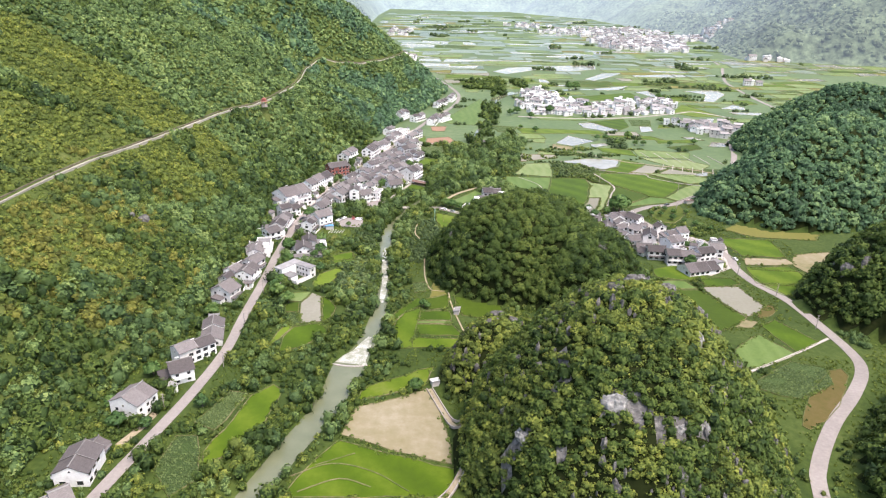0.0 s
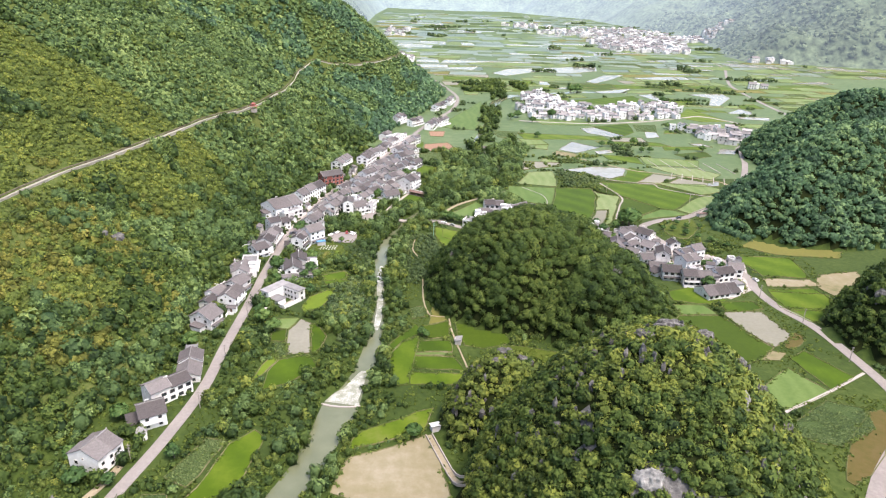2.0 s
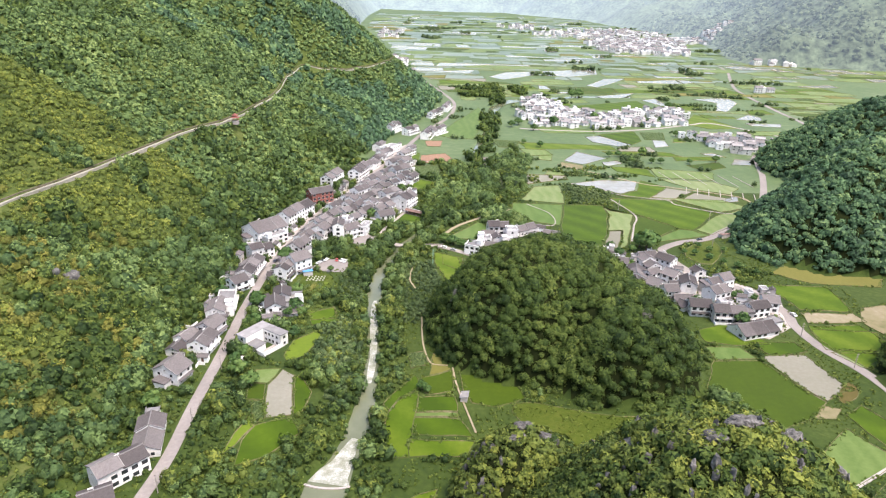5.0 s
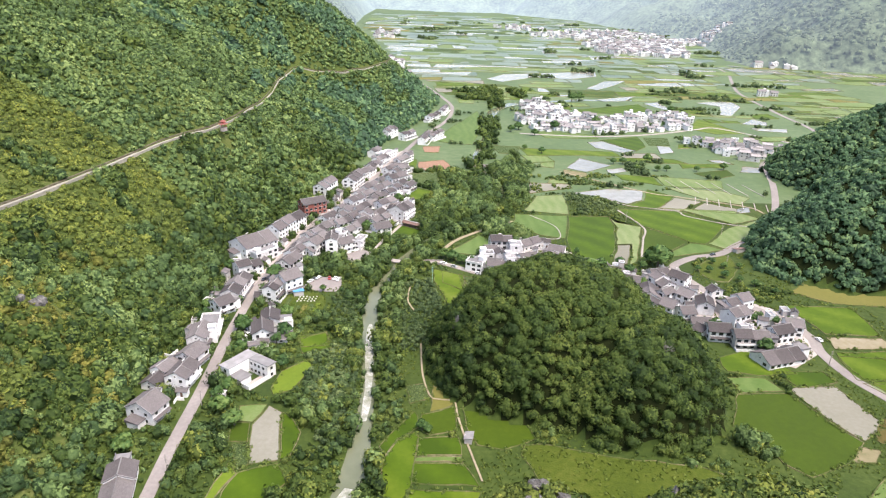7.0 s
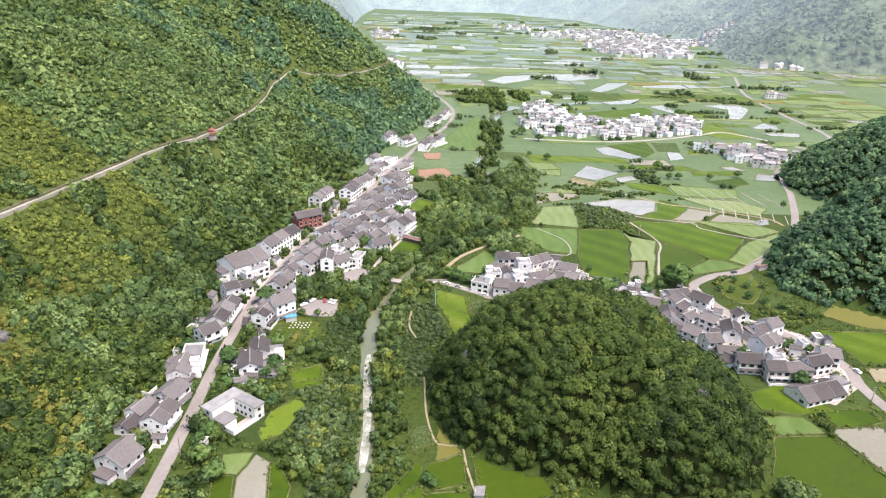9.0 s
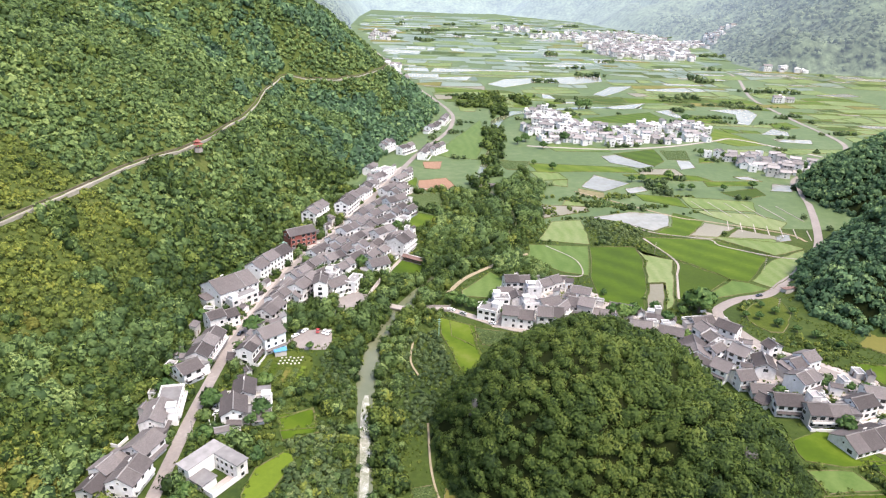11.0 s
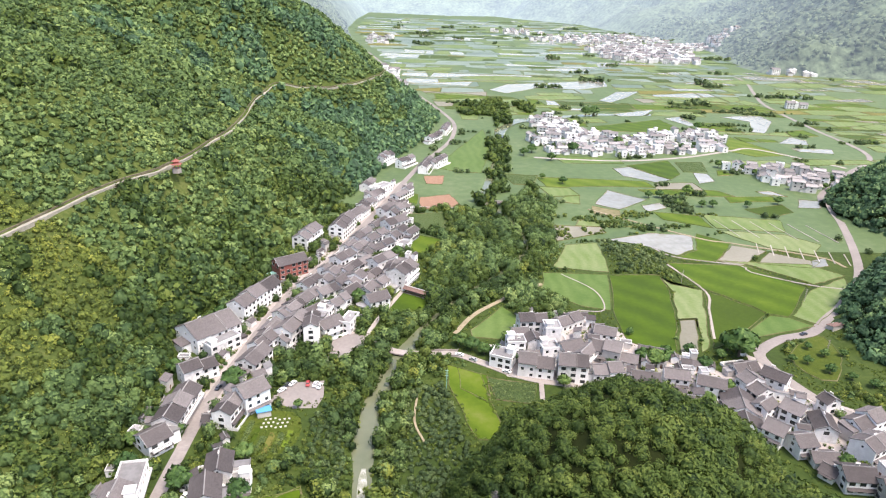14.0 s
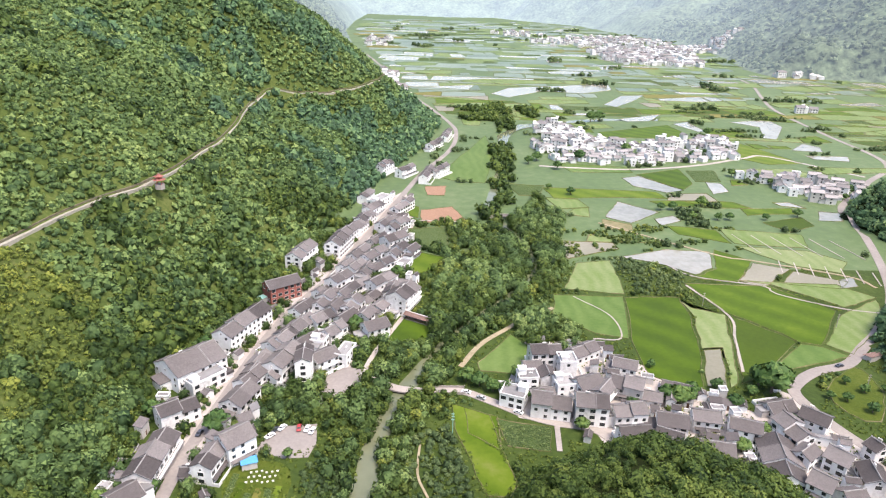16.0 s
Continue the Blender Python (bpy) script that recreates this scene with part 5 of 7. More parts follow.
yard([(-60, 473), (-58, 509), (-51, 516.3), (-39.9, 514), (-39.4, 505), (-50.8, 493.3)], 0.11, "road", "pale open square at the end of the street")
occupy_poly([(-79, 457), (-73, 471), (-57.5, 473), (-56, 460), (-67, 452)])
occupy_poly([(-60, 485), (-58, 509), (-51, 516), (-40, 514), (-39, 505), (-50, 493)])
LINK = [(-41, 509), (-26, 499), (-11, 497), (3, 497), (16.4, 489), (30, 479.5), (42, 474), (57, 470), (67, 458), (85, 446)]
tagged(ribbon(LINK, 4.6, M["concrete"], "road", level=0.28, thick=0.7, taken_margin=0.6), "pale concrete link road crossing the river", "road", kind="structure")


def footpath(pts, width=1.1, mat="path", label="narrow trodden footpath between fields", lift=0.3):
    return tagged(ribbon(pts, width, M[mat], "pavement", lift, 0.5, taken_margin=0.3), label, "footpath", kind="structure")


footpath([(151, 613), (160, 572), (151.6, 546), (141, 514)], 1.4, "concrete", "pale concrete field path")
footpath([(125, 727), (190, 665), (213, 654), (265, 629), (273, 612)], 2.0, "path", "earth track along an irrigation ditch")
footpath([(150, 644), (162, 626), (200, 613), (203, 602), (230, 584), (253, 577)], 1.3, "concrete", "pale concrete field path")
footpath([(-8, 395), (-6.8, 366), (-2.3, 348), (6.5, 347), (8.1, 336), (10.4, 322), (15.5, 297)], 0.8, "path", "pale footpath skirting the wooded hill")
footpath([(-15, 462), (-16, 443), (-12, 430)], 0.9)
footpath([(-27, 726), (19, 724)], 1.6, "concrete", "pale straight field path")
footpath([(-22.9, 571), (-30.7, 549), (-38, 527), (-42, 509)], 2.4, "concrete", "pale straight path beside the fields")
footpath([(4.3, 517), (15.7, 538), (32.5, 556), (43, 566), (61, 580)], 2.6, "path", "earth track along the river bank")
footpath([(150, 265.4), (178.5, 281.6), (207, 299.4)], 1.4, "concrete", "pale concrete ditch edge across the plots")
footpath([(76, 595), (91.6, 571), (90.6, 546), (75.6, 545)], 0.8, "concrete", "pale plot border path")
footpath([(42, 472), (40, 456)], 2.2, "concrete", "short pale concrete ramp")
footpath([(-122, 205), (-118, 216), (-116, 226)], 3.0, "path", "earth drive up to a house")
for pts in (((-52, 190), (-38, 197), (-22, 193), (-8, 183)), ((-44, 196), (-30, 203)), ((-48, 182), (-34, 189), (-22, 185))):
    footpath(list(pts), 0.5, "bund", "low curved bund inside a rice field", 0.35)
# plots marked off by pale bunds
for k in range(7):
    a, b = (232 + 9 * k, 655 - 3.2 * k), (224 + 9 * k, 634 - 3.2 * k)
    footpath([a, ((a[0] + b[0]) / 2, (a[1] + b[1]) / 2), b], 0.7, "concrete", "pale bund between small plots", 0.35)
for k in range(6):
    a, b = (222 + 14 * k, 706 - 2 * k), (226 + 14 * k, 668 - 2 * k)
    footpath([a, ((a[0] + b[0]) / 2, (a[1] + b[1]) / 2), b], 0.7, "concrete", "pale bund between small plots", 0.35)


def outbuilding(x, y, L, W, rot, tall, kind, rnd):
    """A small annex between the houses: lean-to, gabled kitchen or flat-roofed store."""
    top = empty("outbuilding", x, y, max(0.0, float(height(x, y))), rot)
    skin = M["white_wall"] if rnd.random() < 0.75 else M["grey_wall"]
    tagged(top, {"lean": "small whitewashed lean-to with a sloping tiled roof", "gable": "little gabled kitchen house with grey tiles", "flat": "small white flat-roofed store with a parapet"}[kind], "outbuilding", "village outbuildings")
    bm = bmesh.new()
    if kind == "lean":
        prism(bm, [(-W / 2, -2), (W / 2, -2), (W / 2, tall), (-W / 2, tall + W * 0.3)], -L / 2, L / 2)
        part("wall", bm, skin, top)
        bm = bmesh.new()
        prism(bm, [(-W / 2 - 0.3, tall + W * 0.3 + 0.1), (W / 2 + 0.45, tall - 0.12), (W / 2 + 0.45, tall + 0.06), (-W / 2 - 0.3, tall + W * 0.3 + 0.28)], -L / 2 - 0.3, L / 2 + 0.3)
        part("roof", bm, M["roof"] if rnd.random() < 0.8 else M["roof_deck"], top)
    elif kind == "gable":
        part("wall", wall_bm(L, W, tall, W * 0.25), skin, top)
        bm.free()
        part("roof", roof_bm(L, W, tall, W * 0.25, 0.35, 0.08), M["roof"], top)
        part("ridge_cap", cap_bm(L, tall, W * 0.25, 0.3), M["mortar"], top)
    else:
        box(bm, -L / 2, L / 2, -W / 2, W / 2, -2, tall)
        part("wall", bm, skin, top)
        bm = bmesh.new()
        box(bm, -L / 2 - 0.15, L / 2 + 0.15, -W / 2 - 0.15, W / 2 + 0.15, tall, tall + 0.16)
        part("roof", bm, M["roof_deck"], top)
        bm = bmesh.new()
        for q in ((-L / 2 - 0.1, L / 2 + 0.1, -W / 2 - 0.1, -W / 2 + 0.08), (-L / 2 - 0.1, L / 2 + 0.1, W / 2 - 0.08, W / 2 + 0.1), (-L / 2 - 0.1, -L / 2 + 0.08, -W / 2 + 0.08, W / 2 - 0.08), (L / 2 - 0.08, L / 2 + 0.1, -W / 2 + 0.08, W / 2 - 0.08)):
            box(bm, *q, tall + 0.164, tall + 0.8)
        part("parapet", bm, M["white_wall"], top)
    place("door", door_mesh(1.0), top, "", pose(0, W / 2, 0, 0, 0, 0))
    for k in range(int(tall // 2.9)):
        place("window", window_mesh(0.9, 1.0), top, "", pose(L / 2, 0, 1.1 + 2.9 * k, 0, 0, -90))
        place("window", window_mesh(0.9, 1.0), top, "", pose(-L / 4, -W / 2, 1.1 + 2.9 * k, 0, 0, 180))


def infill(poly, step, seed, rot):
    """Outbuildings and garden walls crowd the gaps between the houses."""
    rnd = random.Random(seed)
    ax, ay = jitter_grid(min(p[0] for p in poly), max(p[0] for p in poly), min(p[1] for p in poly), max(p[1] for p in poly), step, seed)
    ok = inside(ax, ay, poly) & (line_distance(ax, ay, STREET)[0] > 6.3) & (line_distance(ax, ay, EAST_ROAD)[0] > 6)
    for px, py in zip(ax[ok], ay[ok]):
        L, W, turn = rnd.uniform(3.2, 6.0), rnd.uniform(2.6, 4.2), rot + rnd.choice((0, 90, 180)) + rnd.uniform(-12, 12)
        c, s_ = math.cos(radians(turn)), math.sin(radians(turn))
        cor = [(px + a * L / 2 * c - b * W / 2 * s_, py + a * L / 2 * s_ + b * W / 2 * c) for a, b in ((1, 1), (-1, 1), (-1, -1), (1, -1), (0, 0))]
        if taken(np.array([p[0] for p in cor]), np.array([p[1] for p in cor])).any() or float(height(px, py)) > 6:
            continue
        occupy_poly(cor[:4], 0.3)
        if rnd.random() < 0.16:
            bm = bmesh.new()
            box(bm, -L / 2, L / 2, -0.12, 0.12, -0.5, 1.6)
            box(bm, -L / 2, -L / 2 + 0.24, 0.12, W, -0.5, 1.6)
            tagged(part("garden_wall", bm, M["white_wall"], at=pose(px, py, 0.05, 0, 0, turn)), "low whitewashed garden wall with a corner", "wall", "village garden walls")
        else:
            outbuilding(round(float(px), 1), round(float(py), 1), L, W, turn, rnd.choice((2.6, 2.8, 3.0, 4.6, 5.6)), rnd.choice(("lean", "lean", "gable", "gable", "flat", "flat")), rnd)


infill([(-112, 440), (-112, 520), (-101, 556), (-91, 585), (-75, 656), (-58, 752), (-30, 800), (-20, 780), (-20, 668), (-16, 597), (-30, 568), (-46, 549), (-48, 520), (-69, 516), (-82, 493), (-97, 450)], 4.2, 401, 65)
infill([(21, 492), (39, 541), (65, 545), (93, 520), (113, 502), (133, 480), (153, 490), (160, 470), (172, 450), (163, 425), (150, 430), (125, 434), (104, 443), (60, 456), (27, 477.5)], 4.2, 402, -12)
infill([(150, 500), (166, 462), (186, 447), (206, 430), (193, 390), (175, 377), (160, 385), (144, 412), (146, 436)], 4.4, 403, -8)
infill([(-126, 330), (-126, 500), (-108, 500), (-108, 330)], 5.0, 404, 85)
infill([(-98, 380), (-98, 500), (-82, 500), (-82, 380)], 6.0, 405, 30)
infill([(-118, 240), (-118, 300), (-108, 300), (-108, 240)], 6.0, 406, 60)

# ---- river works ----
def rapids(pts, label):
    return tagged(ribbon(pts, 4, M["foam"], "water", level=-1.02, thick=0.1, step=1.5, taken_margin=0.0), label, "white water", kind="structure")


rapids([(-40.4, 268.4, 17), (-39.6, 272, 14), (-37, 278, 9), (-34.5, 288, 5.5), (-33, 294, 3)], "white water breaking over the weir")
rapids([(-31.2, 333, 2.2), (-31.0, 346, 3.6), (-31.3, 359, 3.2), (-33.3, 388, 4.2), (-34.8, 408, 3.4), (-35, 416, 1.5)], "shallow white rapids")
bm = bmesh.new()
for i in range(12):
    a0, a1 = -9 + 18 * i / 12, -9 + 18 * (i + 1) / 12
    y0 = -1.6 * (1 - (a0 / 9) ** 2)
    box(bm, a0, a1 + 0.02, y0, y0 + 0.9, -2.2, -0.82)
weir = part("weir", bm, M["concrete"], at=pose(-40.5, 267.2, 0, 0, 0, -2))
tagged(weir, "low curved concrete weir across the river", "weir")
CANAL = [(-2, 247), (5.5, 227), (11.2, 213.6), (15.2, 205.4), (13.9, 194), (5.2, 181), (-6, 168)]
tagged(ribbon(CANAL, 2.2, M["path"], "pavement", 0.12, 0.5), "silty bed of an irrigation canal", "canal", kind="structure")
for off in (-1.3, 1.3):
    c = smooth_line(CANAL, 3.0)
    g = np.gradient(c, axis=0)
    g /= np.linalg.norm(g, axis=1)[:, None]
    tagged(ribbon([(p[0] - q[1] * off, p[1] + q[0] * off) for p, q in zip(c, g)][::2], 0.4, M["concrete"], "trim", 0.85, 1.2), "raised concrete canal wall", "canal wall", kind="structure")


# ---- single buildings ----
def roofed_walk(x, y, L, W, rot):
    """A covered timber corridor bridge: posts, rails, tiled roof."""
    top = empty("covered_bridge", x, y, 0.1, rot)
    tagged(top, "covered timber footbridge with a long brown tiled roof", "bridge")
    bm = bmesh.new()
    box(bm, -L / 2, L / 2, -W / 2, W / 2, -0.6, 0.2)
    part("deck", bm, M["concrete"], top)
    for i in range(7):
        for s in (-1, 1):
            bm = bmesh.new()
            px = -L / 2 + 0.4 + (L - 0.8) * i / 6
            tube(bm, (px, s * (W / 2 - 0.25), 0.2), (px, s * (W / 2 - 0.25), 3.0), 0.13, 0.12)
            part("post", bm, M["timber"], top)
    for s in (-1, 1):
        bm = bmesh.new()
        box(bm, -L / 2, L / 2, s * (W / 2 - 0.25) - 0.05, s * (W / 2 - 0.25) + 0.05, 0.6, 1.1)
        part("rail", bm, M["timber"], top)
    part("roof", roof_bm(L, W, 3.0, 1.0, 0.6), M["brown_tile"], top, "brown tiled roof")
    part("ridge_cap", cap_bm(L, 3.0, 1.0, 0.6), M["cap"], top)


M["brown_tile"] = material("brown_clay_tile", [(0.25, (0.10, 0.06, 0.05)), (0.7, (0.22, 0.14, 0.12))], 0.8, 8, 0.85, 0.06, bands=(1.6, 0.3, 0.25, "X"))
roofed_walk(-15.3, 561.8, 17, 3.6, -32)


def arch_bridge(x, y, L, W, rot):
    top = empty("arch_bridge", x, y, 0, rot)
    tagged(top, "grey stone arch bridge over the river", "bridge")
    out = [(-L / 2, -2.0), (-L / 2, 0.4)] + [(-L / 2 + L * i / 12, 0.4 + 1.6 * math.sin(math.pi * i / 12)) for i in range(1, 12)] + [(L / 2, 0.4), (L / 2, -2.0)]
    out += [(L * 0.3 * math.cos(math.pi * i / 10), -2.0 + 3.2 * math.sin(math.pi * i / 10)) for i in range(0, 11)]
    bm = bmesh.new()
    a, b = [bm.verts.new((p, -W / 2, z)) for p, z in out], [bm.verts.new((p, W / 2, z)) for p, z in out]
    bm.faces.new(a)
    bm.faces.new(b[::-1])
    for i in range(len(a)):
        j = (i + 1) % len(a)
        bm.faces.new((a[j], a[i], b[i], b[j]))
    bmesh.ops.triangulate(bm, faces=[f for f in bm.faces if len(f.verts) > 4])
    part("arch", bm, M["rock"], top)
    for s in (-1, 1):
        bm = bmesh.new()
        pts = [(-L / 2 + L * i / 12, 0.4 + 1.6 * math.sin(math.pi * i / 12)) for i in range(13)]
        for (p0, z0), (p1, z1) in zip(pts, pts[1:]):
            v = box(bm, p0, p1, s * (W / 2) - 0.15, s * (W / 2) + 0.15, 0, 0.9)
            for q in v:
                q.co.z += z0 if abs(q.co.x - p0) < 1e-5 else z1
        part("parapet", bm, M["concrete"], top)


arch_bridge(51, 735, 24, 4.5, 8)


def bridge_parapets():
    for s in (-1, 1):
        bm = bmesh.new()
        box(bm, -9, 9, -0.15, 0.15, -0.6, 0.9)
        for i in range(7):
            box(bm, -9 + 3 * i - 0.22, -9 + 3 * i + 0.22, -0.2, 0.2, 0.904, 1.15)
        tagged(part("bridge_parapet", bm, M["concrete"], at=pose(-4, 497 + s * 2.5, 0.28, 0, 0, 0)), "pale concrete parapet of the road bridge", "parapet")


bridge_parapets()


def pavilion(x, y, z):
    """A two-tier hexagonal pavilion with red posts and red roofs."""
    top = empty("pavilion", x, y, z, 15)
    top.scale = (0.72, 0.72, 0.66)
    tagged(top, "small red two-tier hexagonal pavilion beside the lane", "pavilion")
    bm = bmesh.new()
    tube(bm, (0, 0, -4), (0, 0, 0.4), 3.9, 3.9, 6)
    part("base", bm, M["concrete"], top)
    for k in range(6):
        a = k * math.tau / 6
        bm = bmesh.new()
        tube(bm, (3.2 * math.cos(a), 3.2 * math.sin(a), 0.4), (3.2 * math.cos(a), 3.2 * math.sin(a), 4.0), 0.2, 0.18, 7)
        part("post", bm, M["red_paint"], top)
    for z0, r0, r1, h in ((4.0, 4.9, 2.3, 1.6), (6.8, 3.6, 0.15, 2.6)):
        bm = bmesh.new()
        rings = []
        for t in (0, 0.35, 0.7, 1):
            r = r0 + (r1 - r0) * t ** 0.75
            rings.append([bm.verts.new((r * math.cos(k * math.tau / 12) * (1.06 if k % 2 == 0 else 0.95), r * math.sin(k * math.tau / 12) * (1.06 if k % 2 == 0 else 0.95), z0 + h * t + (0.25 if t == 0 and k % 2 == 0 else 0))) for k in range(12)])
        for r0_, r1_ in zip(rings, rings[1:]):
            for k in range(12):
                bm.faces.new((r0_[k], r0_[(k + 1) % 12], r1_[(k + 1) % 12], r1_[k]))
        bm.faces.new(rings[-1])
        bm.faces.new(rings[0][::-1])
        part("roof", bm, M["red_tile"], top, "faded red tiled roof")
    bm = bmesh.new()
    tube(bm, (0, 0, 5.4), (0, 0, 6.9), 2.2, 2.2, 6)
    part("upper_storey", bm, M["red_paint"], top)
    bm = bmesh.new()
    tube(bm, (0, 0, 9.3), (0, 0, 10.4), 0.18, 0.05, 6)
    part("finial", bm, M["cap"], top)
    occupy_poly([(x - 5, y - 5), (x + 5, y - 5), (x + 5, y + 5), (x - 5, y + 5)])


M["red_tile"] = material("faded_red_tile", [(0.3, (0.17, 0.055, 0.045)), (0.7, (0.31, 0.12, 0.10))], 1.5, 6, 0.8, bands=(1.2, 0.5, 0.3, "X"))
pavilion(-161.5, 606, 61.5)


def courtyard_house(x, y, rot):
    """White concrete house whose wings stand round a small court, with grey flat roofs."""
    top = empty("courtyard_house", x, y, 0, rot)
    tagged(top, "white concrete house with grey flat roofs round a court", "house")
    wings = ((-9, -3, -8, 8, 6.6), (-3, 9, 3, 8, 6.6), (-3, 4, -8, -2.2, 3.4))
    for x0, x1, y0, y1, h in wings:
        bm = bmesh.new()
        box(bm, x0, x1, y0, y1, -2, h)
        part("wing", bm, M["white_wall"], top)
        bm = bmesh.new()
        box(bm, x0 + 0.01 - 0.5 * (x0 == -9), x1 + 0.4 * (x1 > 0), y0 - 0.5 * (y0 == -8), y1 + 0.5, h, h + 0.28)
        part("roof", bm, M["roof_deck"], top, "pale grey slab roof")
    bm = bmesh.new()
    box(bm, 4, 9, -8, 3, -2, 0.25)
    part("terrace", bm, M["concrete"], top)
    bm = bmesh.new()
    box(bm, 8.75, 9, -8, 3, 0.25, 2.3)
    box(bm, 4, 8.75, -8, -7.75, 0.25, 2.3)
    part("court_wall", bm, M["white_wall"], top)
    for k in range(2):
        for wx in (-1.2, 1.2, 3.6, 6.4):
            place("window", window_mesh(1.3, 1.4), top, "", pose(wx, 3, 1 + 3.2 * k, 0, 0, 180))
        for wy in (-5.5, -2, 1.5, 5):
            place("window", window_mesh(1.3, 1.4), top, "", pose(-9, wy, 1 + 3.2 * k, 0, 0, 90))
        place("window", window_mesh(1.3, 1.4), top, "", pose(9, 5.5, 1 + 3.2 * k, 0, 0, -90))
        place("window", window_mesh(1.3, 1.4), top, "", pose(-6, -8, 1 + 3.2 * k, 0, 0, 180))
    place("door", door_mesh(1.7), top, "", pose(0.5, -2.2, 0.25, 0, 0, 0))
    occupy_poly([(x - 11, y - 11), (x + 11, y - 11), (x + 11, y + 11), (x - 11, y + 11)])


courtyard_house(-86, 363.5, -34)


def shed(x, y, L, W, rot, mat, label):
    top = empty("shed", x, y, 0.1, rot)
    tagged(top, label, "shed")
    bm = bmesh.new()
    prism(bm, [(-W / 2, -0.5), (W / 2, -0.5), (W / 2, 2.2), (-W / 2, 2.9)], -L / 2, L / 2)
    part("wall", bm, M["grey_wall"], top)
    bm = bmesh.new()
    prism(bm, [(-W / 2 - 0.4, 3.0), (W / 2 + 0.4, 2.2), (W / 2 + 0.4, 2.32), (-W / 2 - 0.4, 3.12)], -L / 2 - 0.4, L / 2 + 0.4)
    part("roof", bm, mat, top)
    place("door", door_mesh(1.0), top, "", pose(0, W / 2, 0, 0, 0, 0))
    occupy_poly([(x - 4, y - 4), (x + 4, y - 4), (x + 4, y + 4), (x - 4, y + 4)])


shed(11.8, 320, 4.2, 3, 80, M["roof_deck"], "small field shed with a pale sheet roof")
shed(-79, 447.5, 5.5, 4.5, 20, M["blue_sheet"], "lean-to shed with a bright blue sheet roof")
shed(-82.5, 452.5, 4.5, 4, 20, M["roof"], "small annex with a dark roof")
shed(-103, 586, 7, 5, 50, M["green_sheet"], "lean-to with a pale green sheet roof")
shed(-112, 640, 7, 5, 60, M["blue_sheet"], "hut with a faded blue sheet roof")
shed(-94, 346, 4.5, 3.5, 70, M["cap"], "small white roadside shelter")
shed(0.5, 250.5, 3.5, 3, 20, M["cap"], "tiny pump house beside the canal")
shed(214, 527, 9, 4, 20, M["brown_tile"], "long timber stall with a brown roof")


def car(x, y, rot, paint, label):
    top = empty("car", x, y, 0.26, rot)
    tagged(top, label, "car", "parked cars")
    bm = bmesh.new()
    prof = [(-2.15, 0.35), (-2.2, 0.75), (-1.9, 0.95), (-1.3, 1.0), (-0.75, 1.42), (0.85, 1.45), (1.5, 1.0), (2.05, 0.92), (2.18, 0.6), (2.1, 0.32)]
    a, b = [bm.verts.new((px, -0.85, z)) for px, z in prof], [bm.verts.new((px, 0.85, z)) for px, z in prof]
    for i in (4, 5):
        a[i].co.y, b[i].co.y = -0.66, 0.66
    bm.faces.new(a)
    bm.faces.new(b[::-1])
    for i in range(len(a)):
        j = (i + 1) % len(a)
        bm.faces.new((a[j], a[i], b[i], b[j]))
    bmesh.ops.triangulate(bm, faces=[f for f in bm.faces if len(f.verts) > 4])
    bmesh.ops.recalc_face_normals(bm, faces=bm.faces[:])
    part("body", bm, paint, top)
    for nm, q in (("windscreen", (-1.25, -0.78)), ("rear_window", (0.92, 1.45))):
        bm = bmesh.new()
        z0, z1 = (1.03, 1.40) if nm == "windscreen" else (1.42, 1.05)
        v = [bm.verts.new(p) for p in ((q[0] - 0.03, -0.66, z0 + 0.02), (q[1] - 0.0, -0.58, z1 + 0.03), (q[1], 0.58, z1 + 0.03), (q[0] - 0.03, 0.66, z0 + 0.02))]
        bm.faces.new(v)
        geo = bmesh.ops.extrude_face_region(bm, geom=bm.faces[:])
        for g in geo["geom"]:
            if isinstance(g, bmesh.types.BMVert):
                g.co.z += 0.02
        part(nm, bm, M["glass"], top)
    for s in (-1, 1):
        bm = bmesh.new()
        v = [bm.verts.new(p) for p in ((-1.05, s * 0.86, 1.02), (-0.68, s * 0.71, 1.36), (0.78, s * 0.71, 1.38), (1.25, s * 0.86, 1.02))]
        w = [bm.verts.new((q.co.x, q.co.y + s * 0.02, q.co.z)) for q in v]
        bm.faces.new(v)
        bm.faces.new(w[::-1])
        for i in range(4):
            bm.faces.new((v[i], w[i], w[(i + 1) % 4], v[(i + 1) % 4]))
        part("side_window", bm, M["glass"], top)
        for wx in (-1.35, 1.3):
            bm = bmesh.new()
            tube(bm, (wx, s * 0.88, 0.32), (wx, s * 0.68, 0.32), 0.32, 0.32, 12)
            part("wheel", bm, M["tyre"], top)


M["tyre"] = material("tyre_rubber", [(0.3, (0.015, 0.015, 0.015)), (0.7, (0.04, 0.04, 0.04))], 3, 3, 0.8)
paints = {"white": material("white_car_paint", [(0.3, (0.75, 0.75, 0.76)), (0.7, (0.82, 0.82, 0.82))], 0.5, 2, 0.3, spec=0.5), "red": material("red_car_paint", [(0.3, (0.30, 0.03, 0.03)), (0.7, (0.38, 0.05, 0.05))], 0.5, 2, 0.3, spec=0.5),
          "dark": material("dark_car_paint", [(0.3, (0.03, 0.035, 0.05)), (0.7, (0.06, 0.065, 0.08))], 0.5, 2, 0.3, spec=0.5), "silver": material("silver_car_paint", [(0.3, (0.4, 0.41, 0.42)), (0.7, (0.5, 0.51, 0.52))], 0.5, 2, 0.3, spec=0.5, metal=0.4)}
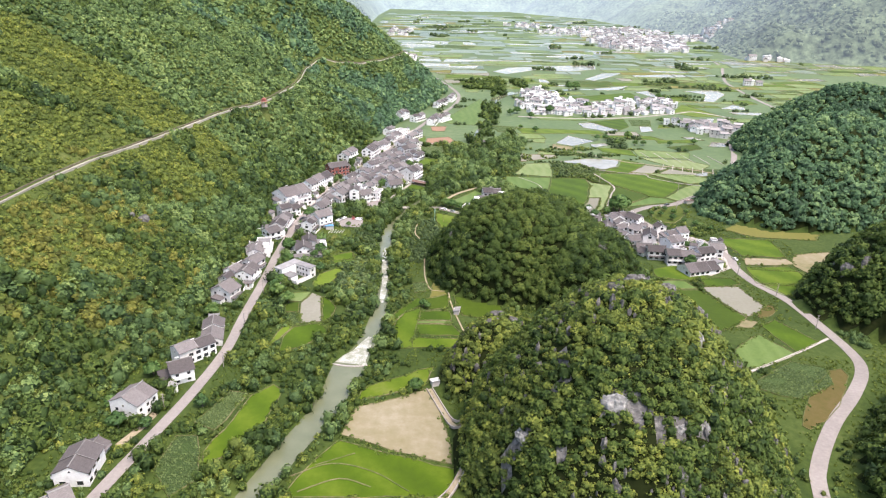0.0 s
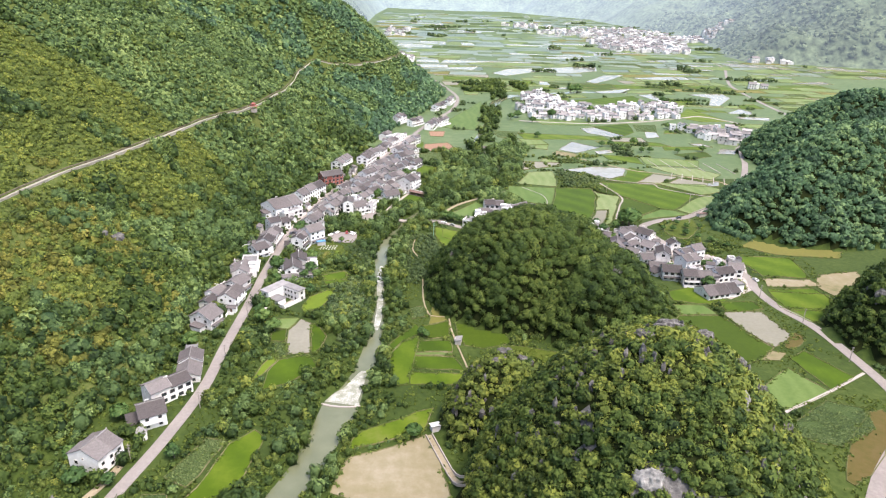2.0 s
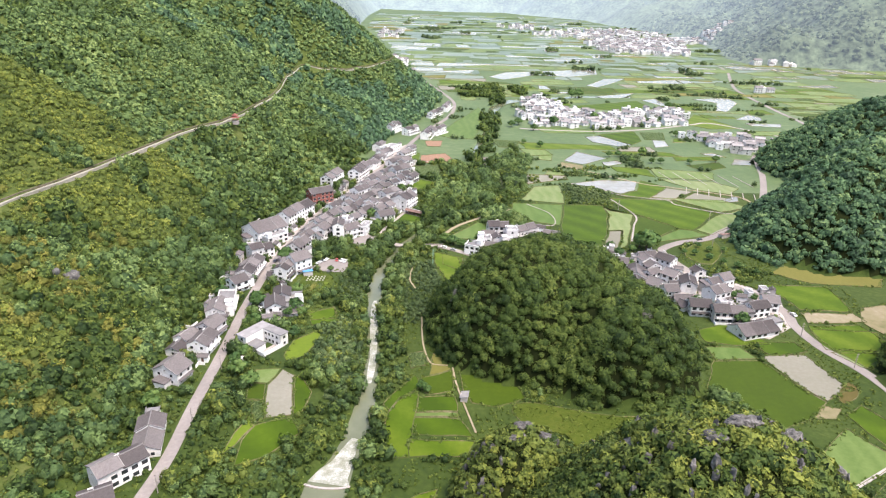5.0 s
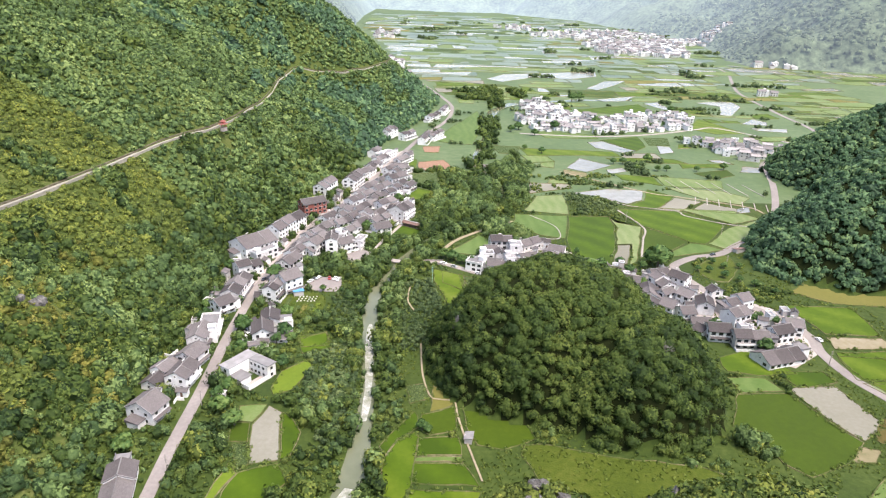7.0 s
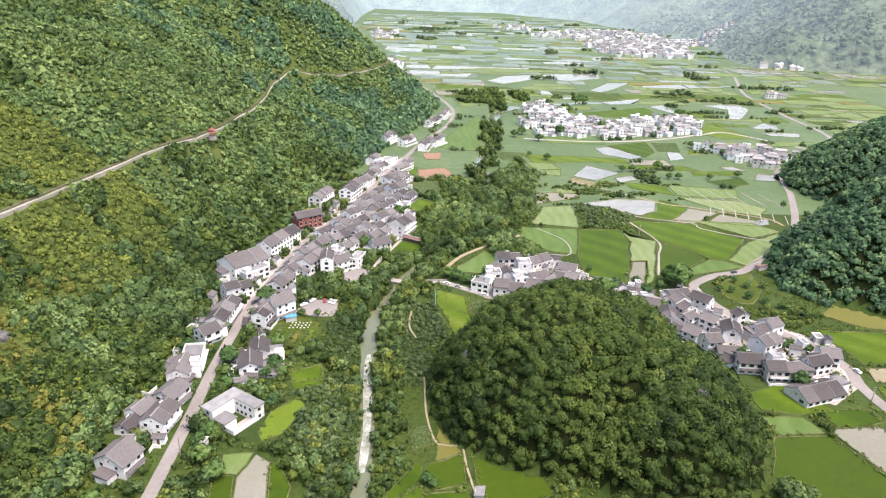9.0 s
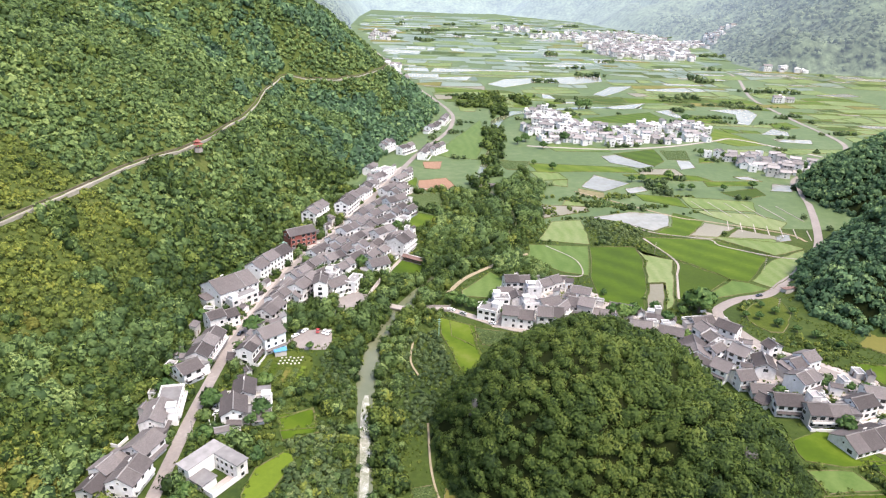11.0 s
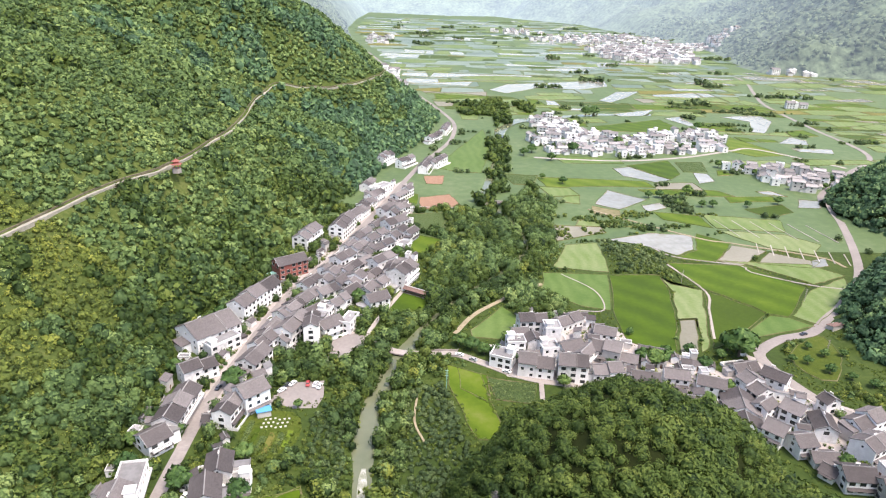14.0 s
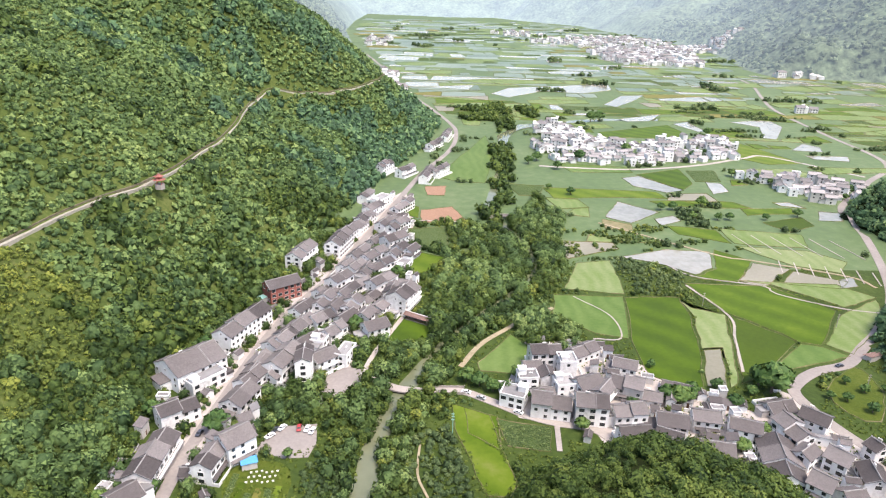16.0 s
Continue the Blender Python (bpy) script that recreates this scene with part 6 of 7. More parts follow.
for cx, cy, rot, paint in ((-73.6, 468.2, 55, "dark"), (-71, 469.6, 60, "white"), (-74.8, 464.4, 50, "white"), (-64.2, 469.5, 95, "red"), (-60.8, 469, 80, "white"), (-58.6, 467.6, 75, "white"), (-103, 466, 80, "dark"), (192, 519.5, 20, "dark"), (27, 480.6, -32, "white"), (12, 491, -35, "silver"), (5.5, 495.5, -20, "white"), (-95.5, 400, 60, "white"), (-97, 404, 75, "silver"), (201.5, 404, 100, "white")):
    car(cx, cy, rot, paints[paint], paint + " car standing on the concrete")


def mast(x, y, tall, label, mat):
    top = empty("mast", x, y, 0, 0)
    tagged(top, label, "mast")
    bm = bmesh.new()
    tube(bm, (0, 0, -0.5), (0, 0, tall), 0.22, 0.1, 8)
    part("pole", bm, mat, top)
    for k in range(3):
        bm = bmesh.new()
        box(bm, -0.7, 0.7, -0.08, 0.08, tall - 0.8 - k * 1.3, tall - 0.6 - k * 1.3)
        part("crossarm", bm, mat, top)


mast(-2, 466, 11, "pale blue-green steel mast in the rice field", M["green_sheet"])
mast(-77.5, 596, 14, "tall pale steel mast between the roofs", M["cap"])
for px, py in ((-99.5, 300), (-99.8, 340), (-100.5, 385), (-98.8, 262), (-113, 228), (193, 380), (203.5, 350), (206, 310), (193, 500), (150, 585), (215, 560)):
    mast(px, py, 8.5, "thin concrete power pole at the roadside", M["concrete"])

for k in range(18):
    bm = bmesh.new()
    box(bm, -0.38, 0.38, -0.24, 0.24, 0, 0.4)
    box(bm, -0.42, 0.42, -0.28, 0.28, 0.404, 0.46)
    tagged(part("planter_box", bm, M["cap"], at=pose(-78 + (k % 6) * 1.9 + 0.3 * (k // 6), 438.5 + 2.6 * (k // 6) + 0.4 * ((k * 7) % 3), 0.15, 0, 0, (k * 37) % 25)), "small white box standing in the garden rows", "box", "white garden boxes")

# ---- villages further up the valley ----
def fill_village(poly, step, seed, rot, group):
    rnd = random.Random(seed)
    gx_, gy_ = jitter_grid(min(p[0] for p in poly), max(p[0] for p in poly), min(p[1] for p in poly), max(p[1] for p in poly), step, seed)
    ok = inside(gx_, gy_, poly) & ~taken(gx_, gy_)
    for px, py in zip(gx_[ok], gy_[ok]):
        turn = rot + rnd.choice((0, 0, 90)) + rnd.uniform(-9, 9)
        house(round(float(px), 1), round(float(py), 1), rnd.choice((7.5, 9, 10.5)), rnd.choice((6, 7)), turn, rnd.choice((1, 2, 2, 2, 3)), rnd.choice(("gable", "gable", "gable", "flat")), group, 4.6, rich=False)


fill_village([(113, 985), (130, 915), (207, 905), (337, 945), (352, 985), (300, 975), (250, 962), (150, 960)], 12.2, 5, 10, "houses of the middle village")
fill_village([(298, 876), (330, 800), (352, 776), (415, 808), (410, 850), (350, 880)], 10.2, 6, -20, "houses of the roadside village")
tagged(ribbon([(108, 900), (140, 895), (205, 893), (280, 915), (345, 950), (380, 960), (440, 880)], 4.5, M["concrete"], "road", 0.2), "pale lane round the middle village", "road", kind="structure")

# far town: too many and too small to be told apart
town_bm = bmesh.new()


def town(poly, step, seed, size=(11, 24, 9, 13)):
    rnd = random.Random(seed)
    ax, ay = jitter_grid(min(p[0] for p in poly), max(p[0] for p in poly), min(p[1] for p in poly), max(p[1] for p in poly), step, seed)
    ok = inside(ax, ay, poly)
    for px, py in zip(ax[ok], ay[ok]):
        L, W, st = rnd.uniform(*size[:2]), rnd.uniform(*size[2:]), rnd.choice((2, 2, 3, 3, 4) if size[1] > 15 else (1, 2, 2, 3))
        m4 = pose(px, py, max(0.0, float(height(px, py))), 0, 0, rnd.choice((0, 90)) + rnd.uniform(-25, 25))
        h = 3.1 * st
        made = [(v, 0) for v in box(town_bm, -L / 2, L / 2, -W / 2, W / 2, -3, h)]
        for k in range(st):
            n = int(L // 4)
            for i in range(n):
                wx = -L / 2 + L * (i + 0.5) / n
                made += [(v, 0) for v in box(town_bm, wx - 0.9, wx + 0.9, -W / 2 - 0.08, -W / 2 + 0.1, 1 + 3.1 * k, 2.5 + 3.1 * k, 2)]
        if rnd.random() < 0.5:
            n0 = len(town_bm.verts)
            prism(town_bm, [(-W / 2 - 0.5, h), (W / 2 + 0.5, h), (0, h + W * 0.3)], -L / 2 - 0.4, L / 2 + 0.4, 1)
            town_bm.verts.ensure_lookup_table()
            made += [(v, 0) for v in town_bm.verts[n0:]]
        else:
            made += [(v, 0) for v in box(town_bm, -L / 2 - 0.3, L / 2 + 0.3, -W / 2 - 0.3, W / 2 + 0.3, h, h + 0.6)]
            made += [(v, 0) for v in box(town_bm, L / 4, L / 4 + 3.5, -2, 2, h + 0.6, h + 3)]
        for v, _ in made:
            v.co = m4 @ v.co


town([(126, 990), (150, 968), (250, 970), (300, 983), (354, 993), (368, 1040), (300, 1030), (250, 1005), (200, 1020), (158, 1150), (135, 1100)], 11, 10, (7.5, 11, 6, 7.5))
town([(470, 2250), (490, 1920), (560, 1900), (690, 1880), (720, 2000), (800, 2250), (1060, 2420), (900, 2500), (700, 2400)], 22, 11)
town([(330, 2550), (500, 2380), (700, 2450), (880, 2600), (820, 2900), (560, 2800)], 30, 12)
town([(255, 2900), (330, 2800), (470, 2850), (470, 3000), (300, 3100)], 40, 13)
town([(-190, 2250), (-120, 2200), (-100, 2500), (-180, 2650)], 36, 14)
town([(-55, 1320), (-30, 1300), (-75, 1640), (-95, 1630)], 19, 17)
town([(560, 1260), (600, 1255), (620, 1290), (570, 1300)], 20, 18)
town([(760, 1700), (830, 1680), (900, 1720), (800, 1740)], 28, 19)
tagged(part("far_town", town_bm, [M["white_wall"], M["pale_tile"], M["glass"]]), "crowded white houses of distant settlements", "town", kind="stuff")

# ---- paddies of the upper valley ----
occupy(rv[:, 0], rv[:, 1])
rs = np.random.RandomState(9)
far_polys = []


def wavy(y0, k):
    """A field row's winding edge."""
    a, b, c = 4 + 9 * ((k * 37) % 11) / 11, 45 + 60 * ((k * 53) % 13) / 13, k * 1.9
    return lambda q: y0 + (1 + y0 / 2500) * a * (math.sin(q / b + c) + 0.5 * math.sin(q / (b * 0.37) + 2 * c))


y, row = 640.0, 0
while y < 3900:
    dy = 14 + max(0.0, y - 900) * 0.028 if y < 1500 else 31 + (y - 1500) * 0.014
    low_edge, top_edge = wavy(y, row), wavy(y + dy, row + 1)
    x = float(profile(FOOT, y)) + 30 + rs.rand() * 20
    stop = min(1100.0, float(profile(EAST, y)) - 30) if y > 1450 else 720.0
    while x < stop:
        dx = (14 + 62 * rs.rand() ** 1.6) * (1 + y / 2500)
        s0, s1 = 6 * rs.randn(), 6 * rs.randn()
        poly = [(q, low_edge(q)) for q in np.linspace(x, x + dx - 1.6, 4)] + [(q, top_edge(q) - 1.6) for q in np.linspace(x + dx - 1.6 + s1, x + s0, 4)]
        ok = all(b[1] - a[1] > 4 for a, b in zip(poly[:4], poly[:3:-1]))
        px, py = np.array([p[0] for p in poly]), np.array([p[1] for p in poly])
        cx, cy = px.mean(keepdims=True), py.mean(keepdims=True)
        px_, py_ = cx + (px - cx) * 0.85, cy + (py - cy) * 0.85
        free = ok and not taken(np.append(px_, cx), np.append(py_, cy)).any() and float(np.max(height(px, py))) < 0.5 and line_distance(cx, cy, rv)[0][0] > 20 and line_distance(cx, cy, EAST_ROAD)[0][0] > 12 \
            and line_distance(cx, cy, STREET)[0][0] > 14
        kind = str(rs.choice(["rice_pale", "rice", "flooded", "vegetable", "mud", "stubble", "rice_deep", ""], p=[0.36, 0.24, 0.06, 0.06, 0.09, 0.04, 0.04, 0.11]))
        if free and kind:
            # past 1350 m crops shift to paler colours, painting in the haze
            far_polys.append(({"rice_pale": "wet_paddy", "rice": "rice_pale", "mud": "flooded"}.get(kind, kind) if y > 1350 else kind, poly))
        x += dx
    y += dy
    row += 1
kinds = sorted({k for k, _ in far_polys})
v, f, mi = [], [], []
bv, bf = [], []
for kind, poly in far_polys:
    top = 0.16 + 0.1 * rs.rand()
    f.append([len(v) + i for i in range(8)])
    v += [(a, b, top) for a, b in poly]
    mi.append(kinds.index(kind))
    if poly[0][1] < 1700:
        cx, cy = sum(p[0] for p in poly) / 8, sum(p[1] for p in poly) / 8
        n0 = len(bv)
        for a, b in poly:
            d_ = max(1e-6, math.hypot(a - cx, b - cy))
            ox, oy = (a - cx) / d_, (b - cy) / d_
            bv += [(a + 0.8 * ox, b + 0.8 * oy, 0.0), (a + 0.1 * ox, b + 0.1 * oy, top + 0.35), (a - 0.5 * ox, b - 0.5 * oy, top - 0.02)]
        for i in range(8):
            j = (i + 1) % 8
            for k in (0, 1):
                bf.append((n0 + 3 * i + k, n0 + 3 * j + k, n0 + 3 * j + k + 1, n0 + 3 * i + k + 1))
tagged(new("far_fields", mesh_from("far_fields", v, f, [M[k] for k in kinds], mi)), "patchwork of distant green and flooded paddies", "fields", kind="stuff")
tagged(new("far_bunds", mesh_from("far_bunds", bv, bf, [M["bund"]])), "low earth bunds between the distant paddies", "bunds", kind="stuff")

# ---- woods ----
def wood(name, x, y, rad, count, leaf, mat, seed, label, squash=0.9, sink=0.25, low=-0.25, core=True):
    rs = np.random.RandomState(seed)
    r = rad[0] + (rad[1] - rad[0]) * rs.rand(len(x)) ** 1.5
    z = ground_z(x, y)
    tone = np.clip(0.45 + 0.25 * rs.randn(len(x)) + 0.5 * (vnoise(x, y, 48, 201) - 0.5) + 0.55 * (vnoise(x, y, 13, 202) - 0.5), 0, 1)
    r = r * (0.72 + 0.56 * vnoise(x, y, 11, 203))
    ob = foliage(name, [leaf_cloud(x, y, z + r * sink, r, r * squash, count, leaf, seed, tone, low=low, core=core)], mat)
    return tagged(ob, label, "woods", kind="stuff")


def thick(x, y, share, seed):
    """Keeps points so that steep ground is as thickly grown as level ground."""
    sx, sy = (height(x + 2, y) - height(x - 2, y)) / 4, (height(x, y + 2) - height(x, y - 2)) / 4
    return np.random.RandomState(seed).rand(len(x)) < share * np.clip(np.sqrt(1 + sx * sx + sy * sy), 1, 3.2)


def hill_points(k, step, seed, edge=1.0, share=0.40):
    step = step * 0.62
    hx, hy, rx, ry, turn, _, _ = HILLS[k]
    m = max(rx, ry) * 1.05
    x, y = jitter_grid(hx - m, hx + m, hy - m, hy + m, step, seed)
    c, s = math.cos(radians(turn)), math.sin(radians(turn))
    r = np.hypot(((x - hx) * c + (y - hy) * s) / rx, (-(x - hx) * s + (y - hy) * c) / ry)
    ok = (r < edge) & (~taken(x, y) | (height(x, y) > 1.2)) & thick(x, y, share, seed + 300)
    return x[ok], y[ok]


def clear_of_cliffs(x, y):
    ok = np.ones(len(x), bool)
    for cx, cy, _, wide, _ in CLIFFS:
        ok &= np.hypot((x - cx) / (wide * 0.46), (y - cy + 0.8) / 2.3) > 1
    return ok


def bare(x, y):
    return vnoise(x, y, 7, 21) + 0.5 * vnoise(x, y, 4, 22) > 1.08


x, y = hill_points(0, 2.35, 31)
ok = (~bare(x, y) | (np.random.RandomState(1).rand(len(x)) < 0.3)) & clear_of_cliffs(x, y)
x2, y2 = hill_points(0, 2.3, 131)
ok2 = ~bare(x2, y2) & clear_of_cliffs(x2, y2)
wood("shrubs", x2[ok2], y2[ok2], (0.6, 1.25), 15, 0.36, M["shrub"], 131, "low scrub filling the gaps on a limestone hill", core=False)
mix = (vnoise(x, y, 9, 83) * 0.6 + np.random.RandomState(6).rand(len(x)) * 0.4) > 0.5
wood("shrubs", x[ok & mix], y[ok & mix], (0.9, 2.4), 60, 0.2, M["shrub"], 31, "dense yellow-green shrubs over a limestone hill")
wood("shrubs", x[ok & ~mix], y[ok & ~mix], (1.0, 2.6), 60, 0.2, M["shrub_deep"], 231, "deeper green shrubs over a limestone hill")
x, y = hill_points(1, 2.35, 32)
ok = ~bare(x, y) | (np.random.RandomState(2).rand(len(x)) < 0.3)
wood("shrubs", x[ok], y[ok], (1.0, 2.3), 40, 0.26, M["shrub"], 32, "dense yellow-green shrubs over a rocky knoll")
for k, seed in ((2, 33), (3, 34)):
    x, y = hill_points(k, 3.7, seed, 1.02, 0.56)
    if k == 3:
        off = np.hypot((x - HILLS[2][0]) / HILLS[2][2], (y - HILLS[2][1]) / HILLS[2][3]) > 0.9
        x, y = x[off], y[off]
    wood("woods", x, y, (1.5, 3.4), 170, 0.12, M["shrub_deep"], seed, "dense broadleaf woods covering a rounded hill", 1.0)
for k, seed in ((4, 35), (5, 36)):
    x, y = hill_points(k, 4.4, seed, 1.02)
    wood("woods", x, y, (2.2, 4.2), 36, 0.27, M["shrub_hazed"], seed, "dark dense woods covering a karst hill", 1.0)
for k, seed in ((6, 37), (7, 38)):
    x, y = hill_points(k, 3.5, seed, 1.0)
    wood("woods", x, y, (1.6, 3.4), 60, 0.22, M["shrub_deep"], seed, "dense woods covering a small roadside hill", 1.0)


def mountain_points(y0, y1, step, seed, reach=235):
    x, y = jitter_grid(-480, 20, y0, y1, step * 0.8, seed)
    d = profile(FOOT, y) - x
    lane = np.abs(x - profile(LEDGE, y))
    ok = (d > 1.5) & (d < reach) & (lane > 2.1) & ~taken(x, y) & thick(x, y, 0.62, seed + 300)
    return x[ok], y[ok]


for y0, y1, step, rad, count, leaf, seed in ((150, 330, 3.5, (1.3, 3.1), 44, 0.2, 41), (330, 520, 3.6, (1.3, 3.0), 46, 0.19, 42), (520, 760, 4.0, (1.7, 3.3), 18, 0.32, 43), (760, 1200, 4.8, (2.1, 4.0), 10, 0.42, 44)):
    x, y = mountain_points(y0, y1, step, seed, 170 if y0 < 300 else 235 if y0 < 500 else 280)
    gap = vnoise(x, y, 28, 77) + 0.4 * vnoise(x, y, 9, 78)
    keep = gap > 0.13
    if y0 < 500:
        x2, y2 = mountain_points(y0, y1, 3.3, seed + 100, 165 if y0 < 300 else 220)
        wood("shrubs", x2, y2, (0.7, 1.5), 12, 0.42, M["shrub"], seed + 100, "low scrub between the mountain shrubs", core=False)
    dry = (np.hypot((x + 188) / 48, (y - 330) / 85) < 0.5 + 0.7 * vnoise(x, y, 22, 85)) & (vnoise(x, y, 9, 86) * 0.6 + np.random.RandomState(seed + 7).rand(len(x)) * 0.4 > 0.5)
    if (keep & dry).any():
        wood("shrubs", x[keep & dry], y[keep & dry], rad, count, leaf, M["shrub_dry"], seed + 90, "dry olive-brown scrub on the mountainside")
    keep &= ~dry
    foot = ((profile(FOOT, y) - x) < (20 if y0 < 500 else 14) + 40 * vnoise(x, y, 50, 79)) | (vnoise(x, y, 24, 80) * 0.7 + vnoise(x, y, 8, 81) * 0.3 > 0.64)
    # from 520 m on the shrubs take the leaf colour blued for haze
    wood("shrubs", x[keep & ~foot & ~dry], y[keep & ~foot & ~dry], rad, count, leaf, M["shrub" if y0 < 500 else "shrub_mid"], seed, "yellow-green shrubs thick on the mountainside")
    deep = foot & (vnoise(x, y, 17, 84) * 0.65 + np.random.RandomState(seed).rand(len(x)) * 0.35 > 0.5)
    # from 760 m on the foot trees too have haze in their colour
    for pick, mat, off in ((foot & ~deep & ~dry, "shrub_deep" if y0 < 700 else "shrub_hazed", 20), (deep & ~dry, "shrub_mid" if y0 < 700 else "shrub_hazed", 60)):
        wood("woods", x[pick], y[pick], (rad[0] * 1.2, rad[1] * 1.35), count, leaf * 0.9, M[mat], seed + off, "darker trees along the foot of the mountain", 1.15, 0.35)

# ---- growth on the valley floor ----
d_river, k_river = line_distance(*np.meshgrid(np.arange(-300, 600), np.arange(100, 1600)), rv)
w_river = np.interp(k_river, range(len(rv)), rv[:, 2]) / 2
yy, xx = np.nonzero(d_river < w_river + 0.2)
occupy(xx - 300.0, yy + 100.0)


# canopy of the distant slopes, with the same glow painted in for haze
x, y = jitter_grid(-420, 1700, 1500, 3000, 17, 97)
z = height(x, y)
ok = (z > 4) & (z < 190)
wood("far_woods", x[ok], y[ok], (6, 13), 3, 0.4, M["far_range"], 98, "woods on the distant slopes with haze painted in as glow", 0.9, -0.3)
x, y = jitter_grid(-150, 240, 160, 720, 2.7, 51)
d, k = line_distance(x, y, rv)
w = np.interp(k, range(len(rv)), rv[:, 2]) / 2
bank = (d < w + 13) & (d > w + 0.2)
free = ~taken(x, y) & (height(x, y) < 2.5)
clump = vnoise(x, y, 20, 52) * 0.75 + vnoise(x, y, 7, 54) * 0.25
west = x < np.interp(y, rv[:, 1], rv[:, 0])
street_side = (x < -86) & (y < 560)
ok = free & ((bank & (clump > 0.16)) | (west & (clump > 0.27)) | (street_side & (clump > 0.10)) | (clump > 0.55))
big = ok & (vnoise(x, y, 13, 55) > 0.5)
low = ok & ~big
sort = vnoise(x, y, 9, 58) * 0.6 + np.random.RandomState(59).rand(len(x)) * 0.4
for pick, mat, seed in ((low & (sort < 0.48), "shrub_deep", 53), (low & (sort >= 0.48) & (sort < 0.62), "shrub", 153), (low & (sort >= 0.62), "shrub_mid", 253)):
    wood("bushes", x[pick], y[pick], (0.7, 2.0), 46, 0.2, M[mat], seed, "green bushes along the river and between fields", 1.0, 0.4)
x, y = jitter_grid(-150, 240, 160, 720, 4.2, 56)
d, k = line_distance(x, y, rv)
w = np.interp(k, range(len(rv)), rv[:, 2]) / 2
clump = vnoise(x, y, 20, 52) * 0.75 + vnoise(x, y, 7, 54) * 0.25
ok = ~taken(x, y) & (height(x, y) < 2.5) & ((vnoise(x, y, 13, 55) > 0.5) | (y > 440)) & (((d < w + 13) & (d > w + 0.8)) | ((x < np.interp(y, rv[:, 1], rv[:, 0])) & (clump > 0.36)))
sort = np.random.RandomState(157).rand(len(x))
for pick, mat, seed in ((ok & (sort < 0.5), "shrub_deep", 57), (ok & (sort >= 0.5) & (sort < 0.65), "shrub", 157), (ok & (sort >= 0.65), "shrub_mid", 257)):
    wood("trees", x[pick], y[pick], (1.8, 3.4), 90, 0.17, M[mat], seed, "leafy trees and bamboo along the river", 1.1, 0.75, -0.6)

# weeds and low bushes along the plots' edges, rough grass on the waste ground
rs = np.random.RandomState(311)
ex, ey = [], []
for poly in fields:
    for (ax, ay), (bx, by) in zip(poly, list(poly[1:]) + [poly[0]]):
        if ay < 470:
            n = int(math.hypot(bx - ax, by - ay) / 0.9) + 1
            t = rs.rand(n)
            ex.append(ax + (bx - ax) * t + 0.7 * rs.randn(n))
            ey.append(ay + (by - ay) * t + 0.7 * rs.randn(n))
ex, ey = np.concatenate(ex), np.concatenate(ey)
ok = (vnoise(ex, ey, 9, 312) * 0.7 + rs.rand(len(ex)) * 0.3 > 0.46) & (line_distance(ex, ey, STREET)[0] > 3.6) & (line_distance(ex, ey, EAST_ROAD)[0] > 3.6) & (height(ex, ey) < 3)


def tufts(x, y, rad, count, mat, seed, label):
    rs_ = np.random.RandomState(seed)
    r = rad[0] + (rad[1] - rad[0]) * rs_.rand(len(x)) ** 2
    ob = foliage("weeds", [leaf_cloud(x, y, ground_z(x, y) + 0.15, r, r * 0.8, count, 0.5, seed, core=False, low=0.0)], mat)
    tagged(ob, label, "weeds", kind="stuff")


tufts(ex[ok], ey[ok], (0.25, 0.9), 12, M["shrub_deep"], 313, "weeds and low bushes along the field edges")
x, y = jitter_grid(-150, 250, 165, 650, 1.9, 314)
ok = ~taken(x, y) & (height(x, y) < 2.0) & (vnoise(x, y, 15, 315) * 0.6 + vnoise(x, y, 5, 316) * 0.4 > 0.42)
tufts(x[ok], y[ok], (0.3, 0.9), 9, M["meadow_tuft"], 317, "rough grass and weeds on the open ground")

for kind, gap, rad, mat, label, seed in (("vegetable", 1.25, (0.3, 0.55), "orchard", "leafy vegetables standing in rows", 321), ("meadow", 1.9, (0.25, 0.95), "meadow_tuft", "tall grass and weeds in the meadow", 322)):
    px, py = [], []
    for which, poly in plots:
        if which == kind and poly[0][1] < 480:
            (ax, ay), (bx, by) = max(zip(poly, poly[1:]), key=lambda e: math.dist(*e))
            ang = math.atan2(by - ay, bx - ax)
            cx, cy = sum(p[0] for p in poly) / len(poly), sum(p[1] for p in poly) / len(poly)
            u, w_ = np.meshgrid(np.arange(-45, 45, 0.62 if kind == "vegetable" else gap), np.arange(-45, 45, gap))
            u, w_ = u.ravel() + 0.12 * rs.randn(u.size) * (1 if kind == "vegetable" else 6), w_.ravel() + 0.1 * rs.randn(u.size) * (1 if kind == "vegetable" else 6)
            qx, qy = cx + u * math.cos(ang) - w_ * math.sin(ang), cy + u * math.sin(ang) + w_ * math.cos(ang)
            ok = inside(qx, qy, poly) & (vnoise(qx, qy, 6, 323) > (0.22 if kind == "vegetable" else 0.4))
            px.append(qx[ok])
            py.append(qy[ok])
    tufts(np.concatenate(px), np.concatenate(py), rad, 7, M[mat], seed, label)

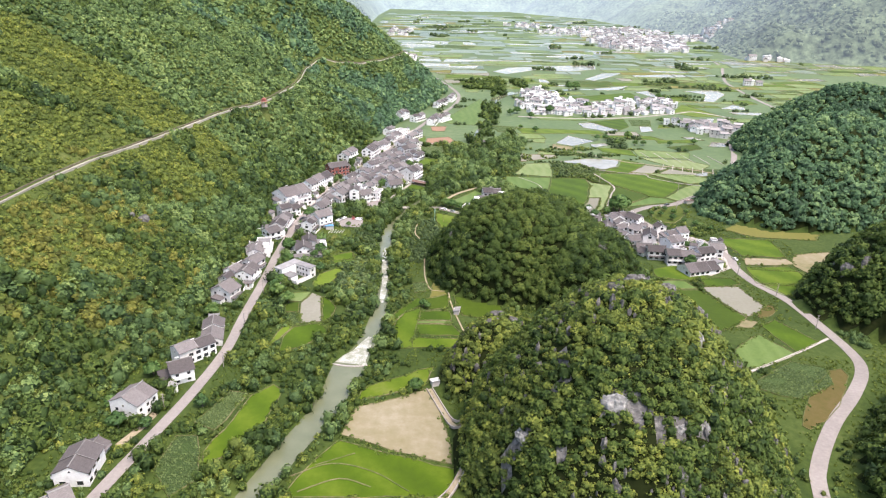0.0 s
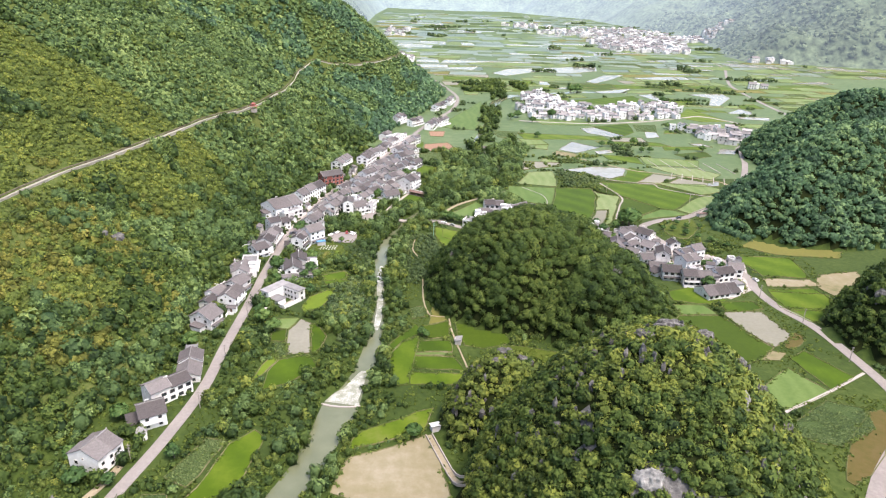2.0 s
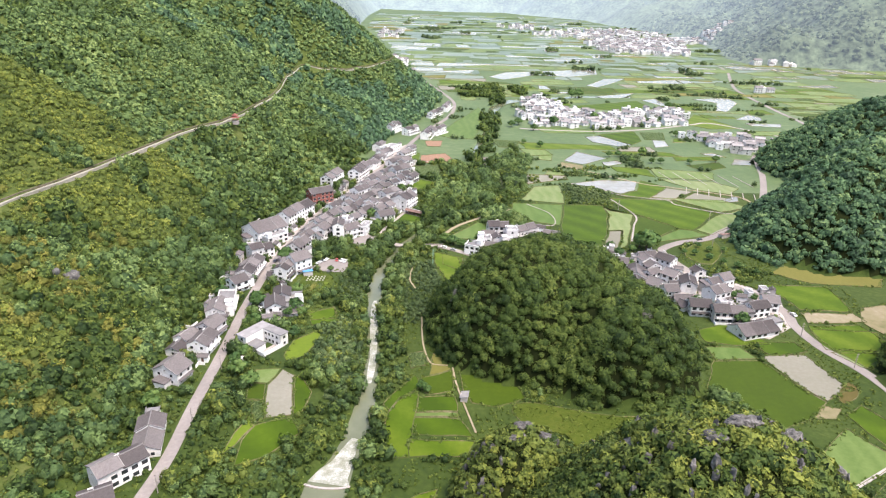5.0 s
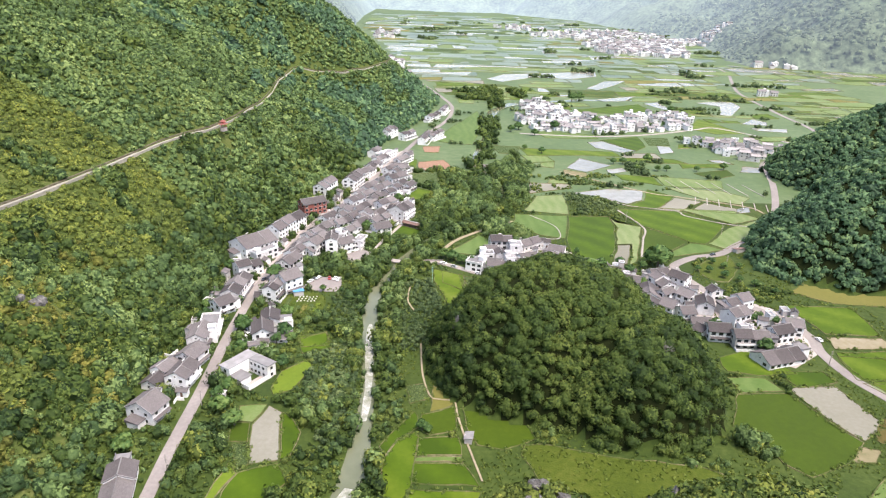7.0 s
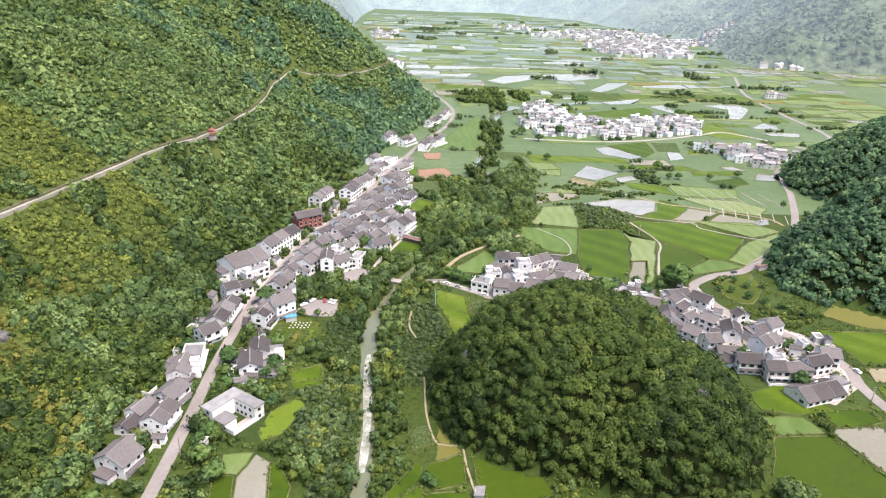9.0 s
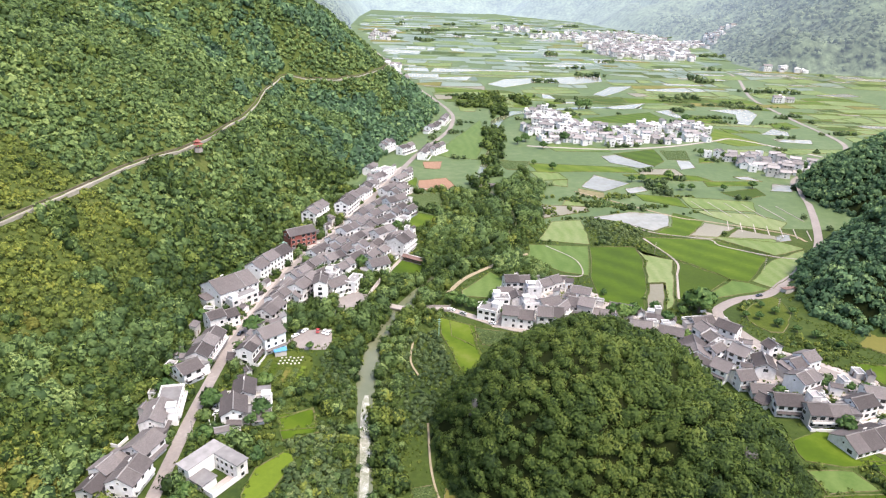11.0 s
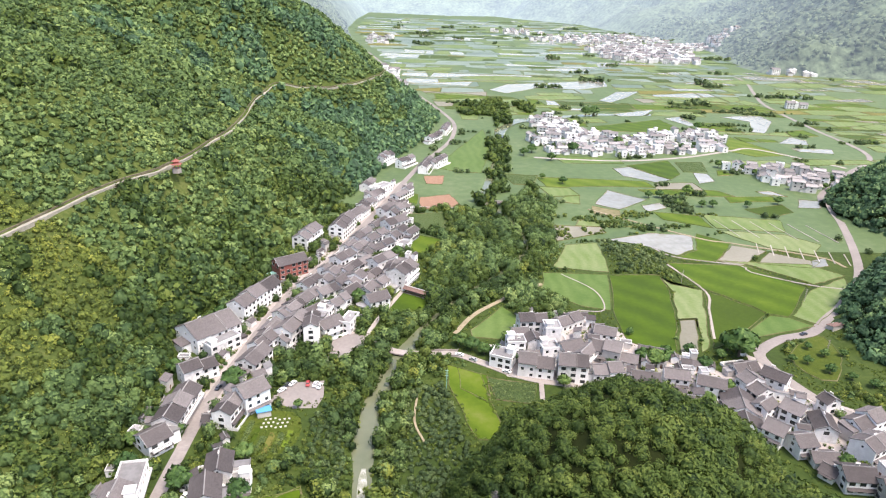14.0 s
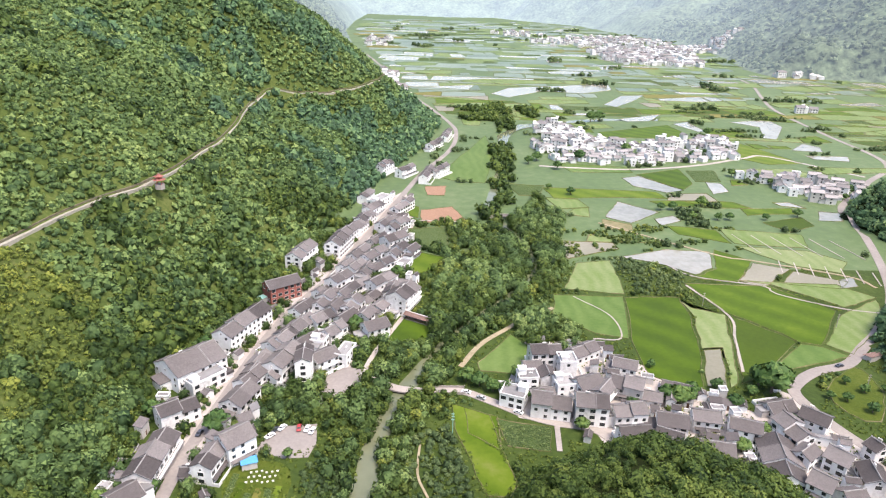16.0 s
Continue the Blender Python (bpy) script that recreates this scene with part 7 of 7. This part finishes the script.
GROVES = [([(-7, 621), (26, 660), (43, 705), (85, 790), (100, 734), (83, 673), (82, 633), (56, 606), (28, 575), (10, 546), (0, 516), (-6, 497), (-15, 515), (-10, 555), (-5, 589)], "shrub_deep"),
          ([(-30, 531), (-16, 542), (-5, 515), (-9, 500), (-18, 494), (-16, 480), (-25, 464), (-38, 461), (-48, 472), (-41, 496)], "shrub_mid"),
          ([(-80, 491), (-73, 507), (-60, 514), (-58, 505), (-60, 487), (-57, 474), (-66, 472), (-76, 475)], "shrub_mid"),
          ([(33, 552), (54, 576), (70, 550), (63, 532), (46, 532), (35, 535)], "shrub_mid"), ([(120, 318), (127, 309), (135, 312), (134, 323), (127, 326)], "shrub_deep")]
for n, (poly, mat) in enumerate(GROVES):
    x, y = jitter_grid(min(p[0] for p in poly), max(p[0] for p in poly), min(p[1] for p in poly), max(p[1] for p in poly), 4.3, 60 + n)
    ok = inside(x, y, poly) & ~taken(x, y)
    light = vnoise(x, y, 16, 65) * 0.6 + np.random.RandomState(66 + n).rand(len(x)) * 0.4 > 0.52
    for pick, leaf_mat, off in ((ok & ~light, M[mat], 0), (ok & light, M["shrub_mid" if mat == "shrub_deep" else "shrub_deep"], 7)):
        if pick.any():
            wood("grove", x[pick], y[pick], (1.8, 4.2), 130, 0.15, leaf_mat, 60 + n + off, "dense grove of broadleaf trees by the river", 1.1, 0.85, -0.6)
for poly, seed in (([(38, 734), (58, 894), (95, 1141), (112, 1122), (76, 873), (52, 721)], 71), ([(32, 1198), (107, 1283), (162, 1192), (135, 1125), (44, 1134)], 72)):
    x, y = jitter_grid(min(p[0] for p in poly), max(p[0] for p in poly), min(p[1] for p in poly), max(p[1] for p in poly), 5.5, seed)
    ok = inside(x + 16 * (vnoise(x, y, 18, seed + 1) - 0.5), y, poly) & (vnoise(x, y, 25, seed) > 0.38)
    wood("grove", x[ok], y[ok], (2.2, 4.6), 30, 0.34, M["shrub_deep"], seed, "belt of trees along the upper river", 1.1, 0.8, -0.5)
ORCHARDS = [([(-29, 461), (-4, 471), (3, 443), (7, 415), (-5, 386), (-24, 386), (-29, 415)], 2.7), ([(98, 650), (115, 658), (163, 637), (140, 593), (117, 600), (114, 625)], 3.6),
            ([(-65, 377), (-50, 397), (-38, 391), (-36, 347), (-40, 323), (-45, 306), (-50, 326), (-57, 346)], 2.5), ([(-59, 447), (-44, 454), (-41, 422), (-46, 401), (-55, 415)], 2.6)]
for n, (poly, step) in enumerate(ORCHARDS):
    x, y = jitter_grid(min(p[0] for p in poly), max(p[0] for p in poly), min(p[1] for p in poly), max(p[1] for p in poly), step, 80 + n)
    ok = inside(x, y, poly) & ~taken(x, y)
    wood("orchard", x[ok], y[ok], (0.9, 1.7), 46, 0.27, M["orchard"], 80 + n, "low grey-green orchard bushes in loose rows", 0.95, 0.5)

# hedges and tree clumps further out
x, y = jitter_grid(-60, 560, 640, 1250, 5.0, 90)
ok = ~taken(x, y) & (height(x, y) < 1) & (vnoise(x, y * 2.2, 34, 91) > 0.83)
wood("hedges", x[ok], y[ok], (1.2, 3.2), 26, 0.36, M["orchard"], 92, "hedges and tree clumps between the paddies", 1.0, 0.6, -0.4)
x, y = jitter_grid(-150, 1000, 1250, 3400, 13, 93)
ok = (height(x, y) < 1) & (vnoise(x * 0.5, y, 55, 94) > 0.87)
wood("hedges", x[ok], y[ok], (3, 6), 16, 0.5, M["orchard"], 95, "distant hedges and tree clumps", 0.9, 0.5, -0.3)

# limestone showing between the shrubs
rs = np.random.RandomState(5)
base = bmesh.new()
bmesh.ops.create_icosphere(base, subdivisions=2, radius=1.0)
ico_v = np.array([v.co[:] for v in base.verts])
ico_f = np.array([[v.index for v in f.verts] for f in base.faces])
base.free()
vs, fs, off = [], [], 0
for k, share in ((0, 420), (1, 90), (6, 60)):
    hx, hy, rx, ry, _, _, _ = HILLS[k]
    got = 0
    while got < share:
        a, r = rs.rand() * math.tau, math.sqrt(rs.rand()) * 0.95
        px, py = hx + rx * r * math.cos(a), hy + ry * r * math.sin(a)
        if vnoise(np.array([px]), np.array([py]), 14, 96)[0] + (0.25 if px > hx + 8 or r < 0.2 else 0.0) < 0.52:
            continue
        n3 = 1 + 0.3 * np.sin(ico_v[:, 0] * 5.1 + got) * np.cos(ico_v[:, 1] * 4.3 + got * 2) + 0.42 * rs.rand(len(ico_v))
        s = (0.4 + 0.8 * rs.rand() ** 2) * np.array([1.0, 0.6, 1.9])
        ang = rs.rand() * math.tau
        v = ico_v * n3[:, None] * s
        v = np.stack([v[:, 0] * math.cos(ang) - v[:, 1] * math.sin(ang), v[:, 0] * math.sin(ang) + v[:, 1] * math.cos(ang), v[:, 2]], -1)
        vs.append(v + [px, py, float(ground_z(px, py)) + 0.35 * s[2]])
        fs.append(ico_f + off)
        off += len(v)
        got += 1
tagged(new("rocks", mesh_from("rocks", np.vstack(vs), np.vstack(fs), [M["rock"]])), "grey weathered limestone standing out of the shrubs", "rocks", kind="stuff")

def outcrop(x, y, z, wide, tall, rot, seed, stone="pale_rock"):
    """A bare limestone face: a jagged slab standing out of the slope."""
    bm = bmesh.new()
    bmesh.ops.create_icosphere(bm, subdivisions=4, radius=1.0)
    for v in bm.verts:
        p = v.co.copy()
        k = 1 + 0.28 * noise.noise(p * 1.7 + Vector((seed, 0, 0))) + 0.22 * noise.noise(Vector((p.x * 5, p.y * 5, p.z * 1.6)) + Vector((0, seed, 0))) + 0.07 * noise.noise(p * 11)
        v.co = Vector((p.x * k * wide / 2, p.y * k * wide * 0.26, p.z * k * tall / 2))
    ob = part("rock_outcrop", bm, M[stone], at=pose(x, y, z, -14, 0, rot))
    return tagged(ob, "bare %s grey limestone face among the shrubs" % ("pale" if stone == "pale_rock" else "dark"), "rock", "limestone outcrops")


M["pale_rock"] = material("pale_limestone", [(0.32, (0.05, 0.05, 0.05)), (0.46, (0.17, 0.168, 0.165)), (0.6, (0.29, 0.282, 0.270)), (0.75, (0.46, 0.445, 0.42))], 0.7, 12, 0.9, 0.5, 0.12, 0.3)
hx, hy = HILLS[0][0], HILLS[0][1]
for n, (ox, oy, oz, wide, tall) in enumerate(CLIFFS):
    outcrop(ox, oy + 0.2, oz - 0.4, wide * 1.15, tall * 1.1, math.degrees(math.atan2(oy - hy, ox - hx)) + 90, n * 3.1)
for ox, oy, wide, tall, rot, up in ((70, 207, 8, 4, 0, 1.3), (80, 204, 7, 4, 15, 1.2), (62, 203, 6, 3.5, -20, 1.0), (90, 199, 6, 4.5, 30, 1.0), (96, 193, 5, 5, 50, 0.6), (28, 262, 7, 4.5, 10, 1.2), (34, 256, 5, 4, 0, 1.0), (24, 256, 4, 3, 40, 0.8), (8, 372, 5, 8, -70, 0), (92, 335, 6, 6, 15, 0),
                                    (230, 331, 9, 9, -20, 0), (236, 327, 7, 9, 10, 0), (-176, 367, 9, 5, 60, 0), (-181, 362, 7, 4, 75, 0), (-170, 430, 6, 3, 70, 0)):
    outcrop(ox, oy, float(height(ox, oy)) + up, wide, tall, rot, ox * 0.7, "rock")

# single trees
PROTOS = [tree_proto("tree", 8.5, 3.6, 420, 101, label="rounded green broadleaf tree standing by itself"), tree_proto("tree", 6.5, 2.8, 380, 102, label="small leafy roadside tree with a round crown"),
          tree_proto("tree", 11, 5.4, 700, 103, label="broad dark spreading shade tree", flat=0.8), tree_proto("tree", 5.0, 2.0, 300, 104, label="young green tree at the field edge")]
TREES = [(146, 497, 2, 1.5), (143, 503, 2, 1.0), (99, 488, 2, 0.9), (104, 490, 0, 1.0), (108, 495, 0, 0.9), (121, 499, 1, 1.0), (124, 486, 0, 0.9), (136, 495, 1, 0.9), (127, 467, 0, 0.8), (113, 456, 0, 0.9), (97, 518, 1, 0.7),
         (52, 470, 0, 0.8), (38, 487, 0, 1.0), (31, 491, 1, 1.0), (24, 494, 0, 1.0), (18, 497, 1, 1.1), (12, 501, 0, 1.0), (6, 505, 0, 1.0)]
TREES += [(-96, 468, 2, 0.95), (-99.5, 404, 2, 0.85), (-77, 399, 0, 1.1), (-80, 393, 1, 1.0), (-73, 394, 1, 1.0), (-99, 395, 3, 0.8), (-95, 383, 0, 1.0), (-95, 346, 1, 1.0), (-91, 337, 0, 1.1), (-83, 328, 0, 1.0), (-72, 371, 1, 1.1), (-92, 352, 0, 0.9)]
TREES += [(-8, 246, 0, 0.85), (-6.5, 326, 3, 1.1), (-4, 325, 3, 0.9), (-89, 453, 1, 0.9), (-98, 231, 1, 1.0), (-127, 216, 0, 1.0), (-116, 216, 1, 0.9), (-110, 434, 0, 0.8), (-120, 311, 0, 1.1), (-128, 254, 2, 0.7), (-80, 420, 0, 1.0), (-66, 452, 3, 1.0)]
TREES += [(226, 775, 2, 0.9), (197, 763, 0, 1.0), (187, 762, 0, 0.9), (225, 738, 1, 1.1), (205, 740, 0, 0.9), (235, 739, 0, 0.9), (155, 925, 2, 1.2), (109, 921, 2, 1.0), (124, 888, 0, 1.2), (217, 968, 2, 1.1), (235, 1152, 2, 1.5), (223, 1151, 2, 1.4), (355, 1072, 2, 1.0), (297, 749, 0, 1.0), (266, 740, 1, 1.0), (98, 908, 0, 1.2), (119, 801, 0, 1.0), (102, 817, 1, 1.0), (382, 817, 2, 1.0), (376, 791, 0, 1.0)]
TREES += [(186, 505, 3, 1.0), (190, 497, 1, 0.8), (200, 498, 3, 1.0), (178, 490, 3, 1.1), (184, 482, 1, 0.9), (192, 476, 3, 1.0), (171, 493, 3, 1.0), (198, 470, 1, 0.8), (206, 459, 3, 1.0), (186, 421, 1, 1.0), (192, 418, 0, 0.9), (176, 424, 1, 0.9), (166, 392, 0, 1.1), (150, 415, 0, 0.9)]
for tx, ty, k, size in TREES:
    m4 = pose(tx, ty, max(0.0, float(ground_z(tx, ty))), 0, 0, (tx * 37 + ty * 11) % 360) @ Matrix.Diagonal((size, size, size * (0.9 + 0.2 * ((tx * 7 + ty) % 1)), 1))
    copy_thing(PROTOS[k], m4)
rnd = random.Random(77)
for sx, sy, size in list(house_spots):
    if rnd.random() < 0.42:
        a = rnd.uniform(0, math.tau)
        tx, ty = sx + math.cos(a) * (size * 0.5 + 3.5), sy + math.sin(a) * (size * 0.5 + 3.5)
        if not taken(np.array([tx]), np.array([ty]))[0] and float(height(tx, ty)) < 3 and line_distance(np.array([tx]), np.array([ty]), STREET)[0][0] > 7:
            copy_thing(PROTOS[rnd.choice((0, 1, 1, 3))], pose(tx, ty, float(ground_z(tx, ty)), 0, 0, rnd.uniform(0, 360)))
for p in PROTOS:
    for o in list(p.children_recursive) + [p]:
        bpy.data.objects.remove(o)
